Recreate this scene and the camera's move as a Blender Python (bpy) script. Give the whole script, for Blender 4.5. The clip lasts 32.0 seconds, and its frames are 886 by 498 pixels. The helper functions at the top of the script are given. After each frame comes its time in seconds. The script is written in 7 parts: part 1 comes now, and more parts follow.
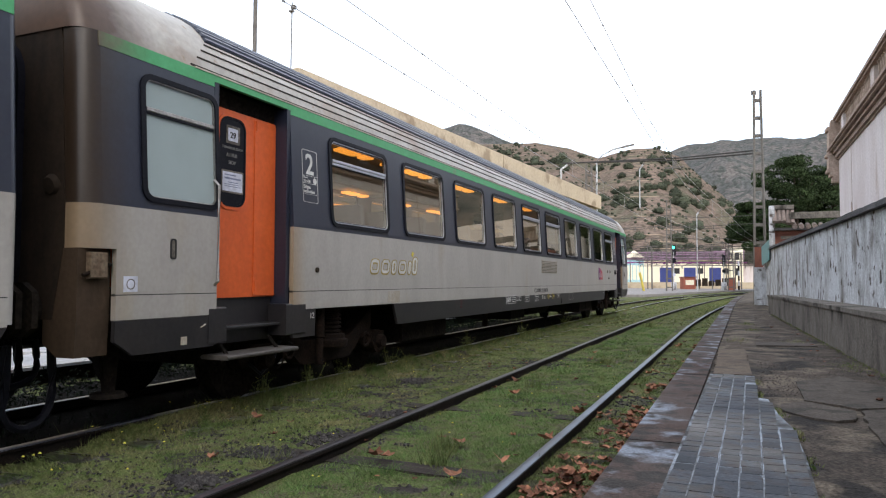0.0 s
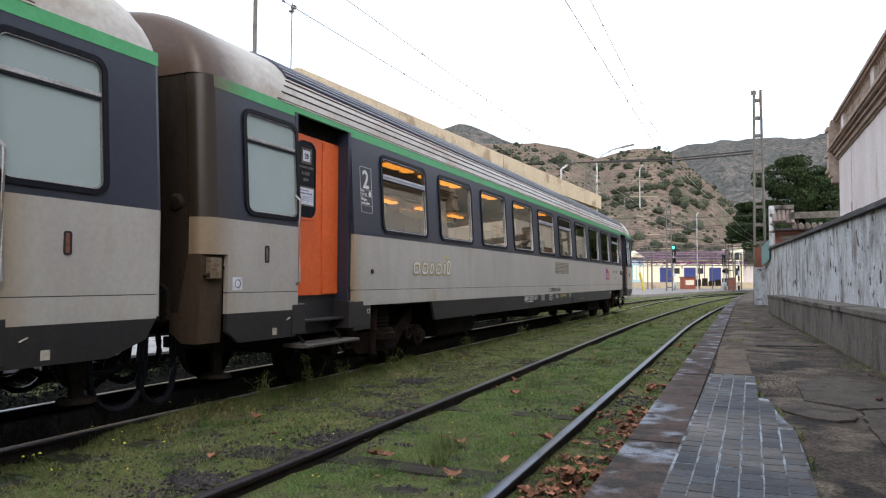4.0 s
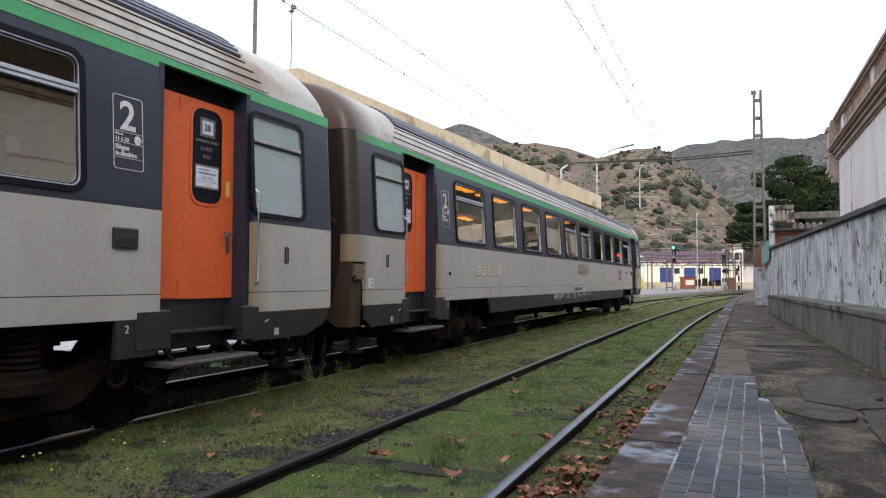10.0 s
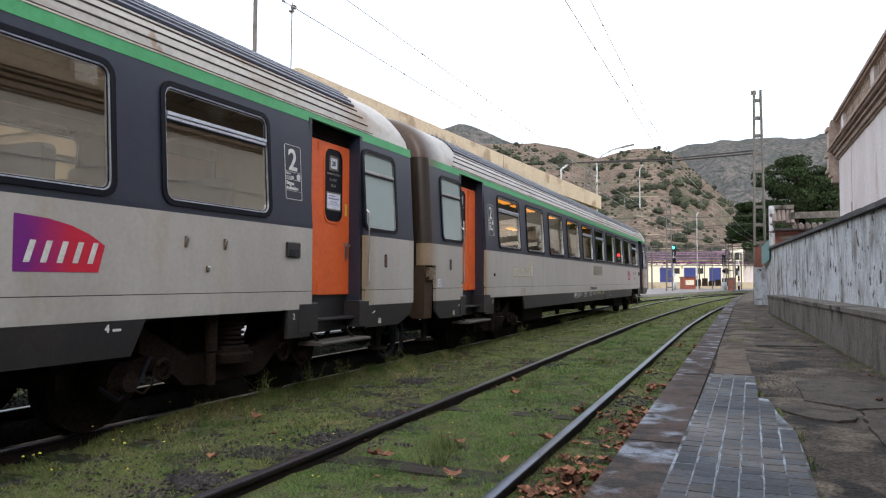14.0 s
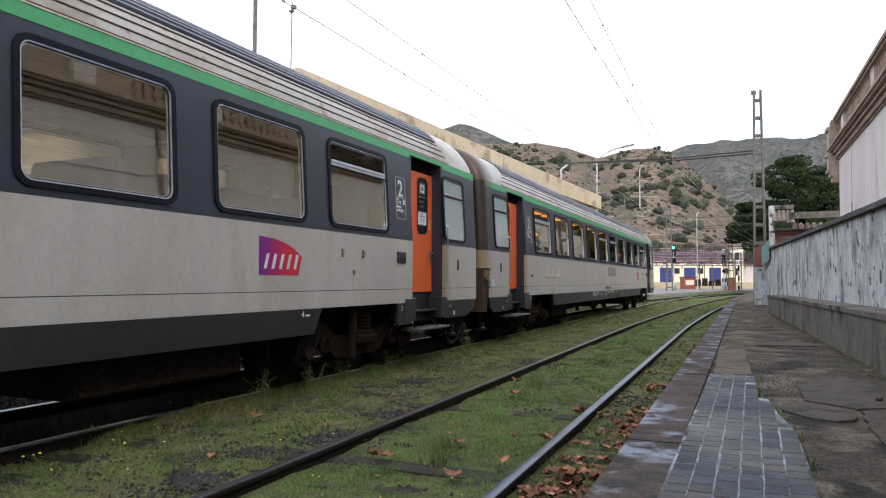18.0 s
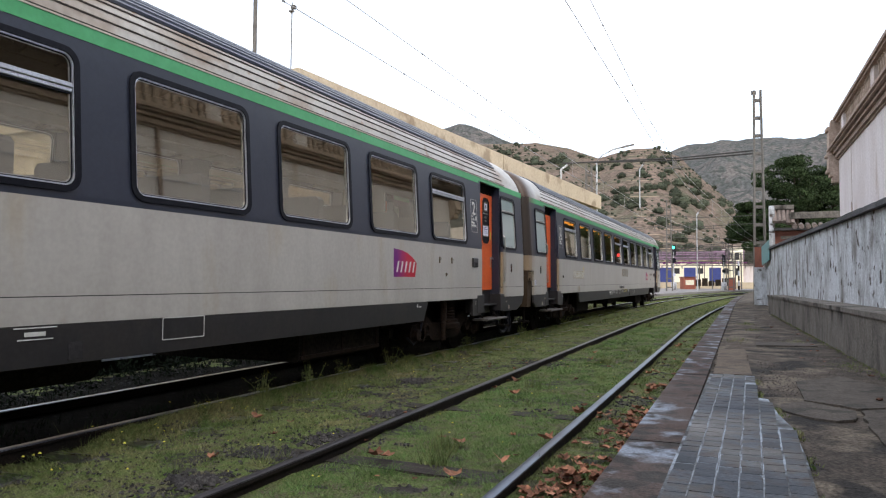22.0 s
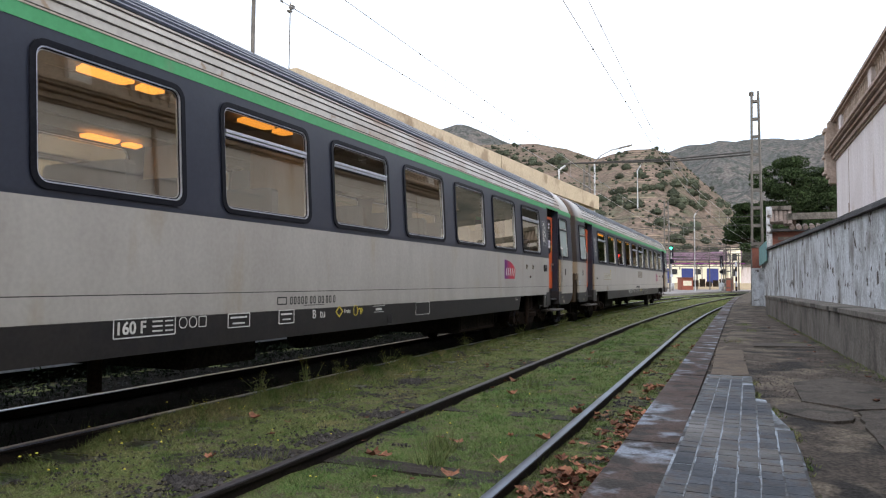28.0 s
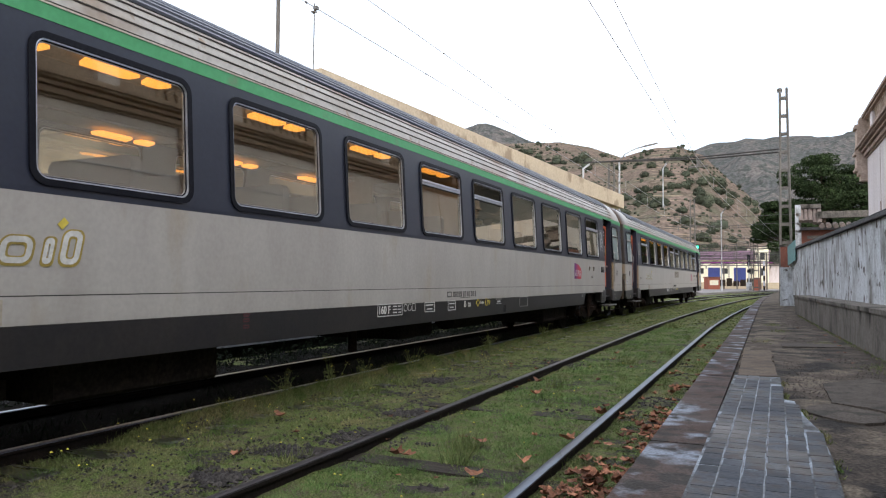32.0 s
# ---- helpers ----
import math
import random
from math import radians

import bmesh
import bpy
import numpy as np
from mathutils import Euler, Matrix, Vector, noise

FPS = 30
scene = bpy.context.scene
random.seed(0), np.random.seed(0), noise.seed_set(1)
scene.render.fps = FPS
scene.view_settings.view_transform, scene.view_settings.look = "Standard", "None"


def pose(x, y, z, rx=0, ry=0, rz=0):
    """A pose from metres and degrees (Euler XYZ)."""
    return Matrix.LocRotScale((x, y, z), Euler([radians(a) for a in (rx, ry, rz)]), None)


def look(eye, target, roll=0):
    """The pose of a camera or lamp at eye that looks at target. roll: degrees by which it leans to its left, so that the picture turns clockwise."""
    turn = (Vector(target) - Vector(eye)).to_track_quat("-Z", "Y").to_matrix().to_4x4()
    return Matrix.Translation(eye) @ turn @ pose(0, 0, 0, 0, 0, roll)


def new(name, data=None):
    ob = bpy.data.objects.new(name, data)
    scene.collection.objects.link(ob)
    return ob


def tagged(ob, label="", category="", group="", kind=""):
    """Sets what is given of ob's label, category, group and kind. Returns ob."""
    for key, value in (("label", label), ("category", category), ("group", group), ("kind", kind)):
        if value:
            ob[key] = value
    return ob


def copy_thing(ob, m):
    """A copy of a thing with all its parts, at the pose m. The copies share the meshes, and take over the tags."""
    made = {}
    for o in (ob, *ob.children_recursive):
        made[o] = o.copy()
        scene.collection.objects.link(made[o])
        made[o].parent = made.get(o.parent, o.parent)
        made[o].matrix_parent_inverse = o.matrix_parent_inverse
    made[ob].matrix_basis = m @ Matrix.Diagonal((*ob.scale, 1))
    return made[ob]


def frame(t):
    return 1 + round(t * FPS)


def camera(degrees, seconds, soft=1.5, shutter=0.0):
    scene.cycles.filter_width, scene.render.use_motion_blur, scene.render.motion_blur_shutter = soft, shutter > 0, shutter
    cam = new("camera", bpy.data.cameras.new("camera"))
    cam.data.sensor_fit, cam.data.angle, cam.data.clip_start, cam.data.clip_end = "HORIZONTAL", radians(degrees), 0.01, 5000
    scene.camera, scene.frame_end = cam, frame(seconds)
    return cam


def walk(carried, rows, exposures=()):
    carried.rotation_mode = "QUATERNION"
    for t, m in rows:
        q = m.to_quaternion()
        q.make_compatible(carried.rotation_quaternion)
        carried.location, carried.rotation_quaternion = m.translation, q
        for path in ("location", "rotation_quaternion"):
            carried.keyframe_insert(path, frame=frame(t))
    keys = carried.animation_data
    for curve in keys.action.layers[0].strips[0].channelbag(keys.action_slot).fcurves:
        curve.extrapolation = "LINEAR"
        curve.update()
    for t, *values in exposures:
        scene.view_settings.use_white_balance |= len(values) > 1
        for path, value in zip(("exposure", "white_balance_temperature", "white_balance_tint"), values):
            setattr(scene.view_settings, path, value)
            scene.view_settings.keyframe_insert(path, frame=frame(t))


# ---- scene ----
# The eye stands 1.28 m over the rails of the near track; the tracks run along +y.
cam = camera(63.65, 32.0, soft=1.2)
EYE = (0.0, 0.0, 1.277)


def view(yaw, tilt, roll=0.12):
    y, p = radians(23.376 + yaw), radians(2.57 + tilt)
    d = Vector((-math.sin(y) * math.cos(p), math.cos(y) * math.cos(p), math.sin(p)))
    return look(EYE, Vector(EYE) + d, roll)


walk(cam, [(0.0, view(0, 0)), (12.0, view(0, 0)), (25.5, view(0, 0)), (26.5, view(-0.06, 0.02)),
           (27.5, view(-0.13, 0.04)), (28.0, view(-0.17, 0.03, 0.20)), (28.5, view(0.22, 0.06)),
           (29.0, view(0.59, 0.07, 0.09)), (29.5, view(1.07, 0.09, 0.05)), (30.0, view(1.67, 0.15, -0.01)),
           (30.5, view(2.29, 0.15, 0.07)), (31.0, view(3.01, 0.12, 0.03)), (31.5, view(3.34, 0.07, 0.13)), (31.6, view(3.26, 0.06, 0.14)),
           (31.8, view(2.43, 0.0, 0.2)),
           (32.0, view(1.72, -0.04, 0.24))])

# ---- world and light: a bright overcast day ----
scene.view_settings.exposure = 0.0
world = bpy.data.worlds.new("overcast_sky")
scene.world = world
world.use_nodes = True
wn, wl = world.node_tree.nodes, world.node_tree.links
wn.clear()
w_out = wn.new("ShaderNodeOutputWorld")
w_bg = wn.new("ShaderNodeBackground")
w_sky = wn.new("ShaderNodeTexSky")
w_sky.sky_type = "NISHITA"
w_sky.sun_disc = False
w_sky.sun_elevation, w_sky.sun_rotation = radians(38), radians(140)
w_sky.air_density, w_sky.dust_density = 1.0, 3.0
w_bg.inputs["Strength"].default_value = 0.10
w_cloud = wn.new("ShaderNodeBackground")
w_noise = wn.new("ShaderNodeTexNoise")
w_noise.inputs["Scale"].default_value = 2.2
w_noise.inputs["Detail"].default_value = 4
w_ramp = wn.new("ShaderNodeValToRGB")
w_ramp.color_ramp.elements[0].position, w_ramp.color_ramp.elements[0].color = 0.35, (0.74, 0.84, 0.95, 1)
w_ramp.color_ramp.elements[1].position, w_ramp.color_ramp.elements[1].color = 0.6, (0.960, 0.972, 1.025, 1)
w_co = wn.new("ShaderNodeTexCoord")
wl.new(w_co.outputs["Generated"], w_noise.inputs["Vector"])
wl.new(w_noise.outputs["Fac"], w_ramp.inputs["Fac"])
wl.new(w_ramp.outputs["Color"], w_cloud.inputs["Color"])
w_cloud.inputs["Strength"].default_value = 1.5
w_add = wn.new("ShaderNodeAddShader")
wl.new(w_sky.outputs["Color"], w_bg.inputs["Color"])
wl.new(w_bg.outputs["Background"], w_add.inputs[0])
wl.new(w_cloud.outputs["Background"], w_add.inputs[1])
wl.new(w_add.outputs["Shader"], w_out.inputs["Surface"])
sun = new("sun", bpy.data.lights.new("sun", "SUN"))
sun.data.energy, sun.data.angle, sun.data.color = 0.6, radians(25), (1.0, 0.97, 0.95)
sun.matrix_world = look((0, 0, 0), (-math.sin(radians(140)) * 0.788, -math.cos(radians(140)) * 0.788, -0.616))


# ---- materials ----
def mat(name, a, b=None, rough=0.6, metal=0.0, scale=3.0, fine=40.0, bump=0.15, stretch=(1, 1, 1), lo=0.38, hi=0.62,
        depth=0.02, grain=0.25, random_tint=0.0, c=None, c_scale=0.8, c_lo=0.58, c_hi=0.68, island=0.0, rough_b=None,
        coords="Object", spec=0.35, d=None, d_scale=2.5, d_lo=0.6, d_hi=0.63, mid=0.45, end=None):
    """A surface of two colours in patches, a third in stains, with fine grain and relief. Scales are per metre."""
    m = bpy.data.materials.new(name)
    m.use_nodes = True
    n, l = m.node_tree.nodes, m.node_tree.links
    bsdf = n["Principled BSDF"]
    co, mp = n.new("ShaderNodeTexCoord"), n.new("ShaderNodeMapping")
    mp.inputs["Scale"].default_value = stretch
    l.new(co.outputs[coords], mp.inputs["Vector"])

    def noise_of(s, detail, vec):
        t = n.new("ShaderNodeTexNoise")
        t.inputs["Scale"].default_value, t.inputs["Detail"].default_value = s, detail
        l.new(vec, t.inputs["Vector"])
        return t.outputs["Fac"]

    def span(v, x0, x1, y0=0.0, y1=1.0):
        t = n.new("ShaderNodeMapRange")
        l.new(v, t.inputs["Value"])
        for k, w in zip(("From Min", "From Max", "To Min", "To Max"), (x0, x1, y0, y1)):
            t.inputs[k].default_value = w
        return t.outputs["Result"]

    def mix(f, p, q, kind="MIX"):
        t = n.new("ShaderNodeMix")
        t.data_type, t.blend_type = "RGBA", kind
        for sock, v in ((t.inputs["Factor"], f), (t.inputs["A"], p), (t.inputs["B"], q)):
            if isinstance(v, (int, float)):
                sock.default_value = v
            elif isinstance(v, tuple):
                sock.default_value = (*v, 1.0)[:4]
            else:
                l.new(v, sock)
        return t.outputs["Result"]

    big = noise_of(scale, 6, mp.outputs["Vector"])
    middle = noise_of(scale * 6.5, 5, mp.outputs["Vector"])
    small = noise_of(fine, 5, co.outputs[coords])
    both = n.new("ShaderNodeMix")
    both.inputs["Factor"].default_value = mid
    l.new(big, both.inputs["A"])
    l.new(middle, both.inputs["B"])
    col = mix(span(both.outputs["Result"], lo + 0.03, hi - 0.03), a, b or tuple(x * 0.75 for x in a))
    if c:
        stain = noise_of(c_scale, 6, mp.outputs["Vector"])
        col = mix(span(stain, c_lo, c_hi), col, c)
    if d:
        spot = noise_of(d_scale, 7, co.outputs[coords])
        col = mix(span(spot, d_lo, d_hi), col, d)
    if end:
        # rust and soot washed over one end of the coach
        ec, e0, e1 = end
        sep = n.new("ShaderNodeSeparateXYZ")
        l.new(co.outputs["Object"], sep.inputs[0])
        wob = n.new("ShaderNodeMath")
        wob.operation, wob.inputs[1].default_value = "MULTIPLY_ADD", 0.5 * abs(e1 - e0)
        l.new(middle, wob.inputs[0])
        l.new(sep.outputs["Y"], wob.inputs[2])
        k0 = 0.25 * abs(e1 - e0)
        col = mix(span(wob.outputs[0], e0 + k0, e1 + k0), col, ec)
    g = span(small, 0.33, 0.67, 1.0 - grain * 1.3, 1.0 + grain * 1.3)
    gc = n.new("ShaderNodeCombineColor")
    for k in range(3):
        l.new(g, gc.inputs[k])
    col = mix(1.0, col, gc.outputs["Color"], "MULTIPLY")
    if random_tint or island:
        src = n.new("ShaderNodeObjectInfo").outputs["Random"] if random_tint else n.new("ShaderNodeNewGeometry").outputs["Random Per Island"]
        k = random_tint or island
        r = span(src, 0, 1, 1 - k, 1 + k)
        rc = n.new("ShaderNodeCombineColor")
        for i in range(3):
            l.new(r, rc.inputs[i])
        col = mix(1.0, col, rc.outputs["Color"], "MULTIPLY")
    l.new(col, bsdf.inputs["Base Color"])
    bsdf.inputs["Metallic"].default_value = metal
    bsdf.inputs["Specular IOR Level"].default_value = spec
    l.new(span(big, 0.3, 0.7, rough, rough if rough_b is None else rough_b), bsdf.inputs["Roughness"])
    if bump:
        bp = n.new("ShaderNodeBump")
        bp.inputs["Strength"].default_value, bp.inputs["Distance"].default_value = bump, depth
        l.new(small, bp.inputs["Height"])
        l.new(bp.outputs["Normal"], bsdf.inputs["Normal"])
    return m


def glow(name, color, strength, base=(0.8, 0.8, 0.8)):
    m = bpy.data.materials.new(name)
    m.use_nodes = True
    b = m.node_tree.nodes["Principled BSDF"]
    b.inputs["Base Color"].default_value = (*base, 1)
    b.inputs["Emission Color"].default_value = (*color, 1)
    b.inputs["Emission Strength"].default_value = strength
    return m


def pane(name, tint, gloss=0.3, rough=0.02, top=0.9):
    """Thin glass: a share of mirror that grows at flat angles, over tinted see-through."""
    m = bpy.data.materials.new(name)
    m.use_nodes = True
    n, l = m.node_tree.nodes, m.node_tree.links
    n.clear()
    out, mixer = n.new("ShaderNodeOutputMaterial"), n.new("ShaderNodeMixShader")
    tr, gl, lw = n.new("ShaderNodeBsdfTransparent"), n.new("ShaderNodeBsdfGlossy"), n.new("ShaderNodeLayerWeight")
    mr = n.new("ShaderNodeMapRange")
    lw.inputs["Blend"].default_value = 0.35
    mr.inputs["From Max"].default_value = 0.6
    mr.inputs["To Min"].default_value, mr.inputs["To Max"].default_value = gloss, top
    tr.inputs["Color"].default_value = (*tint, 1)
    gl.inputs["Roughness"].default_value = rough
    gl.inputs["Color"].default_value = (0.84, 0.79, 0.64, 1)
    l.new(lw.outputs["Fresnel"], mr.inputs["Value"])
    l.new(mr.outputs["Result"], mixer.inputs["Fac"])
    l.new(tr.outputs["BSDF"], mixer.inputs[1])
    l.new(gl.outputs["BSDF"], mixer.inputs[2])
    l.new(mixer.outputs["Shader"], out.inputs["Surface"])
    return m


M_WHITE = mat("coach_grey_white_paint", (0.395, 0.380, 0.355), (0.340, 0.322, 0.300), rough=0.30, scale=0.6, fine=25, bump=0.02,
              stretch=(1, 1, 0.3), grain=0.04, c=(0.33, 0.29, 0.23), c_scale=3.0, c_lo=0.58, c_hi=0.80, spec=0.55, end=((0.22, 0.16, 0.10), -12.52, -12.92))
M_WHITERUN = mat("coach_white_paint_rusty_by_the_door", (0.395, 0.380, 0.355), (0.340, 0.322, 0.300), rough=0.30, scale=0.6, fine=25, bump=0.02,
                 stretch=(1, 1, 0.3), grain=0.04, c=(0.33, 0.29, 0.23), c_scale=3.0, c_lo=0.58, c_hi=0.80, spec=0.55, end=((0.27, 0.185, 0.095), -10.02, -10.42))
M_WHITERUNFAR = mat("coach_white_paint_rusty_at_the_end", (0.395, 0.380, 0.355), (0.340, 0.322, 0.300), rough=0.30, scale=0.6, fine=25, bump=0.02,
                    stretch=(1, 1, 0.3), grain=0.04, c=(0.33, 0.29, 0.23), c_scale=3.0, c_lo=0.58, c_hi=0.80, spec=0.55, end=((0.25, 0.18, 0.10), 11.80, 11.44))
M_GREYINK = mat("grey_glass_lettering", (0.20, 0.20, 0.19), rough=0.6, bump=0, grain=0.05)
# The rust at the end is darkened further for shade between the coaches.
M_BLUE = mat("coach_slate_blue_paint", (0.0165, 0.021, 0.038), (0.021, 0.026, 0.042), rough=0.32, scale=1.5, fine=30, bump=0.02,
             grain=0.06, spec=0.5, end=((0.027, 0.018, 0.012), -12.50, -12.84))
M_GREEN = mat("coach_green_paint", (0.060, 0.300, 0.118), (0.075, 0.335, 0.145), rough=0.45, scale=1.2, fine=30, bump=0.02, grain=0.04,
              c=(0.16, 0.19, 0.12), c_scale=2.5, c_lo=0.64, c_hi=0.8, end=((0.105, 0.075, 0.050), -12.25, -12.85))
M_ORANGE = mat("door_orange_paint", (0.62, 0.115, 0.028), (0.56, 0.10, 0.025), rough=0.4, scale=2, fine=20, bump=0.02, grain=0.05)
M_ROOF = mat("coach_roof_light_grey", (0.42, 0.40, 0.37), (0.34, 0.32, 0.29), rough=0.36, scale=1.5, fine=18, bump=0.05,
             stretch=(1, 0.5, 1), grain=0.07, c=(0.25, 0.18, 0.125), c_scale=1.8, c_lo=0.52, c_hi=0.70, spec=0.38, end=((0.070, 0.042, 0.028), -12.15, -12.66), d=(0.25, 0.18, 0.12), d_scale=5.0, d_lo=0.655, d_hi=0.70)
M_ROOFTOP = mat("coach_roof_slate", (0.060, 0.072, 0.105), (0.105, 0.115, 0.140), rough=0.34, scale=1.2, fine=20, bump=0.05,
                stretch=(1, 0.25, 1), grain=0.12, spec=0.5)
M_RUST = mat("rusty_brown_end", (0.050, 0.033, 0.021), (0.026, 0.019, 0.013), rough=0.8, scale=1.5, fine=30, bump=0.08, grain=0.08,
             stretch=(1, 1, 0.3), c=(0.13, 0.092, 0.058), c_scale=1.8, c_lo=0.56, c_hi=0.74, spec=0.2)
# Soot and rust, with the shade of the coach gap in the colour.
M_SOOTSHADE = mat("sooty_shaded_end_wall", (0.024, 0.017, 0.012), (0.012, 0.0095, 0.008), rough=0.85, scale=1.5, fine=30, bump=0.08, grain=0.1,
             stretch=(1, 1, 0.3), spec=0.15)
M_RAILBRIGHT = mat("polished_rail_head", (0.32, 0.36, 0.42), (0.15, 0.16, 0.19), rough=0.28, metal=1.0, scale=2, fine=30, bump=0.02,
                   stretch=(1, 0.2, 1), grain=0.06)
M_RAILBROWN = mat("brown_rail_head", (0.075, 0.070, 0.080), (0.038, 0.033, 0.036), rough=0.36, metal=0.4, scale=2, fine=30, bump=0.04,
                  stretch=(1, 0.2, 1), grain=0.15)
M_WETWOOD = mat("wet_oily_sleeper", (0.020, 0.018, 0.017), (0.040, 0.037, 0.036), rough=0.18, scale=3, fine=30, bump=0.3, stretch=(0.4, 4, 4),
                grain=0.2, spec=0.6, rough_b=0.5)
M_GOLD = mat("ochre_letter_edge", (0.36, 0.27, 0.07), rough=0.5, bump=0, grain=0.05)
M_TREAD = mat("worn_grey_footboard", (0.085, 0.075, 0.068), (0.055, 0.048, 0.044), rough=0.6, scale=4, fine=40, bump=0.1, grain=0.15)
# Leaf colour taken nearly to black: the train's shade is painted in.
M_DARKWEED = mat("shade_toned_weed_leaves", (0.007, 0.012, 0.006), (0.011, 0.017, 0.008), rough=0.8, scale=2, bump=0, island=0.4, spec=0.1)
M_GROOVE = mat("dark_groove", (0.022, 0.020, 0.022), rough=0.7, bump=0)
M_LINE = mat("thin_brown_roof_seam", (0.045, 0.036, 0.030), rough=0.8, bump=0)
M_SKIRT = mat("coach_skirt_dark_grey", (0.016, 0.015, 0.017), (0.024, 0.021, 0.021), rough=0.42, scale=1.5, fine=25, bump=0.05,
              grain=0.12, stretch=(1, 1, 0.5), spec=0.5)
# Soot black for the underframe; also paints the shadow over the doors.
M_UNDER = mat("soot_and_shade_black", (0.009, 0.0075, 0.0068), (0.015, 0.012, 0.0095), rough=0.95, scale=3, fine=30, bump=0.2, grain=0.3, spec=0.06)
M_BOGIE = mat("dusty_bogie_steel", (0.017, 0.0108, 0.0078), (0.0085, 0.0062, 0.005), rough=0.9, scale=5, fine=40, bump=0.2, grain=0.3, spec=0.08)
M_RUBBER = mat("black_rubber", (0.0065, 0.007, 0.011), (0.010, 0.0105, 0.015), spec=0.10, rough=0.42, scale=6, bump=0.03, grain=0.15)
M_CHROME = mat("brushed_aluminium", (0.50, 0.49, 0.48), (0.34, 0.32, 0.30), rough=0.35, metal=1.0, scale=8, bump=0.02, grain=0.05)
M_GLASS = pane("coach_window_glass", (0.80, 0.78, 0.70), 0.27)
M_FROST = mat("frosted_toilet_glass", (0.29, 0.35, 0.355), (0.275, 0.335, 0.335), rough=0.12, scale=0.7, bump=0, grain=0.0)
M_LAMP = glow("warm_tube_light", (1.0, 0.40, 0.055), 2.2, (0.9, 0.6, 0.3))
M_SEAT = mat("blue_grey_seat_cloth", (0.07, 0.08, 0.10), (0.10, 0.11, 0.13), rough=0.95, scale=12, bump=0.1)
M_INNER = mat("beige_interior_panel", (0.36, 0.32, 0.25), (0.31, 0.28, 0.22), rough=0.6, scale=2, bump=0.02, grain=0.06)
M_PRINT = mat("white_lettering", (0.62, 0.62, 0.60), rough=0.5, bump=0, grain=0.05)
M_INK = mat("dark_lettering", (0.05, 0.05, 0.05), rough=0.5, bump=0, grain=0.05)
M_YELLOW = mat("yellow_lettering", (0.62, 0.50, 0.08), rough=0.5, bump=0, grain=0.05)
M_LOGO = mat("magenta_red_emblem", (0.50, 0.022, 0.040), (0.46, 0.016, 0.045), rough=0.4, scale=1, bump=0, grain=0.03, end=((0.15, 0.014, 0.17), 7.22, 6.86))
M_FADED = mat("faded_red_print", (0.13, 0.050, 0.055), rough=0.6, bump=0, grain=0.1)
M_ALU = mat("pale_window_aluminium", (0.62, 0.65, 0.72), (0.50, 0.52, 0.58), rough=0.32, metal=0.85, scale=8, bump=0.02, grain=0.05)
M_LIP = mat("cream_gutter_lip", (0.52, 0.48, 0.41), (0.40, 0.36, 0.30), rough=0.6, scale=2, bump=0.02, grain=0.1)
M_VENTGLASS = pane("open_vent_glass", (0.42, 0.38, 0.33), 0.03, top=0.30)
M_STAIN = mat("tan_stained_paint", (0.36, 0.32, 0.26), (0.42, 0.39, 0.34), rough=0.6, bump=0.02, grain=0.1)
M_RUSTLIGHT = mat("cream_paint_gone_rusty", (0.17, 0.130, 0.088), (0.10, 0.066, 0.042), rough=0.75, scale=3, fine=40, bump=0.1, grain=0.2)
M_LOGO2 = mat("violet_emblem", (0.14, 0.018, 0.16), (0.22, 0.02, 0.14), rough=0.4, scale=2, bump=0, grain=0.03)
M_NOTEINK = mat("pale_blue_notice_print", (0.22, 0.24, 0.34), rough=0.8, bump=0, grain=0.05)
M_PAPER = mat("white_paper_notice", (0.62, 0.64, 0.74), rough=0.8, bump=0, grain=0.04)
M_STEEL = mat("rail_steel", (0.017, 0.012, 0.010), (0.011, 0.009, 0.008), rough=0.85, scale=6, fine=60, bump=0.2, grain=0.3, spec=0.2)
M_RAILTOP = mat("worn_rail_head", (0.15, 0.18, 0.235), (0.075, 0.08, 0.10), rough=0.36, metal=1.0, scale=1.5, fine=30, bump=0.03,
                stretch=(1, 0.2, 1), grain=0.1)
M_SLEEPER = mat("weathered_sleeper_wood", (0.022, 0.016, 0.013), (0.038, 0.029, 0.024), rough=0.85, scale=3, fine=35, bump=0.5,
                stretch=(0.4, 4, 4), grain=0.3)
M_GROUND = mat("mossy_soil", (0.126, 0.146, 0.056), (0.110, 0.098, 0.064), rough=0.95, scale=1.3, fine=70, bump=0.9, depth=0.03, grain=0.5,
               c=(0.055, 0.050, 0.044), c_scale=1.4, c_lo=0.53, c_hi=0.60, lo=0.42, hi=0.60, spec=0.1, d=(0.105, 0.140, 0.044), d_scale=9, d_lo=0.5, d_hi=0.6)
M_GRASS = mat("short_grass", (0.136, 0.180, 0.062), (0.196, 0.194, 0.086), rough=0.8, scale=2.4, fine=30, bump=0, grain=0.2, island=0.45, spec=0.12,
              c=(0.255, 0.230, 0.115), c_scale=1.1, c_lo=0.52, c_hi=0.68, d=(0.085, 0.135, 0.040), d_scale=3.5, d_lo=0.52, d_hi=0.62)
M_GRASSBRIGHT = mat("fresh_green_grass", (0.108, 0.192, 0.058), (0.150, 0.206, 0.078), rough=0.8, scale=2.4, fine=30, bump=0, grain=0.2, island=0.45, spec=0.12,
                    c=(0.205, 0.214, 0.095), c_scale=1.3, c_lo=0.55, c_hi=0.70, d=(0.080, 0.140, 0.040), d_scale=3.5, d_lo=0.52, d_hi=0.62)
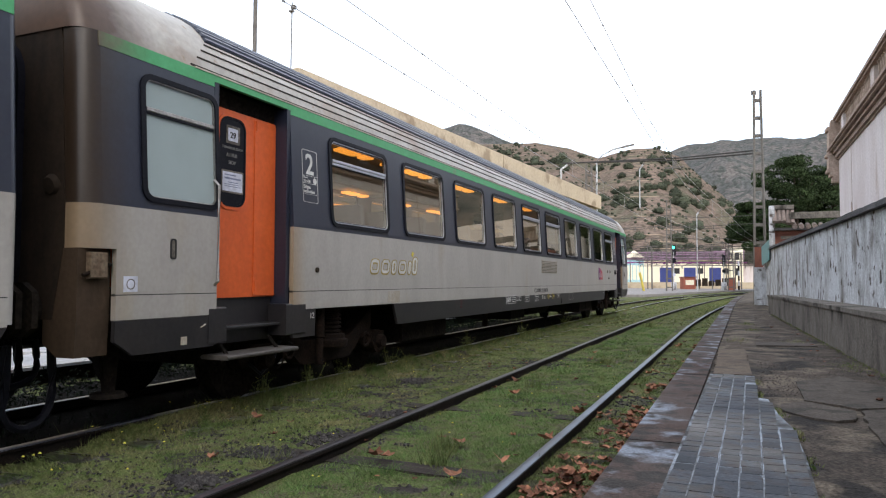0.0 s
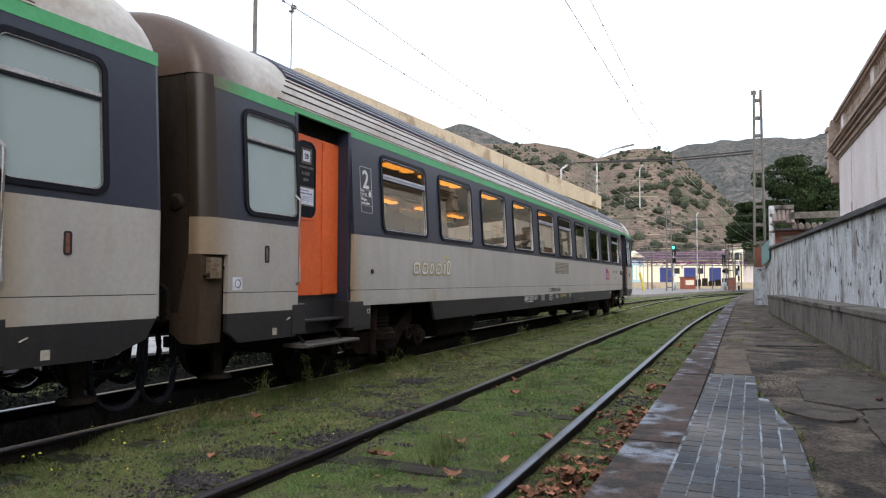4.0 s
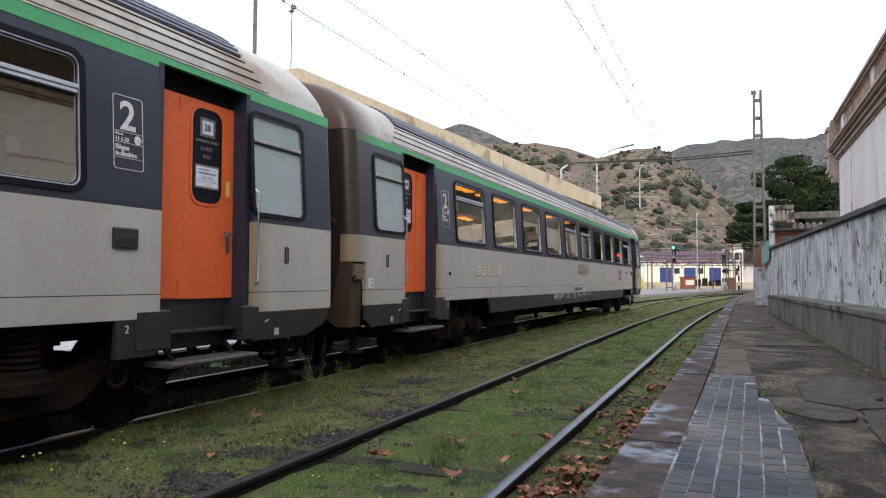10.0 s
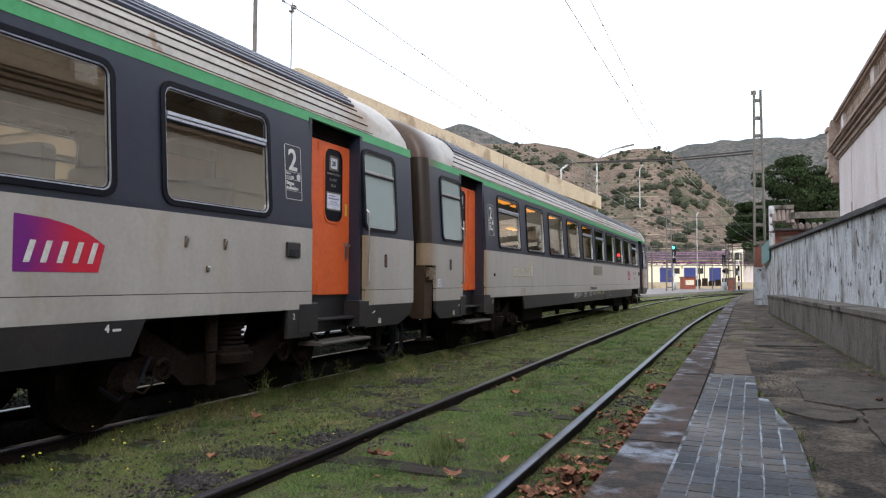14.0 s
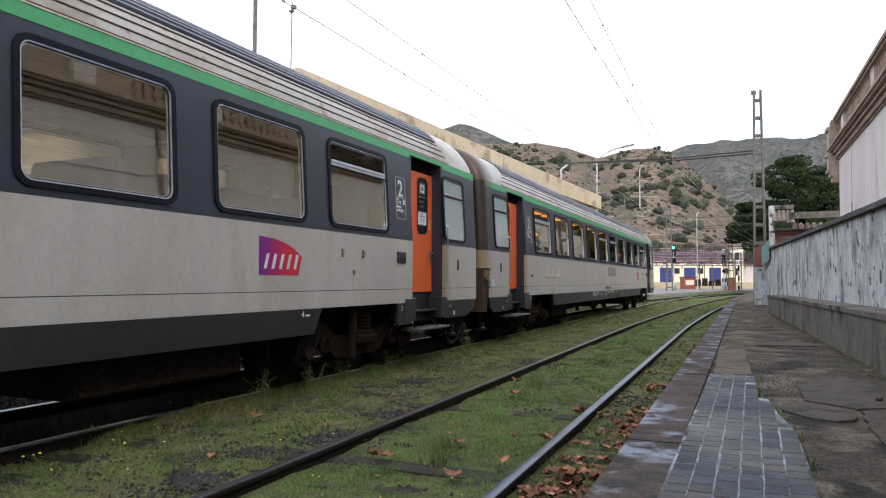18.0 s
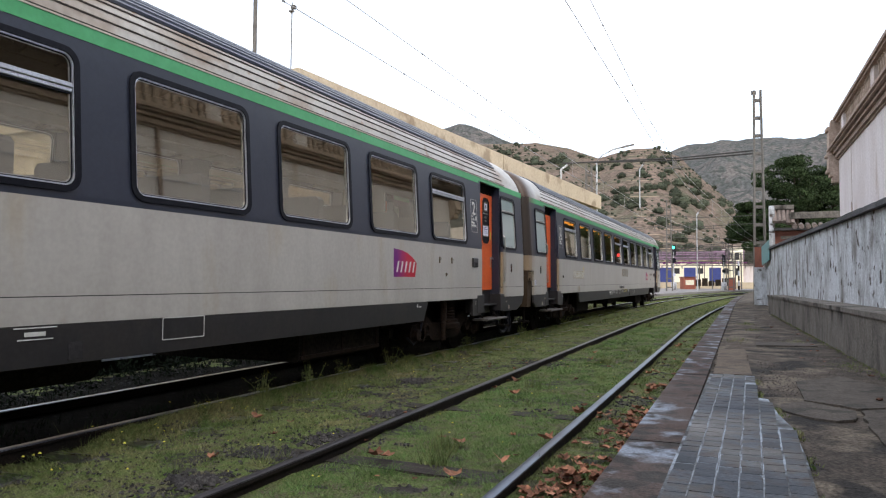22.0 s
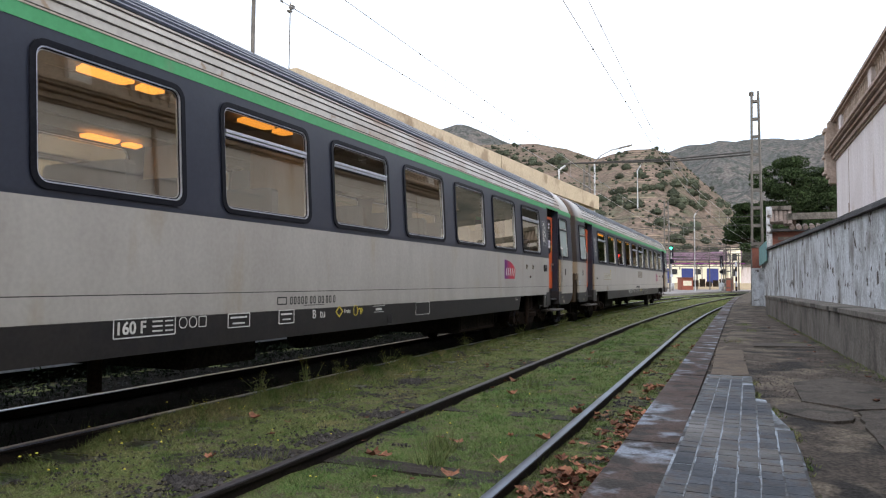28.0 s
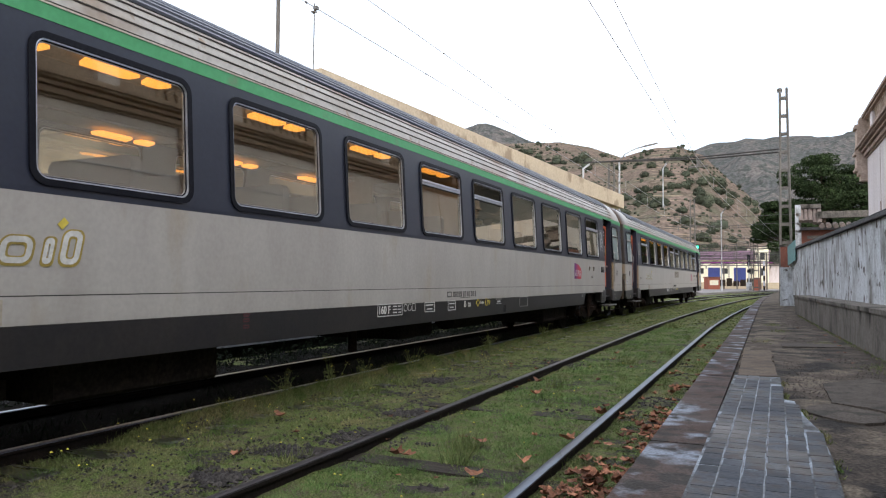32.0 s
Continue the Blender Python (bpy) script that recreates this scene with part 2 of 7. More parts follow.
M_BALLAST = mat("dark_ballast_stone", (0.034, 0.031, 0.031), (0.060, 0.054, 0.051), rough=0.75, scale=5, fine=60, bump=0.4, grain=0.3, island=0.5, spec=0.2)
M_GRIT = mat("pinkish_grey_grit", (0.125, 0.107, 0.100), (0.085, 0.071, 0.064), rough=0.85, scale=5, fine=60, bump=0.3, grain=0.3, island=0.45, spec=0.15)
# Stones and bed are near black to stand in for shade under the train.
M_SHADESTONE = mat("shade_black_ballast_stone", (0.006, 0.006, 0.006), (0.011, 0.010, 0.010), rough=0.7, scale=5, fine=60, bump=0.4, grain=0.3, island=0.5, spec=0.2)
M_BED = mat("shade_dark_ballast_bed", (0.007, 0.007, 0.006), (0.013, 0.012, 0.010), rough=0.95, scale=3, fine=50, bump=0.9, depth=0.04, grain=0.4, spec=0.03)
# Brown and dark stains are real tone; pale blue c paints wet sky sheen.
M_KERB = mat("stained_platform_edge_with_sheen", (0.056, 0.033, 0.027), (0.074, 0.053, 0.045), rough=0.75, scale=1.6, fine=55, bump=0.3, grain=0.25,
             c=(0.22, 0.245, 0.29), c_scale=2.1, c_lo=0.54, c_hi=0.63, rough_b=0.6, spec=0.10, d=(0.030, 0.025, 0.022), d_scale=4.5, d_lo=0.49, d_hi=0.60)
M_PATCH = mat("patched_concrete", (0.100, 0.084, 0.070), (0.066, 0.056, 0.048), rough=0.8, scale=1.8, fine=50, bump=0.4, grain=0.25, spec=0.12,
              d=(0.05, 0.044, 0.038), d_scale=4, d_lo=0.53, d_hi=0.6)
M_TAN = mat("tan_patched_concrete", (0.135, 0.104, 0.078), (0.095, 0.074, 0.058), rough=0.8, scale=1.5, fine=50, bump=0.4, grain=0.25, spec=0.12,
            d=(0.08, 0.066, 0.054), d_scale=3, d_lo=0.55, d_hi=0.63)
M_WET = mat("wet_pale_concrete", (0.36, 0.39, 0.44), (0.26, 0.28, 0.32), rough=0.22, scale=1.2, fine=20, bump=0.1, grain=0.15, spec=0.5, rough_b=0.5)
# The bluish second tone puts the sky's sheen on wet tiles into colour.
M_TILE = mat("wet_grey_paving_tile", (0.046, 0.035, 0.030), (0.046, 0.052, 0.064), rough=0.32, scale=1.5, fine=60, bump=0.2, grain=0.22,
             rough_b=0.75, random_tint=0.35, spec=0.20, lo=0.42, hi=0.58)
def over_all_pieces(m):
    """Lets the stains run on from piece to piece instead of repeating on each."""
    n, l = m.node_tree.nodes, m.node_tree.links
    add, info = n.new("ShaderNodeVectorMath"), n.new("ShaderNodeObjectInfo")
    src = next(q for q in n if q.bl_idname == "ShaderNodeTexCoord").outputs["Object"]
    ends = [q.to_socket for q in src.links]
    l.new(src, add.inputs[0])
    l.new(info.outputs["Location"], add.inputs[1])
    for e in ends:
        l.new(add.outputs[0], e)


over_all_pieces(M_TILE)
M_JOINT = mat("pale_mortar_joint", (0.24, 0.265, 0.30), (0.070, 0.068, 0.072), rough=0.6, scale=3.5, fine=50, bump=0.3, grain=0.3, spec=0.2)
M_MORTAR = mat("stained_mortar_bed", (0.022, 0.020, 0.020), (0.080, 0.084, 0.092), rough=0.6, scale=1.6, fine=60, bump=0.3, grain=0.3, lo=0.44, hi=0.62,
               c=(0.30, 0.34, 0.39), c_scale=2.2, c_lo=0.47, c_hi=0.60, spec=0.2)
M_DIRT = mat("worn_platform_concrete", (0.056, 0.047, 0.040), (0.098, 0.079, 0.064), rough=0.85, scale=0.8, fine=45, bump=0.6, depth=0.03, grain=0.38,
             c=(0.032, 0.029, 0.027), c_scale=1.3, c_lo=0.52, c_hi=0.60, spec=0.1, d=(0.145, 0.119, 0.092), d_scale=1.9, d_lo=0.50, d_hi=0.60)
M_PLASTER = mat("peeling_whitewash", (0.58, 0.595, 0.62), (0.36, 0.36, 0.365), rough=0.85, scale=1.5, fine=24, bump=0.5, depth=0.03, grain=0.16,
                stretch=(1, 1, 0.42), lo=0.42, hi=0.64, c=(0.20, 0.185, 0.175), c_scale=1.7, c_lo=0.52, c_hi=0.66, spec=0.15, mid=0.42,
                d=(0.095, 0.078, 0.068), d_scale=3.6, d_lo=0.60, d_hi=0.65)
M_PLINTH = mat("weathered_concrete_ledge", (0.200, 0.180, 0.160), (0.125, 0.111, 0.098), rough=0.9, scale=1.1, fine=35, bump=0.5, grain=0.25,
               stretch=(1, 1, 0.5), c=(0.045, 0.041, 0.035), c_scale=1.6, c_lo=0.53, c_hi=0.66, spec=0.12, mid=0.45)
M_COPING = mat("dark_slate_coping", (0.045, 0.043, 0.046), (0.075, 0.07, 0.07), rough=0.8, scale=2, fine=35, bump=0.6, grain=0.3, spec=0.12, random_tint=0.25)
M_PINK = mat("faded_pink_plaster", (0.68, 0.62, 0.62), (0.60, 0.53, 0.52), rough=0.85, scale=0.7, fine=14, bump=0.15, grain=0.08,
             stretch=(1, 1, 0.25), c=(0.40, 0.30, 0.24), c_scale=0.9, c_lo=0.60, c_hi=0.74)
M_STONE = mat("brown_cornice_stone", (0.37, 0.275, 0.23), (0.27, 0.20, 0.165), rough=0.85, scale=1.5, fine=18, bump=0.3, grain=0.2, spec=0.15, stretch=(1, 1, 0.4))
M_ATTIC = mat("stained_tan_parapet", (0.46, 0.36, 0.30), (0.34, 0.26, 0.21), rough=0.9, scale=1.2, fine=16, bump=0.3, grain=0.15, spec=0.1, stretch=(1, 1, 0.4))
M_CREAM = mat("cream_parapet_plaster", (0.55, 0.45, 0.32), (0.48, 0.38, 0.27), rough=0.85, scale=0.7, fine=10, bump=0.15, grain=0.08,
              c=(0.32, 0.24, 0.16), c_scale=0.6, c_lo=0.58, c_hi=0.66)
M_MAST = mat("weathered_mast_steel", (0.16, 0.145, 0.13), (0.11, 0.10, 0.09), rough=0.7, scale=4, fine=30, bump=0.1, grain=0.15)
M_CABLE = mat("dark_steel_cable", (0.060, 0.055, 0.052), rough=0.7, bump=0)
M_WIRE = mat("dull_copper_wire", (0.42, 0.41, 0.42), rough=0.6, bump=0)
M_BRICK = mat("red_brick", (0.24, 0.09, 0.06), (0.19, 0.075, 0.055), rough=0.85, scale=4, fine=40, bump=0.3, random_tint=0.2)
M_TEAL = mat("teal_sheet", (0.17, 0.33, 0.33), (0.13, 0.26, 0.26), rough=0.6, scale=3, bump=0.1)
M_CLAY = mat("weathered_roof_tile", (0.21, 0.17, 0.15), (0.15, 0.115, 0.10), rough=0.85, scale=4, fine=30, bump=0.3, random_tint=0.3)
M_BARK = mat("pine_bark", (0.075, 0.052, 0.036), (0.05, 0.036, 0.026), rough=0.9, scale=6, fine=30, bump=0.6)
M_PINE = mat("dark_pine_needles", (0.030, 0.044, 0.022), (0.046, 0.068, 0.028), rough=0.9, scale=0.6, fine=12, bump=0, island=0.45, spec=0.05)
M_SHRUB = mat("hill_shrub_leaves", (0.052, 0.060, 0.043), (0.078, 0.086, 0.059), rough=0.95, scale=0.12, fine=4, bump=0, island=0.4, spec=0.03)
M_HILL = mat("dry_brown_hillside", (0.198, 0.148, 0.122), (0.152, 0.119, 0.096), rough=0.95, scale=0.05, fine=1.1, bump=0.22, depth=0.6, grain=0.22,
             stretch=(1, 1, 2.2), c=(0.122, 0.114, 0.082), c_scale=0.07, c_lo=0.46, c_hi=0.62, spec=0.0, d=(0.112, 0.090, 0.070), d_scale=0.5, d_lo=0.50, d_hi=0.62)
def grass_on_steps(m, color):
    """Dry grass grows where the hillside is level, bare earth shows on the steep banks."""
    n, l = m.node_tree.nodes, m.node_tree.links
    bsdf = n["Principled BSDF"]
    old = bsdf.inputs["Base Color"].links[0].from_socket
    sep, rng, mx = n.new("ShaderNodeSeparateXYZ"), n.new("ShaderNodeMapRange"), n.new("ShaderNodeMix")
    l.new(n.new("ShaderNodeNewGeometry").outputs["Normal"], sep.inputs[0])
    l.new(sep.outputs["Z"], rng.inputs["Value"])
    for k, v in (("From Min", 0.955), ("From Max", 0.976), ("To Min", 0.0), ("To Max", 0.75)):
        rng.inputs[k].default_value = v
    mx.data_type = "RGBA"
    l.new(rng.outputs["Result"], mx.inputs["Factor"])
    l.new(old, mx.inputs["A"])
    mx.inputs["B"].default_value = (*color, 1.0)
    l.new(mx.outputs["Result"], bsdf.inputs["Base Color"])


grass_on_steps(M_HILL, (0.36, 0.27, 0.19))
M_HILLFAR = mat("grey_green_hillside", (0.122, 0.115, 0.110), (0.148, 0.132, 0.122), rough=0.95, scale=0.02, fine=0.5, bump=0.3, depth=3.0, grain=0.25,
                stretch=(1, 1, 1.6), c=(0.096, 0.098, 0.095), c_scale=0.035, c_lo=0.46, c_hi=0.60, spec=0.0, d=(0.080, 0.084, 0.078), d_scale=0.17, d_lo=0.48, d_hi=0.58)
M_YARD = mat("pale_yard_concrete", (0.27, 0.25, 0.24), (0.21, 0.195, 0.19), rough=0.9, scale=0.3, fine=6, bump=0.1, grain=0.15)
M_LEAF = mat("fallen_plane_leaf", (0.30, 0.135, 0.078), (0.13, 0.056, 0.034), rough=0.75, scale=9, fine=60, bump=0.1, island=0.6, spec=0.2)
M_FLOWER = mat("yellow_flower", (0.62, 0.55, 0.06), rough=0.7, bump=0)
M_STRAW = mat("dry_weed_stalk", (0.150, 0.165, 0.060), (0.095, 0.140, 0.042), rough=0.8, scale=3, bump=0, island=0.3)
M_YWALL = mat("pale_yellow_facade", (0.96, 0.89, 0.70), (0.94, 0.86, 0.66), rough=0.85, scale=0.4, fine=6, bump=0.05, grain=0.06)
M_PURPLE = mat("mauve_roof_sheet", (0.30, 0.20, 0.27), (0.24, 0.16, 0.22), rough=0.7, scale=0.6, fine=8, bump=0.05)
M_DOORBLUE = mat("blue_shed_door", (0.045, 0.065, 0.24), (0.04, 0.055, 0.2), rough=0.6, scale=1, bump=0.02)
M_CYAN = mat("pale_cyan_facade", (0.42, 0.66, 0.70), (0.36, 0.58, 0.64), rough=0.8, scale=0.5, bump=0.03)
M_DARK = mat("dark_window_opening", (0.03, 0.03, 0.035), rough=0.3, bump=0)
M_REDP = mat("red_signal_box_paint", (0.42, 0.13, 0.08), (0.36, 0.11, 0.07), rough=0.6, bump=0.02)
M_GLOWGREEN = glow("green_signal_light", (0.05, 1.0, 0.55), 4.0, (0.1, 0.4, 0.3))
M_GLOWRED = glow("red_signal_light", (1.0, 0.03, 0.03), 1.6, (0.4, 0.05, 0.05))


# ---- mesh building ----
class Shape:
    """Collects vertices and faces of one mesh."""

    def __init__(self):
        self.v, self.f = [], []

    def add(self, verts, faces):
        k = len(self.v)
        self.v += [tuple(p) for p in verts]
        self.f += [tuple(k + i for i in f) for f in faces]
        return self

    def box(self, x0, x1, y0, y1, z0, z1, b=0.0):
        if b:
            return self.prism([(x0 + b, z0), (x1 - b, z0), (x1, z0 + b), (x1, z1 - b), (x1 - b, z1), (x0 + b, z1), (x0, z1 - b), (x0, z0 + b)], y0, y1)
        v = [(x, y, z) for z in (z0, z1) for y in (y0, y1) for x in (x0, x1)]
        return self.add(v, [(0, 2, 3, 1), (4, 5, 7, 6), (0, 1, 5, 4), (2, 6, 7, 3), (0, 4, 6, 2), (1, 3, 7, 5)])

    def prism(self, prof, y0, y1):
        """A closed outline in x and z (anticlockwise seen from -y), drawn out from y0 to y1."""
        n = len(prof)
        v = [(x, y0, z) for x, z in prof] + [(x, y1, z) for x, z in prof]
        f = [(i, (i + 1) % n, n + (i + 1) % n, n + i) for i in range(n)]
        return self.add(v, f + [tuple(range(n))[::-1], tuple(range(n, 2 * n))])

    def slab(self, poly, z0, z1):
        """A closed outline in x and y (anticlockwise from above), from z0 up to z1."""
        n = len(poly)
        v = [(x, y, z0) for x, y in poly] + [(x, y, z1) for x, y in poly]
        f = [(i, (i + 1) % n, n + (i + 1) % n, n + i) for i in range(n)]
        return self.add(v, f + [tuple(range(n))[::-1], tuple(range(n, 2 * n))])

    def tube(self, p, q, r, r2=None, seg=8):
        p, q = Vector(p), Vector(q)
        m = (q - p).to_track_quat("Z", "Y").to_matrix()
        r2 = r if r2 is None else r2
        v = []
        for c, rad in ((p, r), (q, r2)):
            v += [c + m @ Vector((rad * math.cos(2 * math.pi * i / seg), rad * math.sin(2 * math.pi * i / seg), 0)) for i in range(seg)]
        f = [(i, (i + 1) % seg, seg + (i + 1) % seg, seg + i) for i in range(seg)]
        return self.add(v, f + [tuple(range(seg))[::-1], tuple(range(seg, 2 * seg))])

    def pipe(self, pts, r, seg=6):
        pts = [Vector(p) for p in pts]
        v = []
        for k, p in enumerate(pts):
            d = (pts[min(k + 1, len(pts) - 1)] - pts[max(k - 1, 0)]).normalized()
            m = d.to_track_quat("Z", "Y").to_matrix()
            v += [p + m @ Vector((r * math.cos(2 * math.pi * i / seg), r * math.sin(2 * math.pi * i / seg), 0)) for i in range(seg)]
        n = len(pts)
        f = [(k * seg + i, k * seg + (i + 1) % seg, (k + 1) * seg + (i + 1) % seg, (k + 1) * seg + i) for k in range(n - 1) for i in range(seg)]
        return self.add(v, f + [tuple(range(seg))[::-1], tuple(range((n - 1) * seg, n * seg))])

    def bar(self, p, q, w, h):
        """A rectangular bar from p to q; w across, h upwards."""
        p, q = Vector(p), Vector(q)
        d = (q - p).normalized()
        side = d.cross(Vector((0, 0, 1)))
        side = side.normalized() if side.length > 1e-4 else Vector((1, 0, 0))
        up = side.cross(d)
        v = [c + side * a * w / 2 + up * b * h / 2 for c in (p, q) for a, b in ((-1, -1), (1, -1), (1, 1), (-1, 1))]
        return self.add(v, [(3, 2, 1, 0), (4, 5, 6, 7), (0, 1, 5, 4), (1, 2, 6, 5), (2, 3, 7, 6), (3, 0, 4, 7)])

    def ring(self, outer, inner, x0, x1):
        """A frame in the plane x = const between two outlines in y and z with equal counts, from x0 to x1."""
        n = len(outer)
        v = [(x, *p) for x in (x0, x1) for loop in (outer, inner) for p in loop]
        f = []
        for i in range(n):
            j = (i + 1) % n
            f += [(2 * n + i, 2 * n + j, 3 * n + j, 3 * n + i), (i, j, 2 * n + j, 2 * n + i), (n + j, n + i, 3 * n + i, 3 * n + j), (j, i, n + i, n + j)]
        return self.add(v, f)

    def moved(self, m, start=0):
        self.v[start:] = [tuple(m @ Vector(p)) for p in self.v[start:]]
        return self

    def lean(self, fn):
        self.v = [fn(p) for p in self.v]
        return self

    def mesh(self, name, material, smooth=0):
        me = bpy.data.meshes.new(name)
        me.from_pydata(self.v, [], self.f)
        if material:
            me.materials.append(material)
        if smooth:
            me.shade_smooth()
            me.set_sharp_from_angle(angle=radians(smooth))
        me.update()
        return me


def part(name, shape, material, parent, label="", smooth=0):
    ob = new(name, shape.mesh(name, material, smooth) if isinstance(shape, Shape) else shape)
    ob.parent = parent
    if label:
        tagged(ob, label)
    return ob


def thing(name, label, category, shape=None, material=None, group="", kind="", at=None, smooth=0):
    ob = new(name, shape.mesh(name, material, smooth) if shape else None)
    if at is not None:
        ob.matrix_world = at
    return tagged(ob, label, category, group, kind)


def rounded(cy, cz, w, h, r, seg=5):
    """A rounded rectangle in y and z round a centre, anticlockwise."""
    out = []
    for sy, sz, a0 in ((1, 1, 0), (-1, 1, 90), (-1, -1, 180), (1, -1, 270)):
        for i in range(seg + 1):
            a = radians(a0 + 90 * i / seg)
            out.append((cy + sy * (w / 2 - r) + r * math.cos(a), cz + sz * (h / 2 - r) + r * math.sin(a)))
    return out


# ---- the coaches ----
PITCH, HALF = 1.958, 12.93
WIN = [(i - 4.5) * PITCH for i in range(10)]
TURN = pose(0, 0, 0, 0, 0, 180)


def skin(z):
    """Half the coach's width at height z."""
    if z < 1.0:
        return 1.4125 - 0.03 * (1.0 - z)
    return 1.4125 - 0.055 * max(0.0, z - 1.9)


def wall_piece(s, y0, y1, z0, z1, thick=0.05):
    zs = [z0] + [z for z in (1.0, 1.9) if z0 < z < z1] + [z1]
    prof = [(skin(z), z) for z in zs] + [(skin(z) - thick, z) for z in reversed(zs)]
    return s.prism(prof, y0, y1)


def leaning(shape, z0=2.45):
    """Bends flat pieces laid at the width of z0 to the lean of the coach's side."""
    return shape.lean(lambda p: (p[0] + skin(p[2]) - skin(z0), p[1], p[2]))


def text_shape(words, size, y, z, x, bold=0.0, shear=0.0):
    """Flat raised letters in the plane of the side, reading towards the camera's right (+y)."""
    c = bpy.data.curves.new("letters", "FONT")
    c.body, c.size, c.extrude, c.offset, c.shear = words, size, 0.0015, bold, shear
    ob = new("letters", c)
    me = ob.to_mesh()
    s = Shape()
    s.add([(x + v.co.z, y + v.co.x, z + v.co.y) for v in me.vertices], [tuple(f.vertices) for f in me.polygons])
    ob.to_mesh_clear()
    bpy.data.objects.remove(ob)
    bpy.data.curves.remove(c)
    return s


def on_side(root, parent, side, name, shape, material, label="", smooth=0):
    if side < 0:
        shape.moved(TURN)
    return part(name, shape, material, parent, label, smooth)


def coach_window(root, side, cy, vented):
    x = skin(2.45)
    fr = leaning(Shape().ring(rounded(cy, 2.455, 1.49, 1.08, 0.13), rounded(cy, 2.455, 1.395, 0.985, 0.09), x - 0.03, x + 0.018))
    f = on_side(root, root, side, "window", fr, M_RUBBER, "rounded black rubber-framed coach window", 40)
    tr = leaning(Shape().ring(rounded(cy, 2.455, 1.392, 0.982, 0.088), rounded(cy, 2.455, 1.372, 0.962, 0.078), x - 0.02, x + 0.010))
    on_side(root, f, side, "trim", tr, M_ALU, "thin bright metal trim", 40)
    tr = leaning(Shape().ring(rounded(cy, 2.455, 1.371, 0.961, 0.077), rounded(cy, 2.455, 1.353, 0.943, 0.068), x - 0.022, x - 0.006))
    on_side(root, f, side, "glass_seal", tr, M_RUBBER, "thin dark seal", 40)
    tr = leaning(Shape().ring(rounded(cy, 2.455, 1.352, 0.942, 0.068), rounded(cy, 2.455, 1.338, 0.928, 0.062), x - 0.022, x - 0.010))
    on_side(root, f, side, "inner_trim", tr, M_CHROME, "fine inner metal line", 40)

    def glass(o, material, label):
        g = leaning(Shape().add([(x - 0.016, *p) for p in o], [tuple(range(len(o)))]))
        on_side(root, f, side, "pane", g, material, label).visible_shadow = False
    o = rounded(cy, 2.455, 1.345, 0.935, 0.065)
    if vented:
        glass([(cy + 0.672, 2.66), (cy - 0.672, 2.66)] + [p for p in o if p[1] < 2.6], M_GLASS, "dark reflecting glass")
        glass([p for p in o if p[1] > 2.75] + [(cy - 0.672, 2.70), (cy + 0.672, 2.70)], M_VENTGLASS, "dark open vent pane")
        b = leaning(Shape().box(x - 0.012, x + 0.020, cy - 0.676, cy + 0.676, 2.690, 2.728, 0.006))
        on_side(root, f, side, "vent_bar", b, M_ALU, "bright metal bar of a tilting vent")
        b = leaning(Shape().box(x - 0.012, x + 0.012, cy - 0.676, cy + 0.676, 2.658, 2.688, 0.004))
        on_side(root, f, side, "vent_sill", b, M_ALU, "bright lower rail of the vent")
        b = leaning(Shape().box(x - 0.012, x + 0.004, cy - 0.672, cy + 0.672, 2.645, 2.658))
        on_side(root, f, side, "vent_seal", b, M_RUBBER, "black seal under the vent")
    else:
        glass(o, M_GLASS, "dark reflecting glass")


def toilet_window(root, side, cy):
    x = skin(2.45)
    fr = leaning(Shape().ring(rounded(cy, 2.455, 0.93, 1.075, 0.12), rounded(cy, 2.455, 0.83, 0.985, 0.08), x - 0.03, x + 0.018))
    f = on_side(root, root, side, "end_window", fr, M_RUBBER, "narrow frosted window in a black rubber frame", 40)
    tr = leaning(Shape().ring(rounded(cy, 2.455, 0.828, 0.982, 0.078), rounded(cy, 2.455, 0.812, 0.966, 0.068), x - 0.02, x + 0.008))
    on_side(root, f, side, "trim", tr, M_CHROME, "thin bright metal trim", 40)
    o = rounded(cy, 2.455, 0.81, 0.96, 0.06)
    on_side(root, f, side, "pane", leaning(Shape().add([(x - 0.012, *p) for p in o], [tuple(range(len(o)))])), M_FROST, "pale frosted glass")
    on_side(root, f, side, "vent_bar", leaning(Shape().box(x - 0.012, x + 0.012, cy - 0.40, cy + 0.40, 2.675, 2.712, 0.005)), M_CHROME, "bright metal bar")
    on_side(root, f, side, "vent_seal", leaning(Shape().box(x - 0.012, x + 0.006, cy - 0.40, cy + 0.40, 2.655, 2.674)), M_RUBBER, "dark seal")


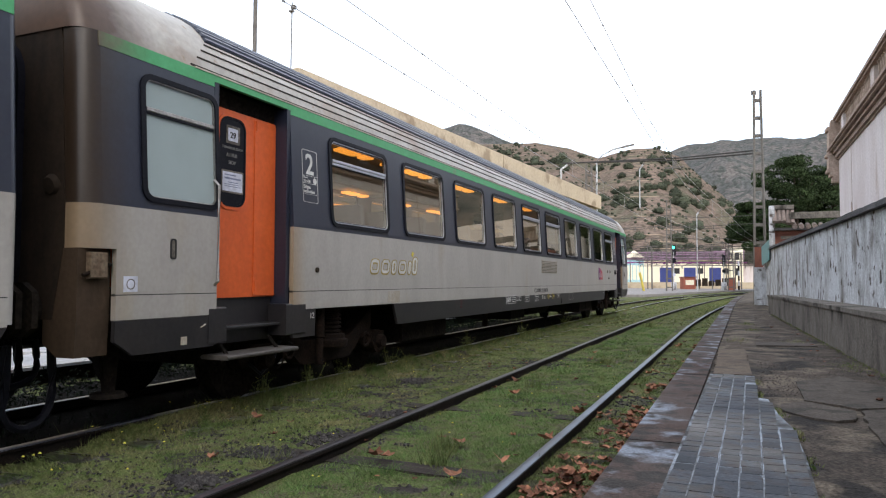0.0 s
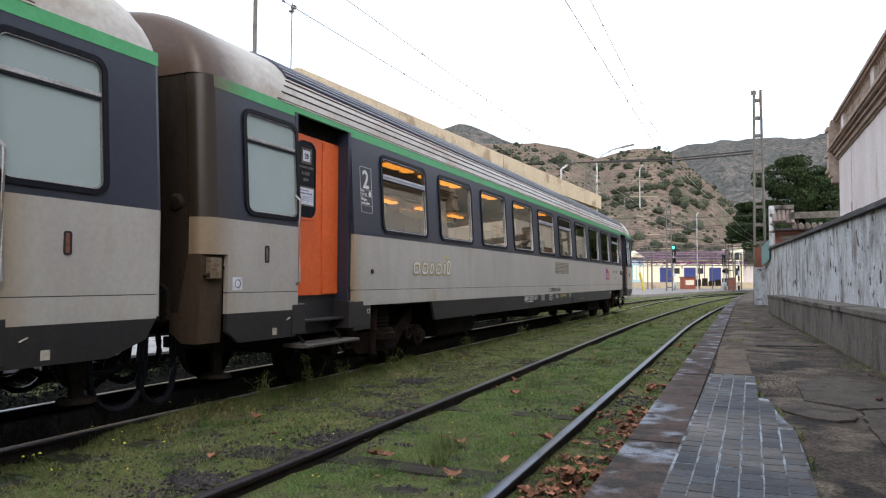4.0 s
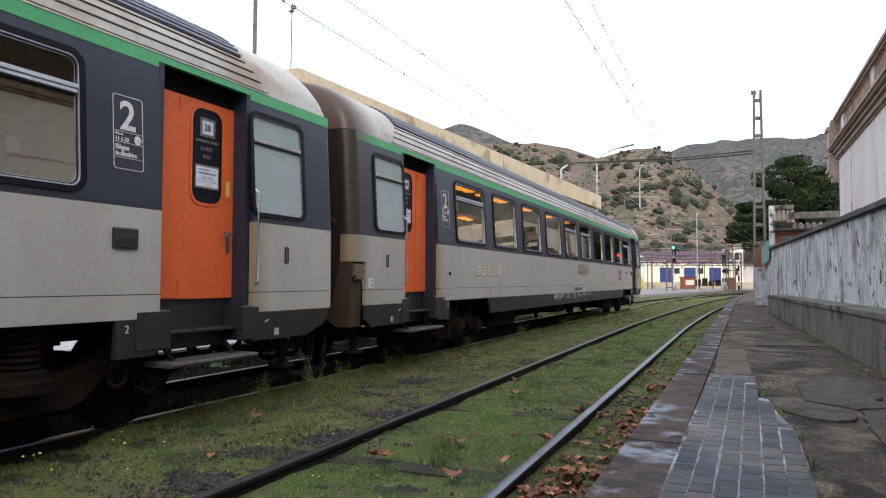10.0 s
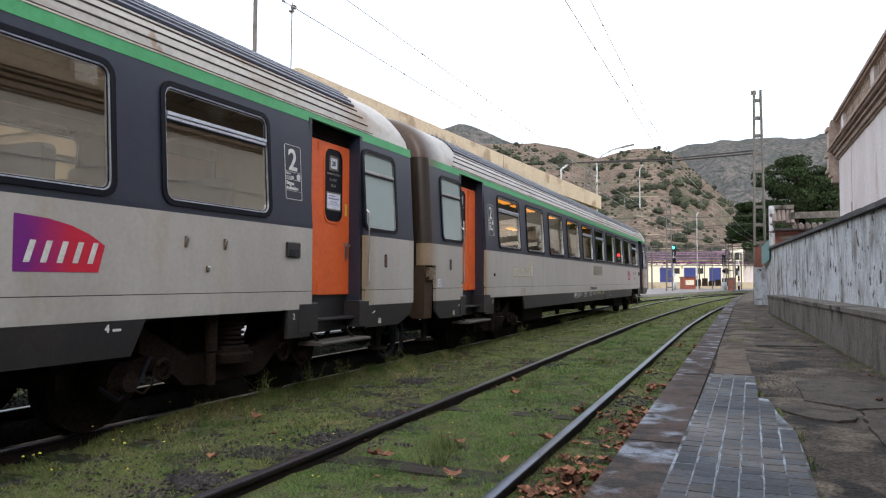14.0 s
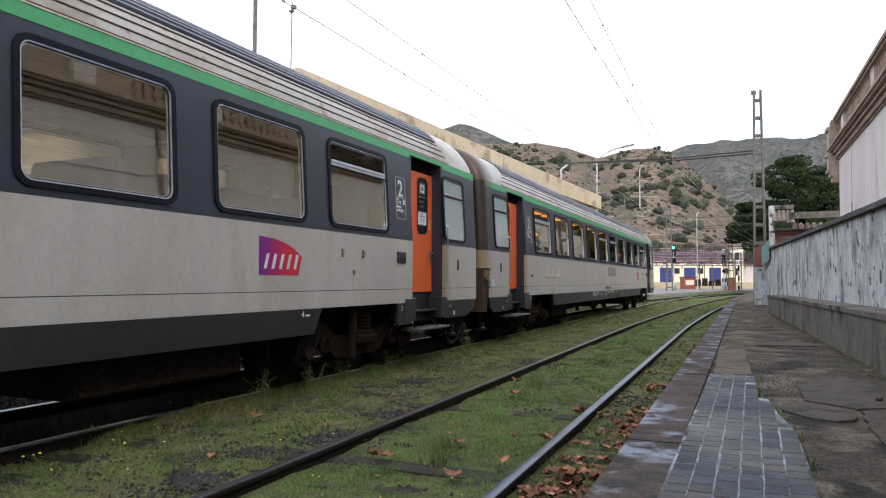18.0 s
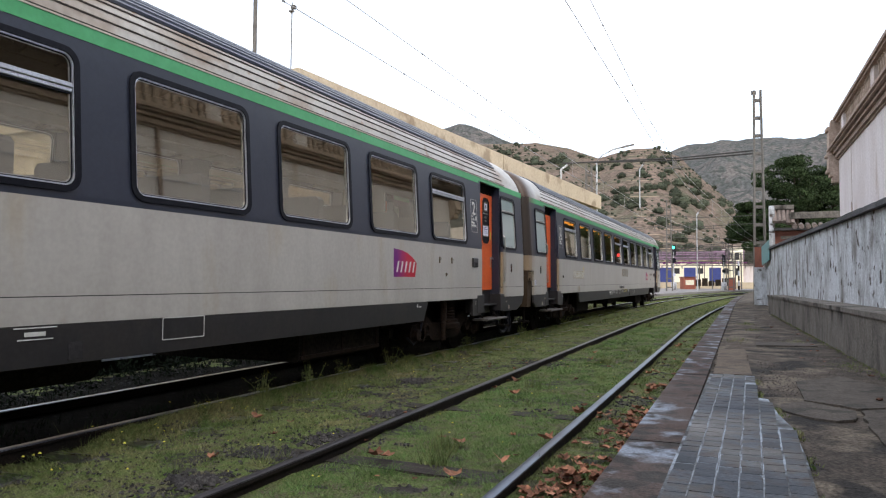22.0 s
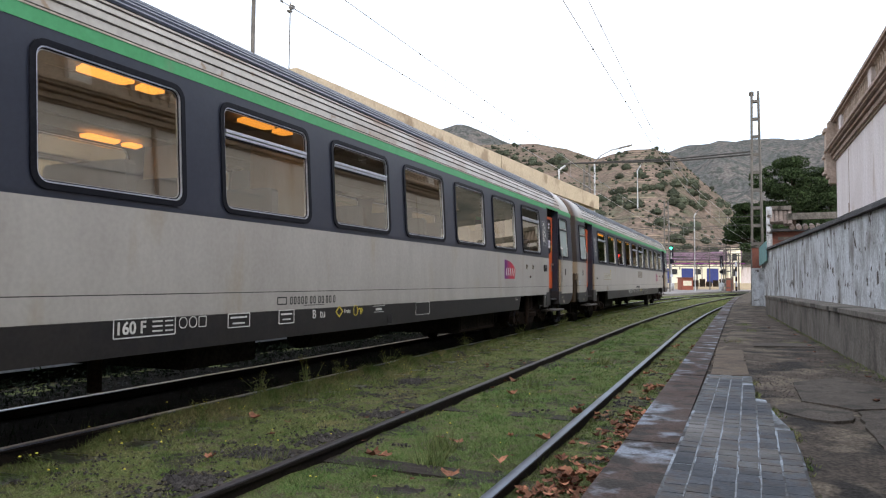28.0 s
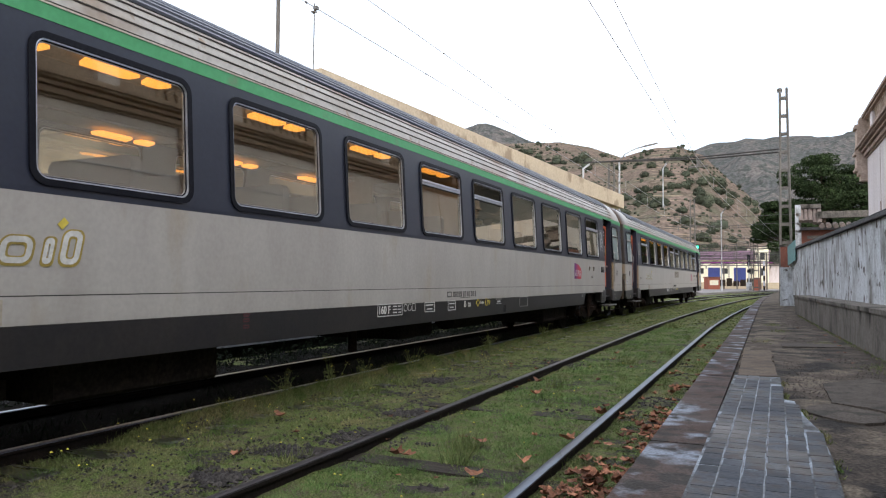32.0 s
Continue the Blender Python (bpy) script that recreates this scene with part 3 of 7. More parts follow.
def coach_door(root, side, e):
    """The recessed folding door at the end e (+1 far, -1 near); hinge leaf towards the coach's middle."""
    y0, y1 = sorted((e * 10.36, e * 11.44))
    xd = 1.20
    d = Shape().box(xd - 0.04, xd, y0, y1, 1.11, 2.97)
    door = on_side(root, root, side, "door", d, M_ORANGE, "closed orange folding entrance door")
    # the narrow leaf stands a little proud, with a fold line
    yn0, yn1 = sorted((e * 10.37, e * 10.72))
    on_side(root, door, side, "leaf", Shape().box(xd + 0.001, xd + 0.014, yn0, yn1, 1.12, 2.95, 0.004), M_ORANGE)
    cy = e * 11.06
    on_side(root, door, side, "window_frame", Shape().ring(rounded(cy, 2.455, 0.39, 0.89, 0.12), rounded(cy, 2.455, 0.348, 0.848, 0.10), xd - 0.004, xd + 0.014),
            M_RUBBER, "black rubber frame", 40)
    on_side(root, door, side, "window_bead", Shape().ring(rounded(cy, 2.455, 0.45, 0.95, 0.15), rounded(cy, 2.455, 0.392, 0.892, 0.12), xd - 0.004, xd + 0.010), M_ORANGE, "raised orange bead", 40)
    o = rounded(cy, 2.455, 0.352, 0.852, 0.10)
    on_side(root, door, side, "pane", Shape().add([(xd + 0.006, *p) for p in o], [tuple(range(len(o)))]), M_RUBBER, "dark door glass")
    on_side(root, door, side, "number_plate", Shape().box(xd + 0.007, xd + 0.010, cy - 0.075, cy + 0.075, 2.66, 2.79), M_PAPER, "small white coach-order card")
    on_side(root, door, side, "card_digits", text_shape("28", 0.085, cy - 0.048, 2.695, xd + 0.012, 0.002), M_INK, "black digits 28")
    on_side(root, door, side, "notice", Shape().box(xd + 0.007, xd + 0.010, cy - 0.15, cy + 0.15, 2.16, 2.35), M_PAPER, "white paper notice")
    on_side(root, door, side, "notice_frame", Shape().ring(rounded(cy, 2.255, 0.325, 0.225, 0.01, 2), rounded(cy, 2.255, 0.30, 0.19, 0.008, 2), xd + 0.007, xd + 0.012), M_PLINTH, "grey notice holder")
    on_side(root, door, side, "card_frame", Shape().ring(rounded(cy, 2.725, 0.20, 0.18, 0.01, 2), rounded(cy, 2.725, 0.15, 0.13, 0.008, 2), xd + 0.007, xd + 0.012), M_PLINTH, "grey card holder")
    for z, a, b, h in ((2.275, -0.12, 0.05, 0.012), (2.238, -0.12, 0.12, 0.018), (2.205, -0.07, 0.08, 0.008), (2.185, -0.12, 0.10, 0.006), (2.165, -0.12, 0.12, 0.006)):
        on_side(root, door, side, "notice_line", Shape().box(xd + 0.0105, xd + 0.0115, cy + a, cy + b, z + 0.04, z + 0.04 + h), M_NOTEINK, "printed line")
    # words painted on the inside of the glass, seen reversed from without
    for k, (word, half) in enumerate((("VOIE", 0.048), ("SUR LA", 0.065), ("PORTE DONNANT", 0.150))):
        t = text_shape(word, 0.050 if k < 2 else 0.036, -half, 2.43 + 0.075 * k, xd + 0.008)
        t.lean(lambda p: (p[0], cy - p[1], p[2]))
        t.f = [f[::-1] for f in t.f]
        on_side(root, door, side, "glass_lettering", t, M_GREYINK, "grey reversed lettering on the glass")
    ys = e * 11.36
    on_side(root, door, side, "sticker", Shape().box(xd + 0.001, xd + 0.003, ys - 0.025, ys + 0.025, 2.10, 2.25), M_YELLOW, "yellow sticker")
    h = Shape().tube((xd, ys, 1.72), (xd + 0.06, ys, 1.72), 0.012).tube((xd + 0.06, ys + 0.01, 1.72), (xd + 0.06, ys - 0.12, 1.745), 0.013)
    h.box(xd, xd + 0.012, ys - 0.025, ys + 0.025, 1.55, 1.76)
    on_side(root, door, side, "handle", h, M_CHROME, "bright metal lever handle")
    yh = e * 10.70
    for z in (1.17, 2.83):
        on_side(root, door, side, "hinge", Shape().tube((xd + 0.016, yh, z), (xd + 0.016, yh, z + 0.11), 0.012), M_ORANGE)
    # recess: side cheeks, lintel, sill
    # The lintel's black colour stands in for the recess's shadow.
    rec = on_side(root, root, side, "door_lintel", Shape().box(1.02, 1.185, y0, y1, 2.965, 3.15), M_UNDER, "lintel over the recessed door, coloured black for its shadow")
    for ya, yb in ((10.30, 10.36), (11.44, 11.50)):
        a, b = sorted((e * ya, e * yb))
        on_side(root, rec, side, "door_cheek", Shape().box(1.02, skin(2.9) - 0.004, a, b, 1.0, 3.13), M_BLUE, "dark side cheek of the door recess")
    # lower boxes beside the steps, the steps, the grab rail
    st = on_side(root, root, side, "step_frame", Shape().box(1.10, 1.16, y0, y1, 0.66, 1.108), M_SKIRT, "dark step well")
    for z, xo in ((0.84, 1.34),):
        on_side(root, st, side, "step", Shape().box(1.16, xo, y0 + 0.02, y1 - 0.02, z - 0.03, z, 0.006), M_SKIRT)
    on_side(root, st, side, "footboard", Shape().box(1.20, 1.52, y0 - 0.02, y1 + 0.02, 0.545, 0.585, 0.012), M_TREAD, "worn grey footboard")
    for yy in (y0 + 0.15, y1 - 0.15):
        on_side(root, st, side, "bracket", Shape().bar((1.25, yy, 0.70), (1.38, yy, 0.56), 0.04, 0.02), M_UNDER)
    for ya, yb in ((10.06, 10.42), (11.36, 11.60)):
        a, b = sorted((e * ya, e * yb))
        on_side(root, st, side, "step_box", Shape().box(1.18, skin(0.9) + 0.004, a, b, 0.70, 1.03, 0.012), M_SKIRT)
    yr = e * 11.50
    g = Shape().pipe([(1.39, yr + e * 0.03, 1.22), (1.45, yr + e * 0.03, 1.27), (1.45, yr + e * 0.03, 2.15), (1.39, yr + e * 0.03, 2.2)], 0.015)
    on_side(root, root, side, "grab_rail", g, M_CHROME, "upright bright metal grab rail")


def roof_profile(k=1.0, w=1.0):
    """Half of the roof's outline from the eaves to the ridge."""
    pts = [(1.338, 3.20), (1.318, 3.30), (1.285, 3.40), (1.235, 3.50), (1.165, 3.60), (1.07, 3.69), (0.94, 3.775), (0.78, 3.85), (0.58, 3.915), (0.32, 3.965), (0, 3.985)]
    return [(x * w, 3.20 + (z - 3.20) * k) for x, z in pts]


def bogie(root, cy):
    b = part("bogie", Shape().box(-0.95, 0.95, cy - 0.5, cy + 0.5, 0.50, 0.62).box(-0.93, 0.93, cy - 0.5, cy + 0.5, 0.6, 0.93), M_UNDER, root, "sooty two-axle bogie")
    for sx in (-1, 1):
        fr = Shape()
        x = sx * 1.06
        prof = [(-1.10, 0.90), (-1.10, 0.66), (-0.86, 0.56), (-0.58, 0.33), (-0.45, 0.30), (0.45, 0.30), (0.58, 0.33), (0.86, 0.56), (1.10, 0.66), (1.10, 0.90), (0.52, 0.58), (-0.52, 0.58)]
        n = len(prof)
        fr.add([(x - 0.09, cy + a, z) for a, z in prof] + [(x + 0.09, cy + a, z) for a, z in prof],
               [(i, n + i, n + (i + 1) % n, (i + 1) % n) for i in range(n)] + [tuple(range(n)), tuple(range(n, 2 * n))[::-1]])
        part("side_frame", fr, M_BOGIE, b, "dusty cranked side frame")
        for o in (0.04,):
            sp = Shape()
            zr = [(0.46, 0.20), (0.48, 0.25), (0.56, 0.26), (0.58, 0.22), (0.63, 0.22), (0.64, 0.16)]
            for k in range(6):
                z = 0.65 + 0.048 * k
                zr += [(z, 0.145), (z + 0.008, 0.175), (z + 0.026, 0.175), (z + 0.034, 0.145)]
            zr.append((0.95, 0.145))
            sp.add([(x + sx * 0.06 + r * math.cos(a * math.pi / 7), cy + o + r * math.sin(a * math.pi / 7), z) for z, r in zr for a in range(14)],
                   [(k * 14 + a, k * 14 + (a + 1) % 14, k * 14 + 14 + (a + 1) % 14, k * 14 + 14 + a) for k in range(len(zr) - 1) for a in range(14)])
            part("coil_spring", sp, M_BOGIE, b, smooth=30)
        for o, z1 in ((-0.34, 0.95),):
            dm = Shape().tube((x + sx * 0.2, cy + o, 0.30), (x + sx * 0.2, cy + o, 0.60), 0.045, seg=10).tube((x + sx * 0.2, cy + o, 0.62), (x + sx * 0.2, cy + o, z1), 0.058, seg=10)
            part("damper", dm, M_BOGIE, b, "dusty upright shock absorber", 40)
        for o in (-1.28, 1.28):
            ax = Shape().tube((x - 0.08, cy + o, 0.445), (x + sx * 0.12, cy + o, 0.445), 0.16, seg=16).tube((x + sx * 0.12, cy + o, 0.445), (x + sx * 0.20, cy + o, 0.445), 0.10, 0.085, seg=12)
            ax.bar((x, cy + o, 0.47), (x, cy + o * 0.70, 0.60), 0.16, 0.16)
            part("axle_box", ax, M_BOGIE, b, "round axle box", 40)
            ring_at = [(x + sx * 0.14, cy + o * 0.68 + 0.085 * math.cos(k * math.pi / 7), 0.50 + 0.085 * math.sin(k * math.pi / 7)) for k in range(15)]
            part("pivot_ring", Shape().pipe(ring_at, 0.022, 6).tube((x - 0.02, cy + o * 0.68, 0.50), (x + sx * 0.12, cy + o * 0.68, 0.50), 0.06, seg=10), M_BOGIE, b, "round pivot bush", 40)
            part("earth_cable", Shape().pipe([(x + sx * 0.18, cy + o, 0.40), (x + sx * 0.2, cy + o * 0.9, 0.33), (x + sx * 0.18, cy + o * 0.8, 0.40), (x + sx * 0.15, cy + o * 0.76, 0.56)], 0.010, 6), M_BOGIE, b)
        part("brake_hose", Shape().pipe([(x + sx * 0.12, cy - 1.0, 0.62), (x + sx * 0.14, cy - 1.15, 0.42), (x + sx * 0.13, cy - 1.35, 0.3), (x + sx * 0.1, cy - 1.5, 0.42)], 0.018), M_RUBBER, b)
    for o in (-1.72, 1.72):
        part("end_beam", Shape().box(-1.0, 1.0, cy + o - 0.05, cy + o + 0.05, 0.42, 0.56), M_UNDER, b)
    return b


def wheelset(root, cy):
    """Two wheels on an axle; its origin lies on the axle, so that it can roll."""
    e = part("wheelset", Shape().tube((-1.0, 0, 0), (1.0, 0, 0), 0.085, seg=10), M_UNDER, root, "sooty rolling wheelset", 40)
    for sx in (-1, 1):
        w = Shape().tube((sx * 0.685, 0, 0), (sx * 0.82, 0, 0), 0.445, 0.437, seg=36).tube((sx * 0.665, 0, 0), (sx * 0.695, 0, 0), 0.472, seg=36)
        w.tube((sx * 0.82, 0, 0), (sx * 0.86, 0, 0), 0.17, seg=14)
        for k in range(6):
            a = k * math.pi / 3
            w.tube((sx * 0.82, 0.3 * math.cos(a), 0.3 * math.sin(a)), (sx * 0.828, 0.3 * math.cos(a), 0.3 * math.sin(a)), 0.05, seg=8)
        part("wheel", w, M_UNDER, e, "dusty steel wheel", 30)
    e["at_y"] = cy
    e.matrix_basis = pose(0, cy, 0.445)
    return e


def coach():
    root = thing("railway_coach", "long passenger coach, grey-white and slate blue with green eaves", "railway coach", group="train coaches")
    rnd = random.Random(5)
    for side in (1, -1):
        def put(name, shape, material, label="", parent=None, smooth=0):
            return on_side(root, parent or root, side, name, shape, material, label, smooth)
        # lower white panels, with a fine seam over the bottom strip
        low = put("lower_panel", wall_piece(Shape(), -10.30, 10.30, 1.166, 1.86), M_WHITERUN, "grey-white lower side panel with dirt streaks")
        put("bottom_strip", wall_piece(Shape(), -10.30, 10.30, 0.965, 1.158), M_WHITERUN, "grey-white bottom strip", low)
        put("seam", wall_piece(Shape(), -10.30, 10.30, 1.150, 1.172, 0.04).lean(lambda p: (p[0] - 0.006, p[1], p[2])), M_SKIRT, "dark seam", low)
        band = Shape()
        wall_piece(band, -10.30, 10.30, 1.86, 1.945)
        wall_piece(band, -10.30, 10.30, 2.965, 3.085)
        edges = [-10.30] + [w + d for w in WIN for d in (-0.705, 0.705)] + [10.30]
        for a, b in zip(edges[::2], edges[1::2]):
            wall_piece(band, a, b, 1.945, 2.965)
        put("window_band", band, M_BLUE, "slate blue window band")
        for k, w in enumerate(WIN):
            coach_window(root, side, w, k in (0, 4, 5, 9))
        stripe = Shape()
        for a, b, z0 in ((-12.80, -11.50, 3.085), (-11.50, -10.30, 3.135), (-10.30, 10.30, 3.085), (10.30, 11.50, 3.135), (11.50, 12.93, 3.085)):
            wall_piece(stripe, a, b, z0, 3.200)
        put("eaves_line", stripe.lean(lambda p: (p[0] + 0.004, p[1], p[2])), M_GREEN, "green stripe along the eaves")
        put("gutter_lip", wall_piece(Shape(), -11.75, 11.80, 3.200, 3.214).lean(lambda p: (p[0] + 0.010, p[1], p[2])), M_LIP, "thin cream gutter lip")
        for e in (-1, 1):
            dirty = e * side < 0
            yc, rc = (12.78, 0.16) if dirty else (12.90, 0.07)
            a, b = sorted((e * 11.50, e * yc))
            cut = 12.64 if dirty else yc
            al, bl = sorted((e * 11.50, e * cut))
            put("end_panel", wall_piece(Shape(), al, bl, 1.166, 1.52), M_WHITE if dirty else M_WHITERUNFAR, "grey-white end panel with rust runs")
            put("end_panel", wall_piece(Shape(), a, b, 1.52, 1.86), M_WHITE if dirty else M_WHITERUNFAR, "grey-white end panel with rust runs")
            put("end_strip", wall_piece(Shape(), al, bl, 0.965, 1.158), M_WHITE if dirty else M_WHITERUNFAR)
            put("end_seam", wall_piece(Shape(), al, bl, 1.150, 1.172, 0.04).lean(lambda p: (p[0] - 0.006, p[1], p[2])), M_SKIRT)
            if e * side < 0:
                ya, yb = sorted((e * 12.645, e * 12.94))
                nt = put("corner_recess", Shape().prism([(1.0, 0.80), (1.15, 0.70), (1.335, 0.70), (1.35, 1.0), (1.352, 1.52), (1.0, 1.52)], ya, yb), M_RUST, "rust-streaked recessed corner")
                put("foot_bracket", Shape().box(1.345, 1.405, e * 12.79 - 0.075, e * 12.79 + 0.075, 1.29, 1.49, 0.01), M_RUSTLIGHT, "small cream step bracket gone rusty", nt)
                put("bracket_pin", Shape().tube((1.385, e * 12.79 - 0.13, 1.315), (1.385, e * 12.79 + 0.12, 1.40), 0.016), M_BOGIE, "", nt)
            cy = e * 11.935
            eb = Shape()
            x0, x1 = skin(1.86), skin(3.085)
            fr = [(a, 1.86), (b, 1.86), (b, 3.085), (a, 3.085)]
            hole = [(cy - 0.42, 1.95), (cy + 0.42, 1.95), (cy + 0.42, 2.96), (cy - 0.42, 2.96)]
            eb.ring(fr, hole, skin(2.45) - 0.05, skin(2.45))
            leaning(eb)
            put("end_band", eb, M_BLUE, "slate blue end band")
            x0 = skin(2.45)
            arc = [(x0, yc)] + [(x0 - rc + rc * math.cos(q * math.pi / 10), yc + rc * math.sin(q * math.pi / 10)) for q in range(1, 6)] + [(x0 - 0.20, yc + rc), (x0 - 0.20, yc)]
            arc = [(x, e * y) for x, y in arc][::e]
            put("round_corner", leaning(Shape().slab(arc, 1.86, 3.20)), M_BLUE, "rust-brown rounded corner" if dirty else "slate blue rounded corner", smooth=50)
            put("round_corner", leaning(Shape().slab(arc, 1.52 if dirty else 0.98, 1.86)), M_WHITE, "grey-white rounded corner", smooth=50)
            toilet_window(root, side, cy)
            coach_door(root, side, e)
            # skirt below the end, cut on the slant
            ys = [e * 11.52, e * min(cut, 12.92), e * min(cut, 12.80), e * 12.45, e * 11.52]
            zs = [0.96, 0.96, 0.80, 0.68, 0.68]
            n = len(ys)
            sk = Shape().add([(skin(z), y, z) for y, z in zip(ys, zs)] + [(skin(z) - 0.04, y, z) for y, z in zip(ys, zs)],
                             [tuple(range(n)), tuple(range(n, 2 * n))[::-1]] + [(i, n + i, n + (i + 1) % n, (i + 1) % n) for i in range(n)])
            put("end_skirt", sk, M_SKIRT, "dark grey end skirt")
            a2, b2 = sorted((e * 9.86, e * 10.28))
            put("short_skirt", wall_piece(Shape(), a2, b2, 0.66, 0.96, 0.04), M_SKIRT)
            # small square vents, stickers and fittings
            yv = e * 12.05
            lt = put("recessed_latch", Shape().ring(rounded(yv, 1.545, 0.066, 0.175, 0.022), rounded(yv, 1.545, 0.040, 0.145, 0.012), skin(1.5) - 0.01, skin(1.5) + 0.008), M_GROOVE, "small dark upright latch frame")
            put("latch_plate", Shape().box(skin(1.5) - 0.01, skin(1.5) + 0.003, yv - 0.02, yv + 0.02, 1.473, 1.617), M_PLINTH if e < 0 else M_BRICK, "", lt)
            yl = e * 12.5
            if e < 0:
                put("white_sticker", Shape().box(skin(1.2), skin(1.2) + 0.004, yl - 0.07, yl + 0.07, 1.185, 1.31), M_PAPER, "square white sticker with a pictogram")
                put("pictogram", Shape().ring(rounded(yl, 1.247, 0.085, 0.085, 0.04), rounded(yl, 1.247, 0.070, 0.070, 0.033), skin(1.2) + 0.004, skin(1.2) + 0.006), M_PLINTH, "grey ring pictogram")
            put("yellow_tag", Shape().box(skin(0.75), skin(0.75) + 0.006, e * 11.9 - 0.035, e * 11.9 + 0.035, 0.72, 0.79), M_STAIN, "small pale yellow tag")
            put("jack_mark", Shape().bar((skin(0.85) + 0.004, e * 11.7, 0.86), (skin(0.85) + 0.004, e * 11.7 + 0.06, 0.885), 0.012, 0.008), M_STAIN)
            # class sign
            cs = e * 9.96
            x = skin(2.45) + 0.002

            def on_sign(sh, z0=2.45):
                """Draws the sign's pieces in round its middle."""
                sh.v = [(p[0], cs + (p[1] - cs) * 0.9, 2.45 + (p[2] - 2.45) * 0.9) for p in sh.v]
                return leaning(sh, z0)
            sg = on_sign(Shape().ring(rounded(cs, 2.45, 0.33, 0.66, 0.03), rounded(cs, 2.45, 0.318, 0.648, 0.026), x, x + 0.003))
            sign = put("class_sign", sg, M_PRINT, "thin white frame of the second class sign")
            put("class_digit", on_sign(text_shape("2", 0.365, cs - 0.095, 2.478, x + 0.001, 0.006), 2.45), M_PRINT, "large white digit 2", sign)
            for words, size, zz, bold in (("Places", 0.036, 2.420, 0.0), ("11 à 58", 0.050, 2.370, 0.001), ("Sièges", 0.062, 2.295, 0.001), ("inclinables", 0.058, 2.240, 0.001)):
                put("sign_line", on_sign(text_shape(words, size, cs - 0.145, zz, x + 0.001, bold)), M_PRINT, "small white writing", sign)
            for zz in (2.452, 2.356, 2.222):
                put("sign_rule", on_sign(Shape().box(x, x + 0.003, cs - 0.155, cs + 0.155, zz, zz + 0.004)), M_PRINT, "", sign)
            o = rounded(cs + 0.105, 2.40, 0.082, 0.082, 0.04)
            put("sign_dot", on_sign(Shape().add([(x + 0.002, *p) for p in o], [tuple(range(len(o)))])), M_PRINT, "round white mark", sign)
            part("skirt_number", text_shape("12" if e < 0 else "2", 0.09, cs - 0.02, 0.86, skin(0.86) + 0.006) if side > 0 else
                 text_shape("12" if e < 0 else "2", 0.09, cs - 0.02, 0.86, skin(0.86) + 0.006).moved(TURN), M_PRINT, root)
        # skirt between the bogies, ends on the slant
        ys, zs = [-7.92, 7.92, 7.78, -7.78], [0.96, 0.96, 0.675, 0.675]
        sk = Shape().add([(skin(z), y, z) for y, z in zip(ys, zs)] + [(skin(z) - 0.04, y, z) for y, z in zip(ys, zs)],
                         [(0, 1, 2, 3)[::-1], (4, 5, 6, 7)] + [(i, (i + 1) % 4, 4 + (i + 1) % 4, 4 + i) for i in range(4)])
        skirt = put("skirt", sk, M_SKIRT, "dark grey skirt with small white markings")
        # ventilation grille low on the side
        g = put("grille", Shape().box(skin(1.6), skin(1.6) + 0.006, -0.25, 1.22, 1.47, 1.775), M_STAIN, "pale louvred grille")
        for k in range(8):
            put("slat", Shape().box(skin(1.6) + 0.004, skin(1.6) + 0.016, -0.22, 1.19, 1.490 + 0.036 * k, 1.499 + 0.036 * k), M_PLINTH, "", g)
        # model name in outlined yellow and white letters
        xm = skin(1.5) + 0.002
        glyphs = [(-8.50, 0.25, 0.21), (-8.20, 0.25, 0.21), (-7.95, 0.16, 0.21), (-7.69, 0.25, 0.21), (-7.46, 0.10, 0.21), (-7.29, 0.18, 0.27)]
        nm = None
        for gy, gw, gh in glyphs:
            zc = 1.36 + gh / 2
            th = 0.068
            o, i2 = rounded(gy, zc, gw, gh, min(gw, gh) * 0.35), rounded(gy, zc, max(gw - 2 * th, 0.012), gh - 2 * th, min(max(gw - 2 * th, 0.012), gh - 2 * th) * 0.35)
            tilt = lambda p: (p[0], p[1] + 0.2 * (p[2] - 1.36), p[2])
            nm = put("wordmark_shape", Shape().ring(o, i2, xm, xm + 0.003).lean(tilt), M_GOLD, "yellow-edged rounded wordmark shape")
            o2, i3 = rounded(gy - 0.004, zc + 0.004, gw - 0.03, gh - 0.03, min(gw, gh) * 0.33), rounded(gy - 0.004, zc + 0.004, max(gw - 2 * th + 0.026, 0.014), gh - 2 * th + 0.026, min(max(gw - 2 * th + 0.026, 0.014), gh - 2 * th) * 0.33)
            put("wordmark_face", Shape().ring(o2, i3, xm + 0.003, xm + 0.006).lean(tilt), M_PRINT, "pale face", nm)
        put("wordmark_dot", Shape().bar((xm + 0.003, -7.36, 1.64), (xm + 0.003, -7.31, 1.69), 0.006, 0.05), M_YELLOW, "yellow dot")
        # company emblem: a plain leaf-shaped plate with a swirl, no letters
        lg = [(6.76, 1.335), (7.443, 1.336), (7.50, 1.54), (7.365, 1.617), (7.208, 1.674), (7.017, 1.711), (6.76, 1.73)]
        em = put("emblem", Shape().add([(skin(1.5) + 0.003, *p) for p in lg], [tuple(range(len(lg)))]), M_LOGO, "violet to red leaf-shaped company emblem")
        for k in range(5):
            y = 6.83 + 0.128 * k
            put("emblem_bar", Shape().add([(skin(1.5) + 0.006, y + a, z) for a, z in ((0, 1.40), (0.048, 1.40), (0.098, 1.555), (0.05, 1.555))], [(0, 1, 2, 3)]), M_PRINT, "white stroke", em)
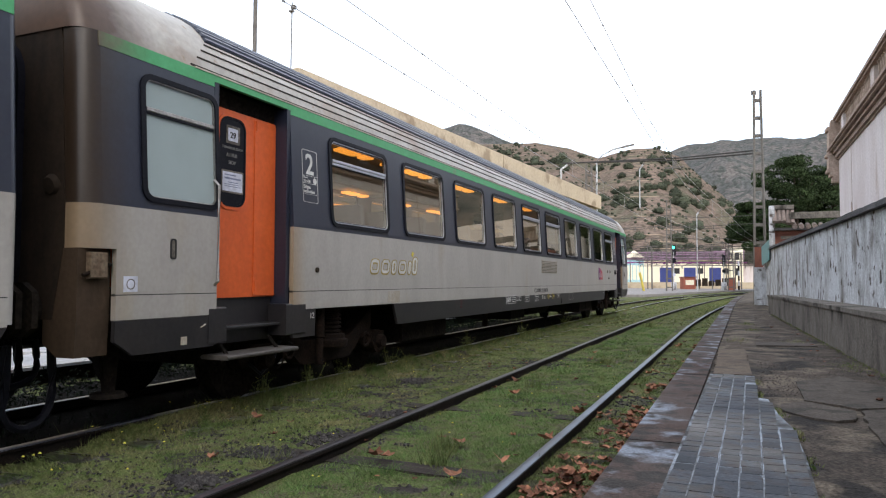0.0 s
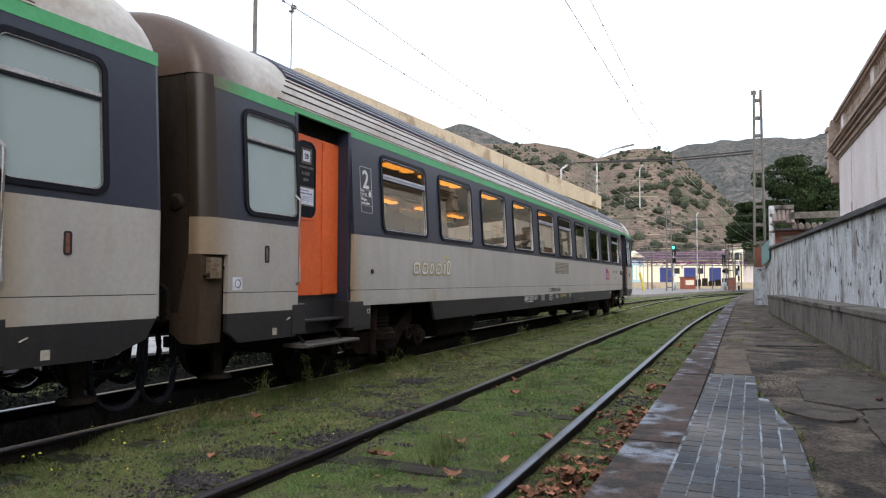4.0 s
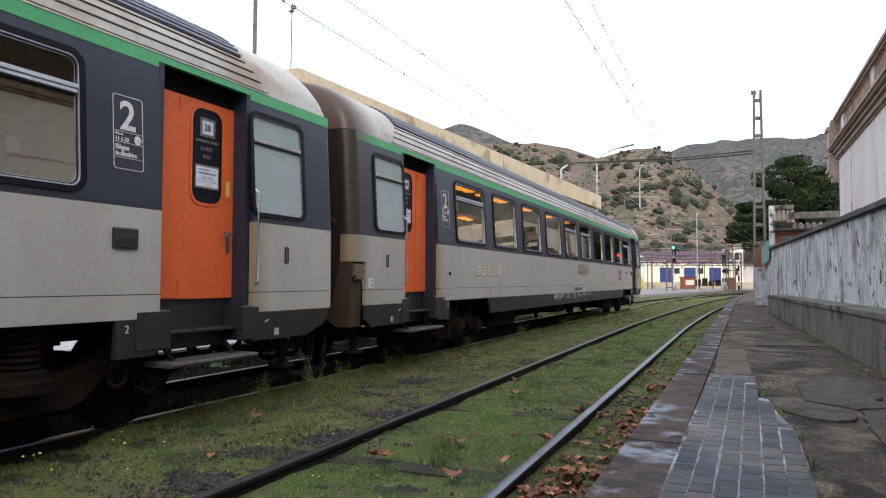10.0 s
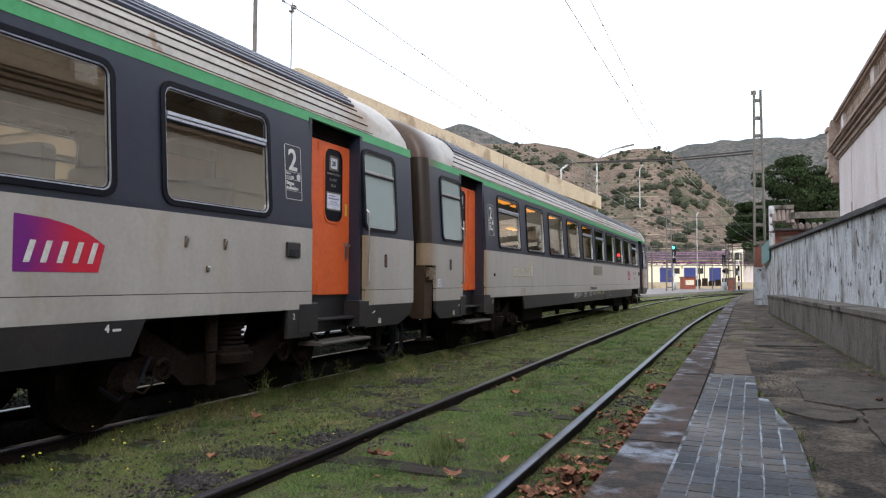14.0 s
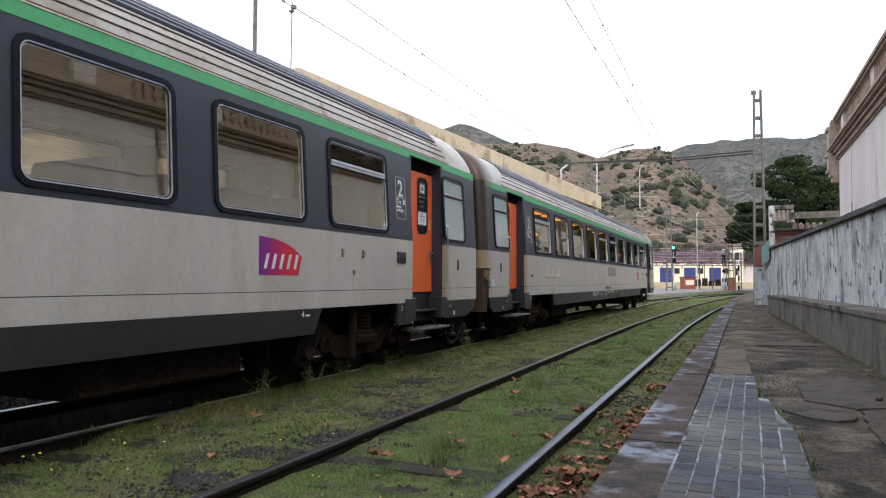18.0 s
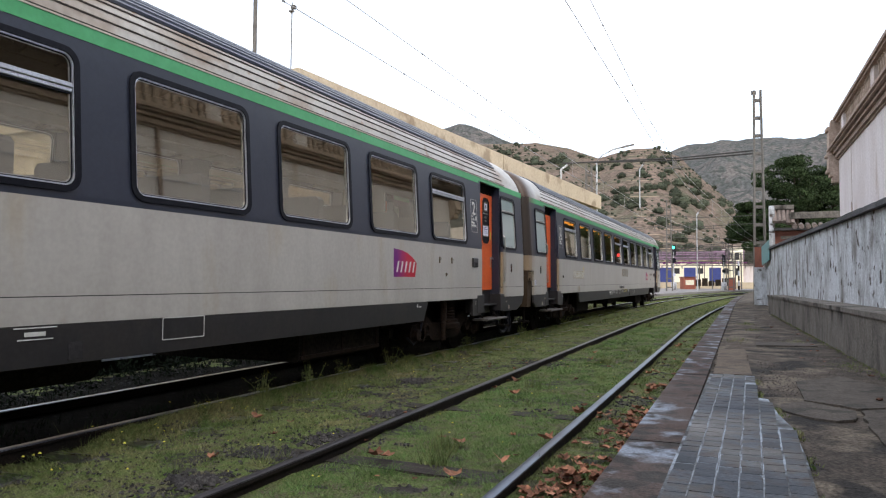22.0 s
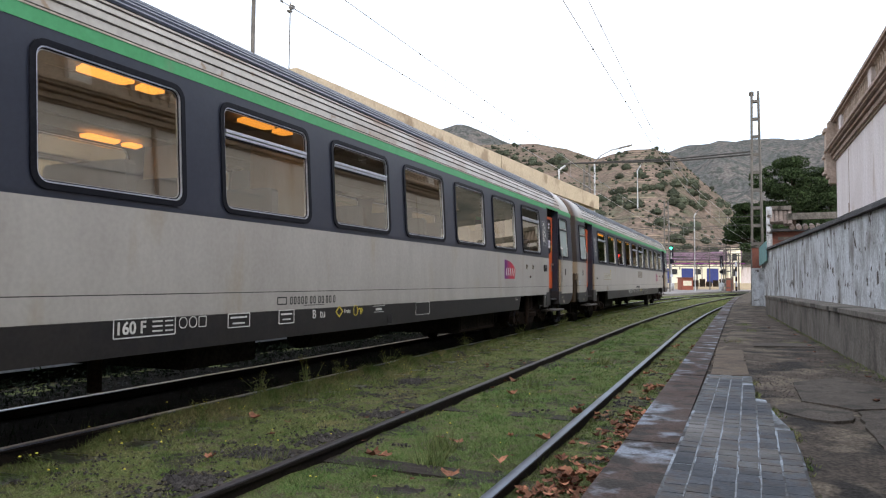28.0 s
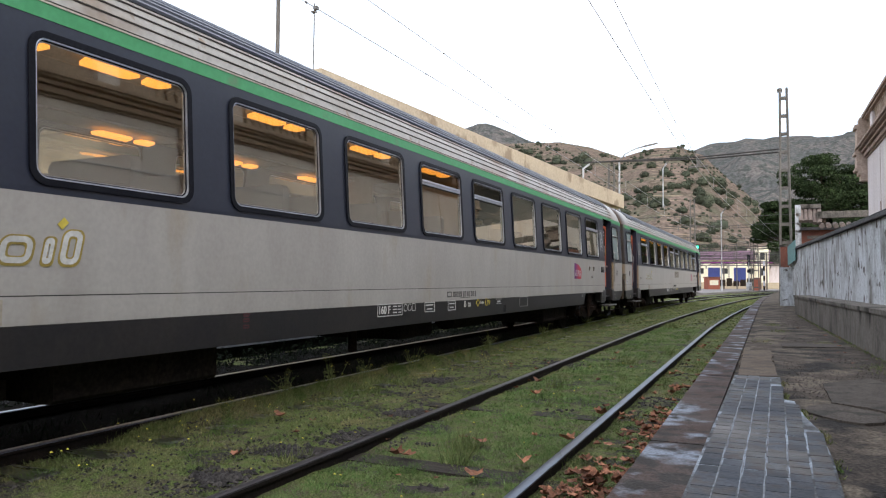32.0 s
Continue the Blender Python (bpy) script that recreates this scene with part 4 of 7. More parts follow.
        # fittings near the far door
        for y, z, h in ((8.35, 1.565, 0.10), (8.85, 1.565, 0.10), (8.62, 1.355, 0.055)):
            lb = put("lamp_bracket", Shape().box(skin(1.5), skin(1.5) + 0.012, y - 0.018, y + 0.010, z, z + h, 0.004), M_RUSTLIGHT, "small rusty lamp bracket")
            put("hook", Shape().tube((skin(1.5) + 0.01, y, z + h * 0.3), (skin(1.5) + 0.035, y - 0.012, z + h * 0.85), 0.012, seg=6), M_CHROME, "", lb)
        vb = put("call_box", Shape().box(skin(1.6), skin(1.6) + 0.03, 9.80, 10.03, 1.525, 1.69, 0.012), M_SKIRT, "small dark louvred box")
        for k in range(2):
            put("slot", Shape().box(skin(1.6) + 0.028, skin(1.6) + 0.034, 9.83 + 0.095 * k, 9.905 + 0.095 * k, 1.54, 1.61), M_GROOVE, "", vb)
        put("lock", Shape().tube((skin(1.4), -9.85, 1.40), (skin(1.4) + 0.02, -9.85, 1.40), 0.03), M_RUST, "small rusty lock")
        put("dirt_patch", Shape().box(skin(1.1), skin(1.1) + 0.003, -8.1, -7.75, 0.975, 1.14), M_STAIN, "square dirty patch")
        # writing on the skirt and bottom strip; the running number is left as bars
        xs = skin(0.88) + 0.004
        xn = skin(1.05)
        for k, y in enumerate((-0.85, -0.62, -0.55, -0.48, -0.41, -0.34, -0.24, -0.17, -0.07, 0.0, 0.09, 0.16, 0.25)):
            put("number_bar", Shape().ring(rounded(y + (0.085 if k == 0 else 0.0225), 1.065, 0.17 if k == 0 else 0.045, 0.085, 0.012, 2), rounded(y + (0.085 if k == 0 else 0.0225), 1.065, 0.146 if k == 0 else 0.021, 0.058, 0.006, 2), xn, xn + 0.003), M_INK, "dark running-number bar", low)
        put("number_rule", Shape().box(xn, xn + 0.003, -0.35, 0.05, 1.003, 1.010), M_INK, "", low)
        put("skirt_text", text_shape("B  tu", 0.14, -0.19, 0.855, xs), M_PRINT, "white type letters", skirt)
        for y, wd, ht in ((-2.95, 0.66, 0.16), (-1.62, 0.33, 0.14), (-0.82, 0.28, 0.15)):
            put("skirt_panel", Shape().ring(rounded(y + wd / 2, 0.895, wd, ht, 0.01, 2), rounded(y + wd / 2, 0.895, wd - 0.02, ht - 0.02, 0.008, 2), xs, xs + 0.002), M_PRINT, "white-framed data panel", skirt)
        put("skirt_text", text_shape("160 F", 0.14, -2.93, 0.85, xs, 0.003), M_PRINT, "white speed marking 160 F", skirt)
        for k in range(3):
            z = 0.85 + 0.04 * k
            put("skirt_bar", Shape().box(xs, xs + 0.002, -2.55, -2.44, z, z + 0.014), M_PRINT, "", skirt)
            put("skirt_bar", Shape().box(xs, xs + 0.002, -2.41, -2.32, z, z + 0.012), M_PRINT, "", skirt)
            o = rounded(-2.20 + 0.12 * k, 0.91, 0.10, 0.10, 0.045 if k < 2 else 0.01)
            i2 = rounded(-2.20 + 0.12 * k, 0.91, 0.084, 0.084, 0.038 if k < 2 else 0.008)
            put("axle_mark", Shape().ring(o, i2, xs, xs + 0.002), M_PRINT, "small white ring mark", skirt)
        for y, wd in ((-1.58, 0.24), (-0.78, 0.2)):
            put("skirt_bar", Shape().box(xs, xs + 0.002, y, y + wd, 0.915, 0.932), M_PRINT, "", skirt)
            put("skirt_bar", Shape().box(xs, xs + 0.002, y + 0.03, y + wd - 0.03, 0.86, 0.875), M_PRINT, "", skirt)
        dm = [(0.30, 0.91), (0.39, 0.84), (0.48, 0.91), (0.39, 0.98)]
        di = [(0.325, 0.91), (0.39, 0.86), (0.455, 0.91), (0.39, 0.96)]
        put("brake_mark", Shape().ring(dm, di, xs, xs + 0.002), M_YELLOW, "yellow diamond brake mark", skirt)
        put("skirt_text", text_shape("Frein", 0.075, 0.50, 0.885, xs), M_PRINT, "small white writing Frein", skirt)
        put("brake_mark", Shape().ring(rounded(0.78, 0.91, 0.10, 0.13, 0.045), rounded(0.78, 0.91, 0.08, 0.11, 0.036), xs, xs + 0.002), M_YELLOW, "yellow oval brake mark", skirt)
        put("skirt_text", text_shape("ep", 0.11, 0.85, 0.885, xs, 0.003), M_YELLOW, "yellow letters ep", skirt)
        for z, a, b in ((0.945, 1.23, 1.56), (0.865, 1.26, 1.53), (0.89, 1.31, 1.47)):
            put("length_mark", Shape().box(xs, xs + 0.002, a, b, z, z + (0.03 if z == 0.89 else 0.008)), M_PRINT, "white length mark", skirt)
        put("skirt_frame", Shape().ring(rounded(2.80, 0.87, 0.50, 0.19, 0.01, 2), rounded(2.80, 0.87, 0.485, 0.175, 0.008, 2), xs, xs + 0.002), M_PRINT, "thin white empty frame", skirt)
        put("jack_notch", Shape().box(skin(0.76) - 0.02, skin(0.76) + 0.004, 1.66, 1.78, 0.70, 0.83), M_GROOVE, "dark jacking notch", skirt)
        for z in (0.82, 0.88, 0.93):
            put("red_mark", Shape().ring(rounded(-5.40, z + 0.016, 0.085, 0.034, 0.008, 2), rounded(-5.40, z + 0.016, 0.060, 0.012, 0.004, 2), xs, xs + 0.002), M_FADED, "small faded red mark", skirt)
        put("skirt_text", text_shape("4", 0.08, 7.52, 0.88, xs, 0.003), M_PRINT, "white digit 4", skirt)
        put("skirt_bar", Shape().box(xs, xs + 0.002, 7.59, 7.67, 0.882, 0.902), M_PRINT, "", skirt)
        # lamps under the luggage racks, lit in the half behind the middle
        for k, w in enumerate(WIN):
            rk = put("luggage_rack", Shape().box(0.78, 1.28, w - 0.95, w + 0.95, 3.02, 3.04).tube((0.78, w - 0.95, 3.025), (0.78, w + 0.95, 3.025), 0.015), M_INNER, "dull metal luggage rack")
            lit = (k < 5) if side > 0 else (k > 4)
            lamps = ((-0.62, 0.17, 0.0), (0.10, 0.26, 0.07), (0.57, 0.13, 0.07)) if k == 1 else ((0.10, 0.26, 0.07), (0.57, 0.13, 0.07))
            for o, hl, slant in lamps:
                yc, e = w + (o if side > 0 else -o), 0.04
                ol = [(1.03, yc - hl + slant), (1.03, yc + hl - e), (1.06, yc + hl), (1.18, yc + hl), (1.21, yc + hl - e), (1.21, yc - hl)]
                put("rack_lamp", Shape().slab(ol, 2.945, 2.98), M_LAMP if lit else M_INNER, "lit warm tube lamp" if lit else "unlit lamp cover", rk)
            for o in (-0.5, 0.46):
                st = put("seat", Shape().box(0.28, 1.26, w + o - 0.22, w + o + 0.22, 1.62, 1.72, 0.03), M_SEAT, "blue-grey passenger seat")
                put("backrest", Shape().box(0.28, 1.26, w + o - 0.24, w + o - 0.13, 1.70, 2.28, 0.04), M_SEAT, "", st)
    # floor, ceiling, partitions
    part("floor", Shape().box(-1.13, 1.13, -12.9, 12.9, 1.06, 1.20), M_UNDER, root)
    part("ceiling", Shape().box(-1.28, 1.28, -10.28, 10.28, 3.10, 3.13).box(-1.0, 1.0, 10.28, 12.8, 3.10, 3.13).box(-1.0, 1.0, -12.8, -10.28, 3.10, 3.13), M_INNER, root, "beige coach ceiling")
    for y in (-9.9, -0.02, 9.9):
        pn = Shape().box(-1.33, -0.4, y - 0.02, y + 0.02, 1.2, 3.1).box(0.4, 1.33, y - 0.02, y + 0.02, 1.2, 3.1).box(-0.4, 0.4, y - 0.02, y + 0.02, 2.95, 3.1)
        part("partition", pn, M_INNER, root, "beige interior partition")
    # roof: light flanks with dark grooves, slate top with ribs, rounded-down ends
    ends = []
    for d in (0.0, 0.03, 0.09, 0.18, 0.32, 0.52, 0.8):
        q = max(0.0, 1 - d / 0.62)
        ends.append((12.955 - d, 0.33 + 0.67 * math.sqrt(1 - q ** 2.3), math.sqrt(min(1.0, 1 - max(0.0, 1 - d / 0.2) ** 2))))
    ends_far = ends
    near = [(d, max(0.0, 1 - d / 0.32)) for d in (0.0, 0.03, 0.09, 0.18, 0.28, 0.40, 0.8)]
    ends = [(-12.955 + d, 0.84 + 0.16 * math.sqrt(1 - q ** 2.2), 0.90 + 0.10 * math.sqrt(1 - max(0.0, 1 - d / 0.2) ** 2)) for d, q in near] + [(-11.9, 1.0, 1.0), (11.9, 1.0, 1.0)] + [(y, k, 0.945 + 0.055 * w) for y, k, w in ends_far[::-1]]
    rows = []
    for y, k, w in ends:
        h = roof_profile(k, w)
        rows.append([(x, y, z) for x, z in h] + [(-x, y, z) for x, z in reversed(h[:-1])])
    n = len(rows[0])
    def roof_piece(i0, i1, caps=()):
        sh = Shape().add([p for r in rows[i0:i1 + 1] for p in r], [(i * n + j, (i + 1) * n + j, (i + 1) * n + j + 1, i * n + j + 1) for i in range(i1 - i0) for j in range(n - 1)])
        for c in caps:
            sh.f.append(tuple(range(c * n, c * n + n)))
        return sh
    roof = part("roof", roof_piece(7, 8), M_ROOF, root, "dirty light grey roof", 30)
    part("roof_end", roof_piece(0, 7, (0,)), M_ROOF, roof, "rounded roof end washed with rust", 50)
    part("roof_end", roof_piece(8, 15, (7,)), M_ROOF, roof, "rounded pale roof end", 50)
    h = roof_profile()

    def on_roof(z):
        for (x0, z0), (x1, z1) in zip(h, h[1:]):
            if z0 <= z <= z1:
                return x0 + (x1 - x0) * (z - z0) / (z1 - z0)
        return 0.0
    for sx in (1, -1):
        for z, y_end in ((3.222, 11.80), (3.315, 11.70), (3.405, 11.62), (3.485, 11.54)):
            x = on_roof(z)
            part("roof_groove", Shape().box(sx * x - 0.009, sx * x + 0.009, -y_end, y_end, z - 0.0065, z + 0.0065), M_LINE, roof, "thin dark roof groove")
        zt = [3.525, 3.60, 3.69, 3.775, 3.85, 3.91]
        up = [(on_roof(z) + 0.004, z + 0.003) for z in zt]
        dn = [(x - 0.03, z - 0.02) for x, z in reversed(up)]
        lay = [(sx * x, z) for x, z in up + dn]
        part("roof_liner", Shape().prism(lay if sx > 0 else lay[::-1], -11.5, 11.5), M_GROOVE, roof, "dark gaps between the roof ribs")
        for z0, z1 in ((3.532, 3.572), (3.590, 3.625), (3.642, 3.675), (3.692, 3.722), (3.738, 3.766), (3.780, 3.805), (3.820, 3.845), (3.86, 3.88)):
            xa, xb = on_roof(z0) + 0.010, on_roof(z1) + 0.010
            nz, nx_ = (xa - xb), (z1 - z0)
            nl = math.hypot(nz, nx_)
            nx_, nz = nx_ / nl * 0.020, nz / nl * 0.020
            prof = [(xa - 0.03, z0 - 0.01), (xa, z0), (xa * 0.75 + xb * 0.25 + nx_, z0 * 0.75 + z1 * 0.25 + nz), (xa * 0.25 + xb * 0.75 + nx_, z0 * 0.25 + z1 * 0.75 + nz), (xb, z1), (xb - 0.03, z1 - 0.01)]
            if sx < 0:
                prof = [(-x, z) for x, z in reversed(prof)]
            part("roof_rib", Shape().prism(prof, -11.5, 11.5), M_ROOFTOP, roof, "slate grey roof rib")
    for y in (-10.9, -9.4, -2.0, 3.5, 9.8, 10.9):
        part("roof_vent", Shape().box(-0.16, 0.16, y - 0.3, y + 0.3, 3.96, 4.05, 0.03), M_ROOFTOP, roof, "flat roof ventilator")
    # end walls, gangways, buffers and hoses
    for e in (-1, 1):
        pr = [(1.10, 0.98), (1.20, 1.5), (1.20, 1.9), (1.15, 3.08), (1.12, 3.22), (1.05, 3.30), (0.5, 3.40), (0, 3.42)]
        pr = [(-x, z) for x, z in pr[:-1]] [::1] + [(x, z) for x, z in reversed(pr)]
        ew = part("end_wall", Shape().prism(pr[::-1], *sorted((e * 12.86, e * 12.945))), M_SOOTSHADE, root, "sooty rust-brown end wall, darkened for the shade between coaches")
        for sx in (-1, 1):
            bf = Shape().tube((sx * 0.875, e * 12.9, 1.06), (sx * 0.875, e * 13.12, 1.06), 0.13, seg=14)
            bf.prism([(sx * 0.875 + a2, 1.06 + b2) for a2, b2 in ((-0.31, -0.13), (-0.2, -0.2), (0.2, -0.2), (0.31, -0.13), (0.31, 0.13), (0.2, 0.2), (-0.2, 0.2), (-0.31, 0.13))], *sorted((e * 13.12, e * 13.17)))
            part("buffer", bf, M_UNDER, ew, "sooty buffer", 40)
            for hx, hz, hr in ((0.45, 0.34, 0.036), (0.66, 0.46, 0.028), (0.25, 0.52, 0.030), (0.84, 0.16, 0.034)):
                hp = [(sx * hx, e * (12.74 + 0.48 * (k / 12) - 0.10 * math.sin(k * math.pi / 6)), 0.80 + (hz - 0.80) * math.sin(k * math.pi / 12) ** 0.75) for k in range(13)]
                hp = [(x + sx * 0.12 * k / 12, y, z) for k, (x, y, z) in enumerate(hp)]
                part("hose", Shape().pipe(hp, hr), M_RUBBER, ew, "black hanging hose")
            for z in (2.0,):
                part("cable_socket", Shape().tube((sx * 1.08, e * 12.945, z), (sx * 1.08, e * 12.985, z - 0.01), 0.085, 0.06, seg=14), M_SOOTSHADE, ew, smooth=40)
        for k in range(3):
            y = e * (12.98 + 0.075 * k)
            s2 = Shape().ring(rounded(0, 2.12, 1.5, 2.2, 0.35), rounded(0, 2.15, 1.1, 1.9, 0.25), -0.03, 0.03)
            part("gangway_tube", Shape().add([(p[1], y + p[0], p[2]) for p in s2.v], s2.f), M_RUBBER, ew, "black rubber gangway tube", 40)
        part("coupler", Shape().box(-0.08, 0.08, *sorted((e * 12.6, e * 13.2)), 0.95, 1.1).tube((0, e * 13.1, 0.7), (0, e * 13.1, 1.0), 0.05), M_UNDER, ew)
        for sx in (-1, 1):
            x0 = sx * 1.10
            gd = Shape().add([(x0 + a, e * y, z) for a in (-0.02, 0.02) for y, z in ((12.30, 0.85), (12.52, 0.85), (12.48, 0.55), (12.46, 0.36), (12.36, 0.36), (12.34, 0.55))],
                             [(0, 1, 2, 3, 4, 5), (11, 10, 9, 8, 7, 6)] + [(i, 6 + i, 6 + (i + 1) % 6, (i + 1) % 6) for i in range(6)])
            gd.tube((x0, e * 12.41, 0.33), (x0, e * 12.41, 0.365), 0.15, 0.13, 14)
            part("rail_guard", gd, M_UNDER, ew, "tapered brown rail guard")
    # running gear and equipment under the floor
    ub = part("underframe", Shape().box(-1.15, 1.15, -12.6, 12.6, 0.92, 1.06).box(-0.18, 0.18, -12.6, 12.6, 0.72, 0.92), M_UNDER, root, "sooty underframe")
    for y0, y1, z0 in ((-7.2, -5.53, 0.36), (-1.9, -0.9, 0.45), (4.86, 6.78, 0.34)):
        part("equipment_case", Shape().box(-1.05, 1.18, y0, y1, z0, 0.92, 0.03), M_UNDER, ub, "dark equipment case")
    for y in (4.95, 5.8, 6.7):
        part("case_strap", Shape().box(1.18, 1.19, y - 0.02, y + 0.02, 0.36, 0.92), M_BOGIE, ub, "dusty steel strap")
    part("case_rail", Shape().box(1.18, 1.20, 4.88, 6.76, 0.37, 0.41), M_BOGIE, ub, "dusty lower rail")
    part("drain_valve", Shape().tube((0.83, -2.6, 0.33), (0.83, -2.6, 0.95), 0.06, seg=10), M_BOGIE, ub, "dusty upright drain pipe", 40)
    part("air_tank", Shape().tube((0.7, 0.6, 0.62), (0.7, 2.4, 0.62), 0.2, seg=16), M_UNDER, ub, smooth=40)
    for cy in (-9.2, 9.2):
        bogie(root, cy)
        for o in (-1.28, 1.28):
            wheelset(root, cy + o)
    return root


def bend(y):
    """How far the train's track swings to the right by the place y along it."""
    return -0.0045 * min(max(0.0, y - 6.0), 34.0) + 0.5 * 0.0048 * max(0.0, y - 40.0) ** 2


TRACK_X = -5.934
coach_far = coach()
coach_near = copy_thing(coach_far, pose(TRACK_X, -9.7, 0))
for ob in list(coach_near.children):
    if ob.name.startswith("grille"):
        for o in (*ob.children_recursive, ob):
            bpy.data.objects.remove(o)
# the far coach bears another order number on its doors
for ob in coach_far.children:
    if ob.name.startswith("door") and ob.children:
        for o in ob.children:
            if o.name.startswith("card_digits"):
                old = o.data
                y, z, x = min(v.co.y for v in old.vertices), min(v.co.z for v in old.vertices), max(v.co.x for v in old.vertices)
                if x > 0:
                    o.data = text_shape("29", 0.085, y, z, x, 0.002).mesh("card_digits", M_INK)
                    tagged(o, "black digits 29")


# ---- ground and tracks ----
def bend_near(y):
    return -0.0143 * min(max(0.0, y - 4.0), 17.0) + 0.5 * 0.0018 * max(0.0, y - 21.0) ** 2


def axis(near, step, far, count):
    a = np.arange(near[0], near[1] + 1e-6, step)
    lo = near[0] - np.geomspace(step, near[0] - far[0], count)[::-1]
    hi = near[1] + np.geomspace(step, far[1] - near[1], count)
    return np.concatenate([lo, a, hi])


def height(x, y):
    """The lie of the weedy ground; rails stand at 0."""
    if abs(x) > 60 or abs(y) > 120:
        return -0.12
    z = -0.105 + 0.025 * noise.noise((x * 1.1, y * 1.1, 0)) + 0.018 * noise.noise((x * 4.3, y * 4.3, 3))
    if x < -4.4:
        z -= 0.035 * min(1.0, (-4.4 - x) / 0.5)
        z += 0.125 * math.exp(-((x + 5.06) / 0.11) ** 2) * min(1.0, max(0.0, (y - 4.3) / 0.5)) * (0.9 + 0.6 * noise.noise((y * 1.3, 0, 11)))
    return z


gx, gy = axis((-5.4, -0.2), 0.09, (-2600, 2600), 26), axis((1.5, 15.0), 0.09, (-2600, 2600), 34)
gv = [(x, y, height(x, y)) for y in gy for x in gx]
nx = len(gx)
gf = [(j * nx + i, j * nx + i + 1, (j + 1) * nx + i + 1, (j + 1) * nx + i) for j in range(len(gy) - 1) for i in range(nx - 1)]
thing("ground", "weedy green and brown trackside ground", "ground", Shape().add(gv, gf), M_GROUND, kind="structure", smooth=60)

# The bed's colour holds the darkness below the coaches.
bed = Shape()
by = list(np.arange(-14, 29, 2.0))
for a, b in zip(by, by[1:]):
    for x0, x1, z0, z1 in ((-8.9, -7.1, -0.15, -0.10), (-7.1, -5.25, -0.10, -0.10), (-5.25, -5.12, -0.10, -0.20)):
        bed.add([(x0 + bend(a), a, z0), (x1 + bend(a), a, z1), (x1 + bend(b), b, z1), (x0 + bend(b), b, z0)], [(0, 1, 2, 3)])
thing("track_bed", "ballast bed under the train's track, shade put into its colour", "track bed", bed, M_BED, kind="structure")


def rail(name, x, fn, y0, y1, label, head):
    root = thing(name, label, "rail", group="rails")
    prof = [(-0.070, -0.155), (0.070, -0.155), (0.070, -0.145), (0.012, -0.125), (0.010, -0.045), (0.036, -0.034), (0.036, -0.006), (-0.036, -0.006), (-0.036, -0.034), (-0.010, -0.045), (-0.012, -0.125), (-0.070, -0.145)]
    ys = list(np.arange(y0, y1, 2.5)) + [y1]
    s, t = Shape(), Shape()
    n = len(prof)
    s.add([(x + fn(y) + a, y, z) for y in ys for a, z in prof],
          [(k * n + i, k * n + (i + 1) % n, (k + 1) * n + (i + 1) % n, (k + 1) * n + i) for k in range(len(ys) - 1) for i in range(n)])
    hp = [(-0.037, -0.012), (-0.034, -0.003), (-0.024, 0.0), (0.024, 0.0), (0.034, -0.003), (0.037, -0.012)]
    m = len(hp)
    t.add([(x + fn(y) + a, y, z) for y in ys for a, z in hp],
          [(k * m + i + 1, k * m + i, (k + 1) * m + i, (k + 1) * m + i + 1) for k in range(len(ys) - 1) for i in range(m - 1)])
    part("rail_web", s, M_STEEL, root, "rusty brown web and foot", 30)
    part("rail_head", t, head, root, "worn rail head", 40)


rail("rail", -3.035, bend_near, -6, 110, "rusty brown rail of the overgrown near track", M_RAILBROWN)
rail("rail", -1.455, bend_near, -6, 110, "rusty rail of the overgrown near track, bright on top", M_RAILTOP)
for x in (-6.765, -5.235):
    rail("rail", x, bend, -14, 110, "rail of the train's track, bright on top", M_RAILBRIGHT)

sl = Shape().box(-1.3, 1.3, -0.12, 0.12, -0.23, -0.055, 0.015)
sleeper_mesh = sl.mesh("sleeper", M_SLEEPER)
wet_sleeper_mesh = sl.mesh("sleeper", M_WETWOOD)
for k in range(40):
    y = 3.05 + 0.60 * k
    ob = tagged(new("sleeper", sleeper_mesh), "dark weathered wooden sleeper sunk among grass", "sleeper", "near track sleepers")
    ob.matrix_world = pose(-2.245 + bend_near(y), y, -0.052 if k in (2, 3, 7) else -0.075, 0, 0, random.Random(k).uniform(-2, 2))
for k in range(46):
    y = -4 + 0.62 * k
    ob = tagged(new("sleeper", wet_sleeper_mesh), "oily wet wooden sleeper under the train", "sleeper", "main track sleepers")
    ob.matrix_world = pose(-6.0 + bend(y), y, -0.06)


# ---- platform ----
def edge_x(y):
    return -0.785 - 0.0102 * max(0.0, y - 4.0) + 0.0005 * max(0.0, y - 30.0) ** 2


PZ = 0.20
plat = thing("platform", "low platform with worn edge slabs, tiles and patched concrete", "platform", kind="structure")
pb = Shape()
ys = list(np.arange(-8, 96, 2.0))
for a, b in zip(ys, ys[1:]):
    pb.slab([(edge_x(a) + 0.05, a), (3.4, a), (3.4, b), (edge_x(b) + 0.05, b)], -0.3, PZ - 0.035)
part("platform_base", pb, M_DIRT, plat, "worn patchy concrete and packed dirt")
SLABS = []
rs = random.Random(3)
joints = [-3.0, -1.9, -0.8, 0.4, 1.5, 2.6, 3.4, 4.24, 5.04, 6.84, 8.83]
while joints[-1] < 60:
    joints.append(joints[-1] + rs.uniform(0.9, 2.1))
for a, b in zip(joints, joints[1:]):
    SLABS.append((a, b - 0.008))
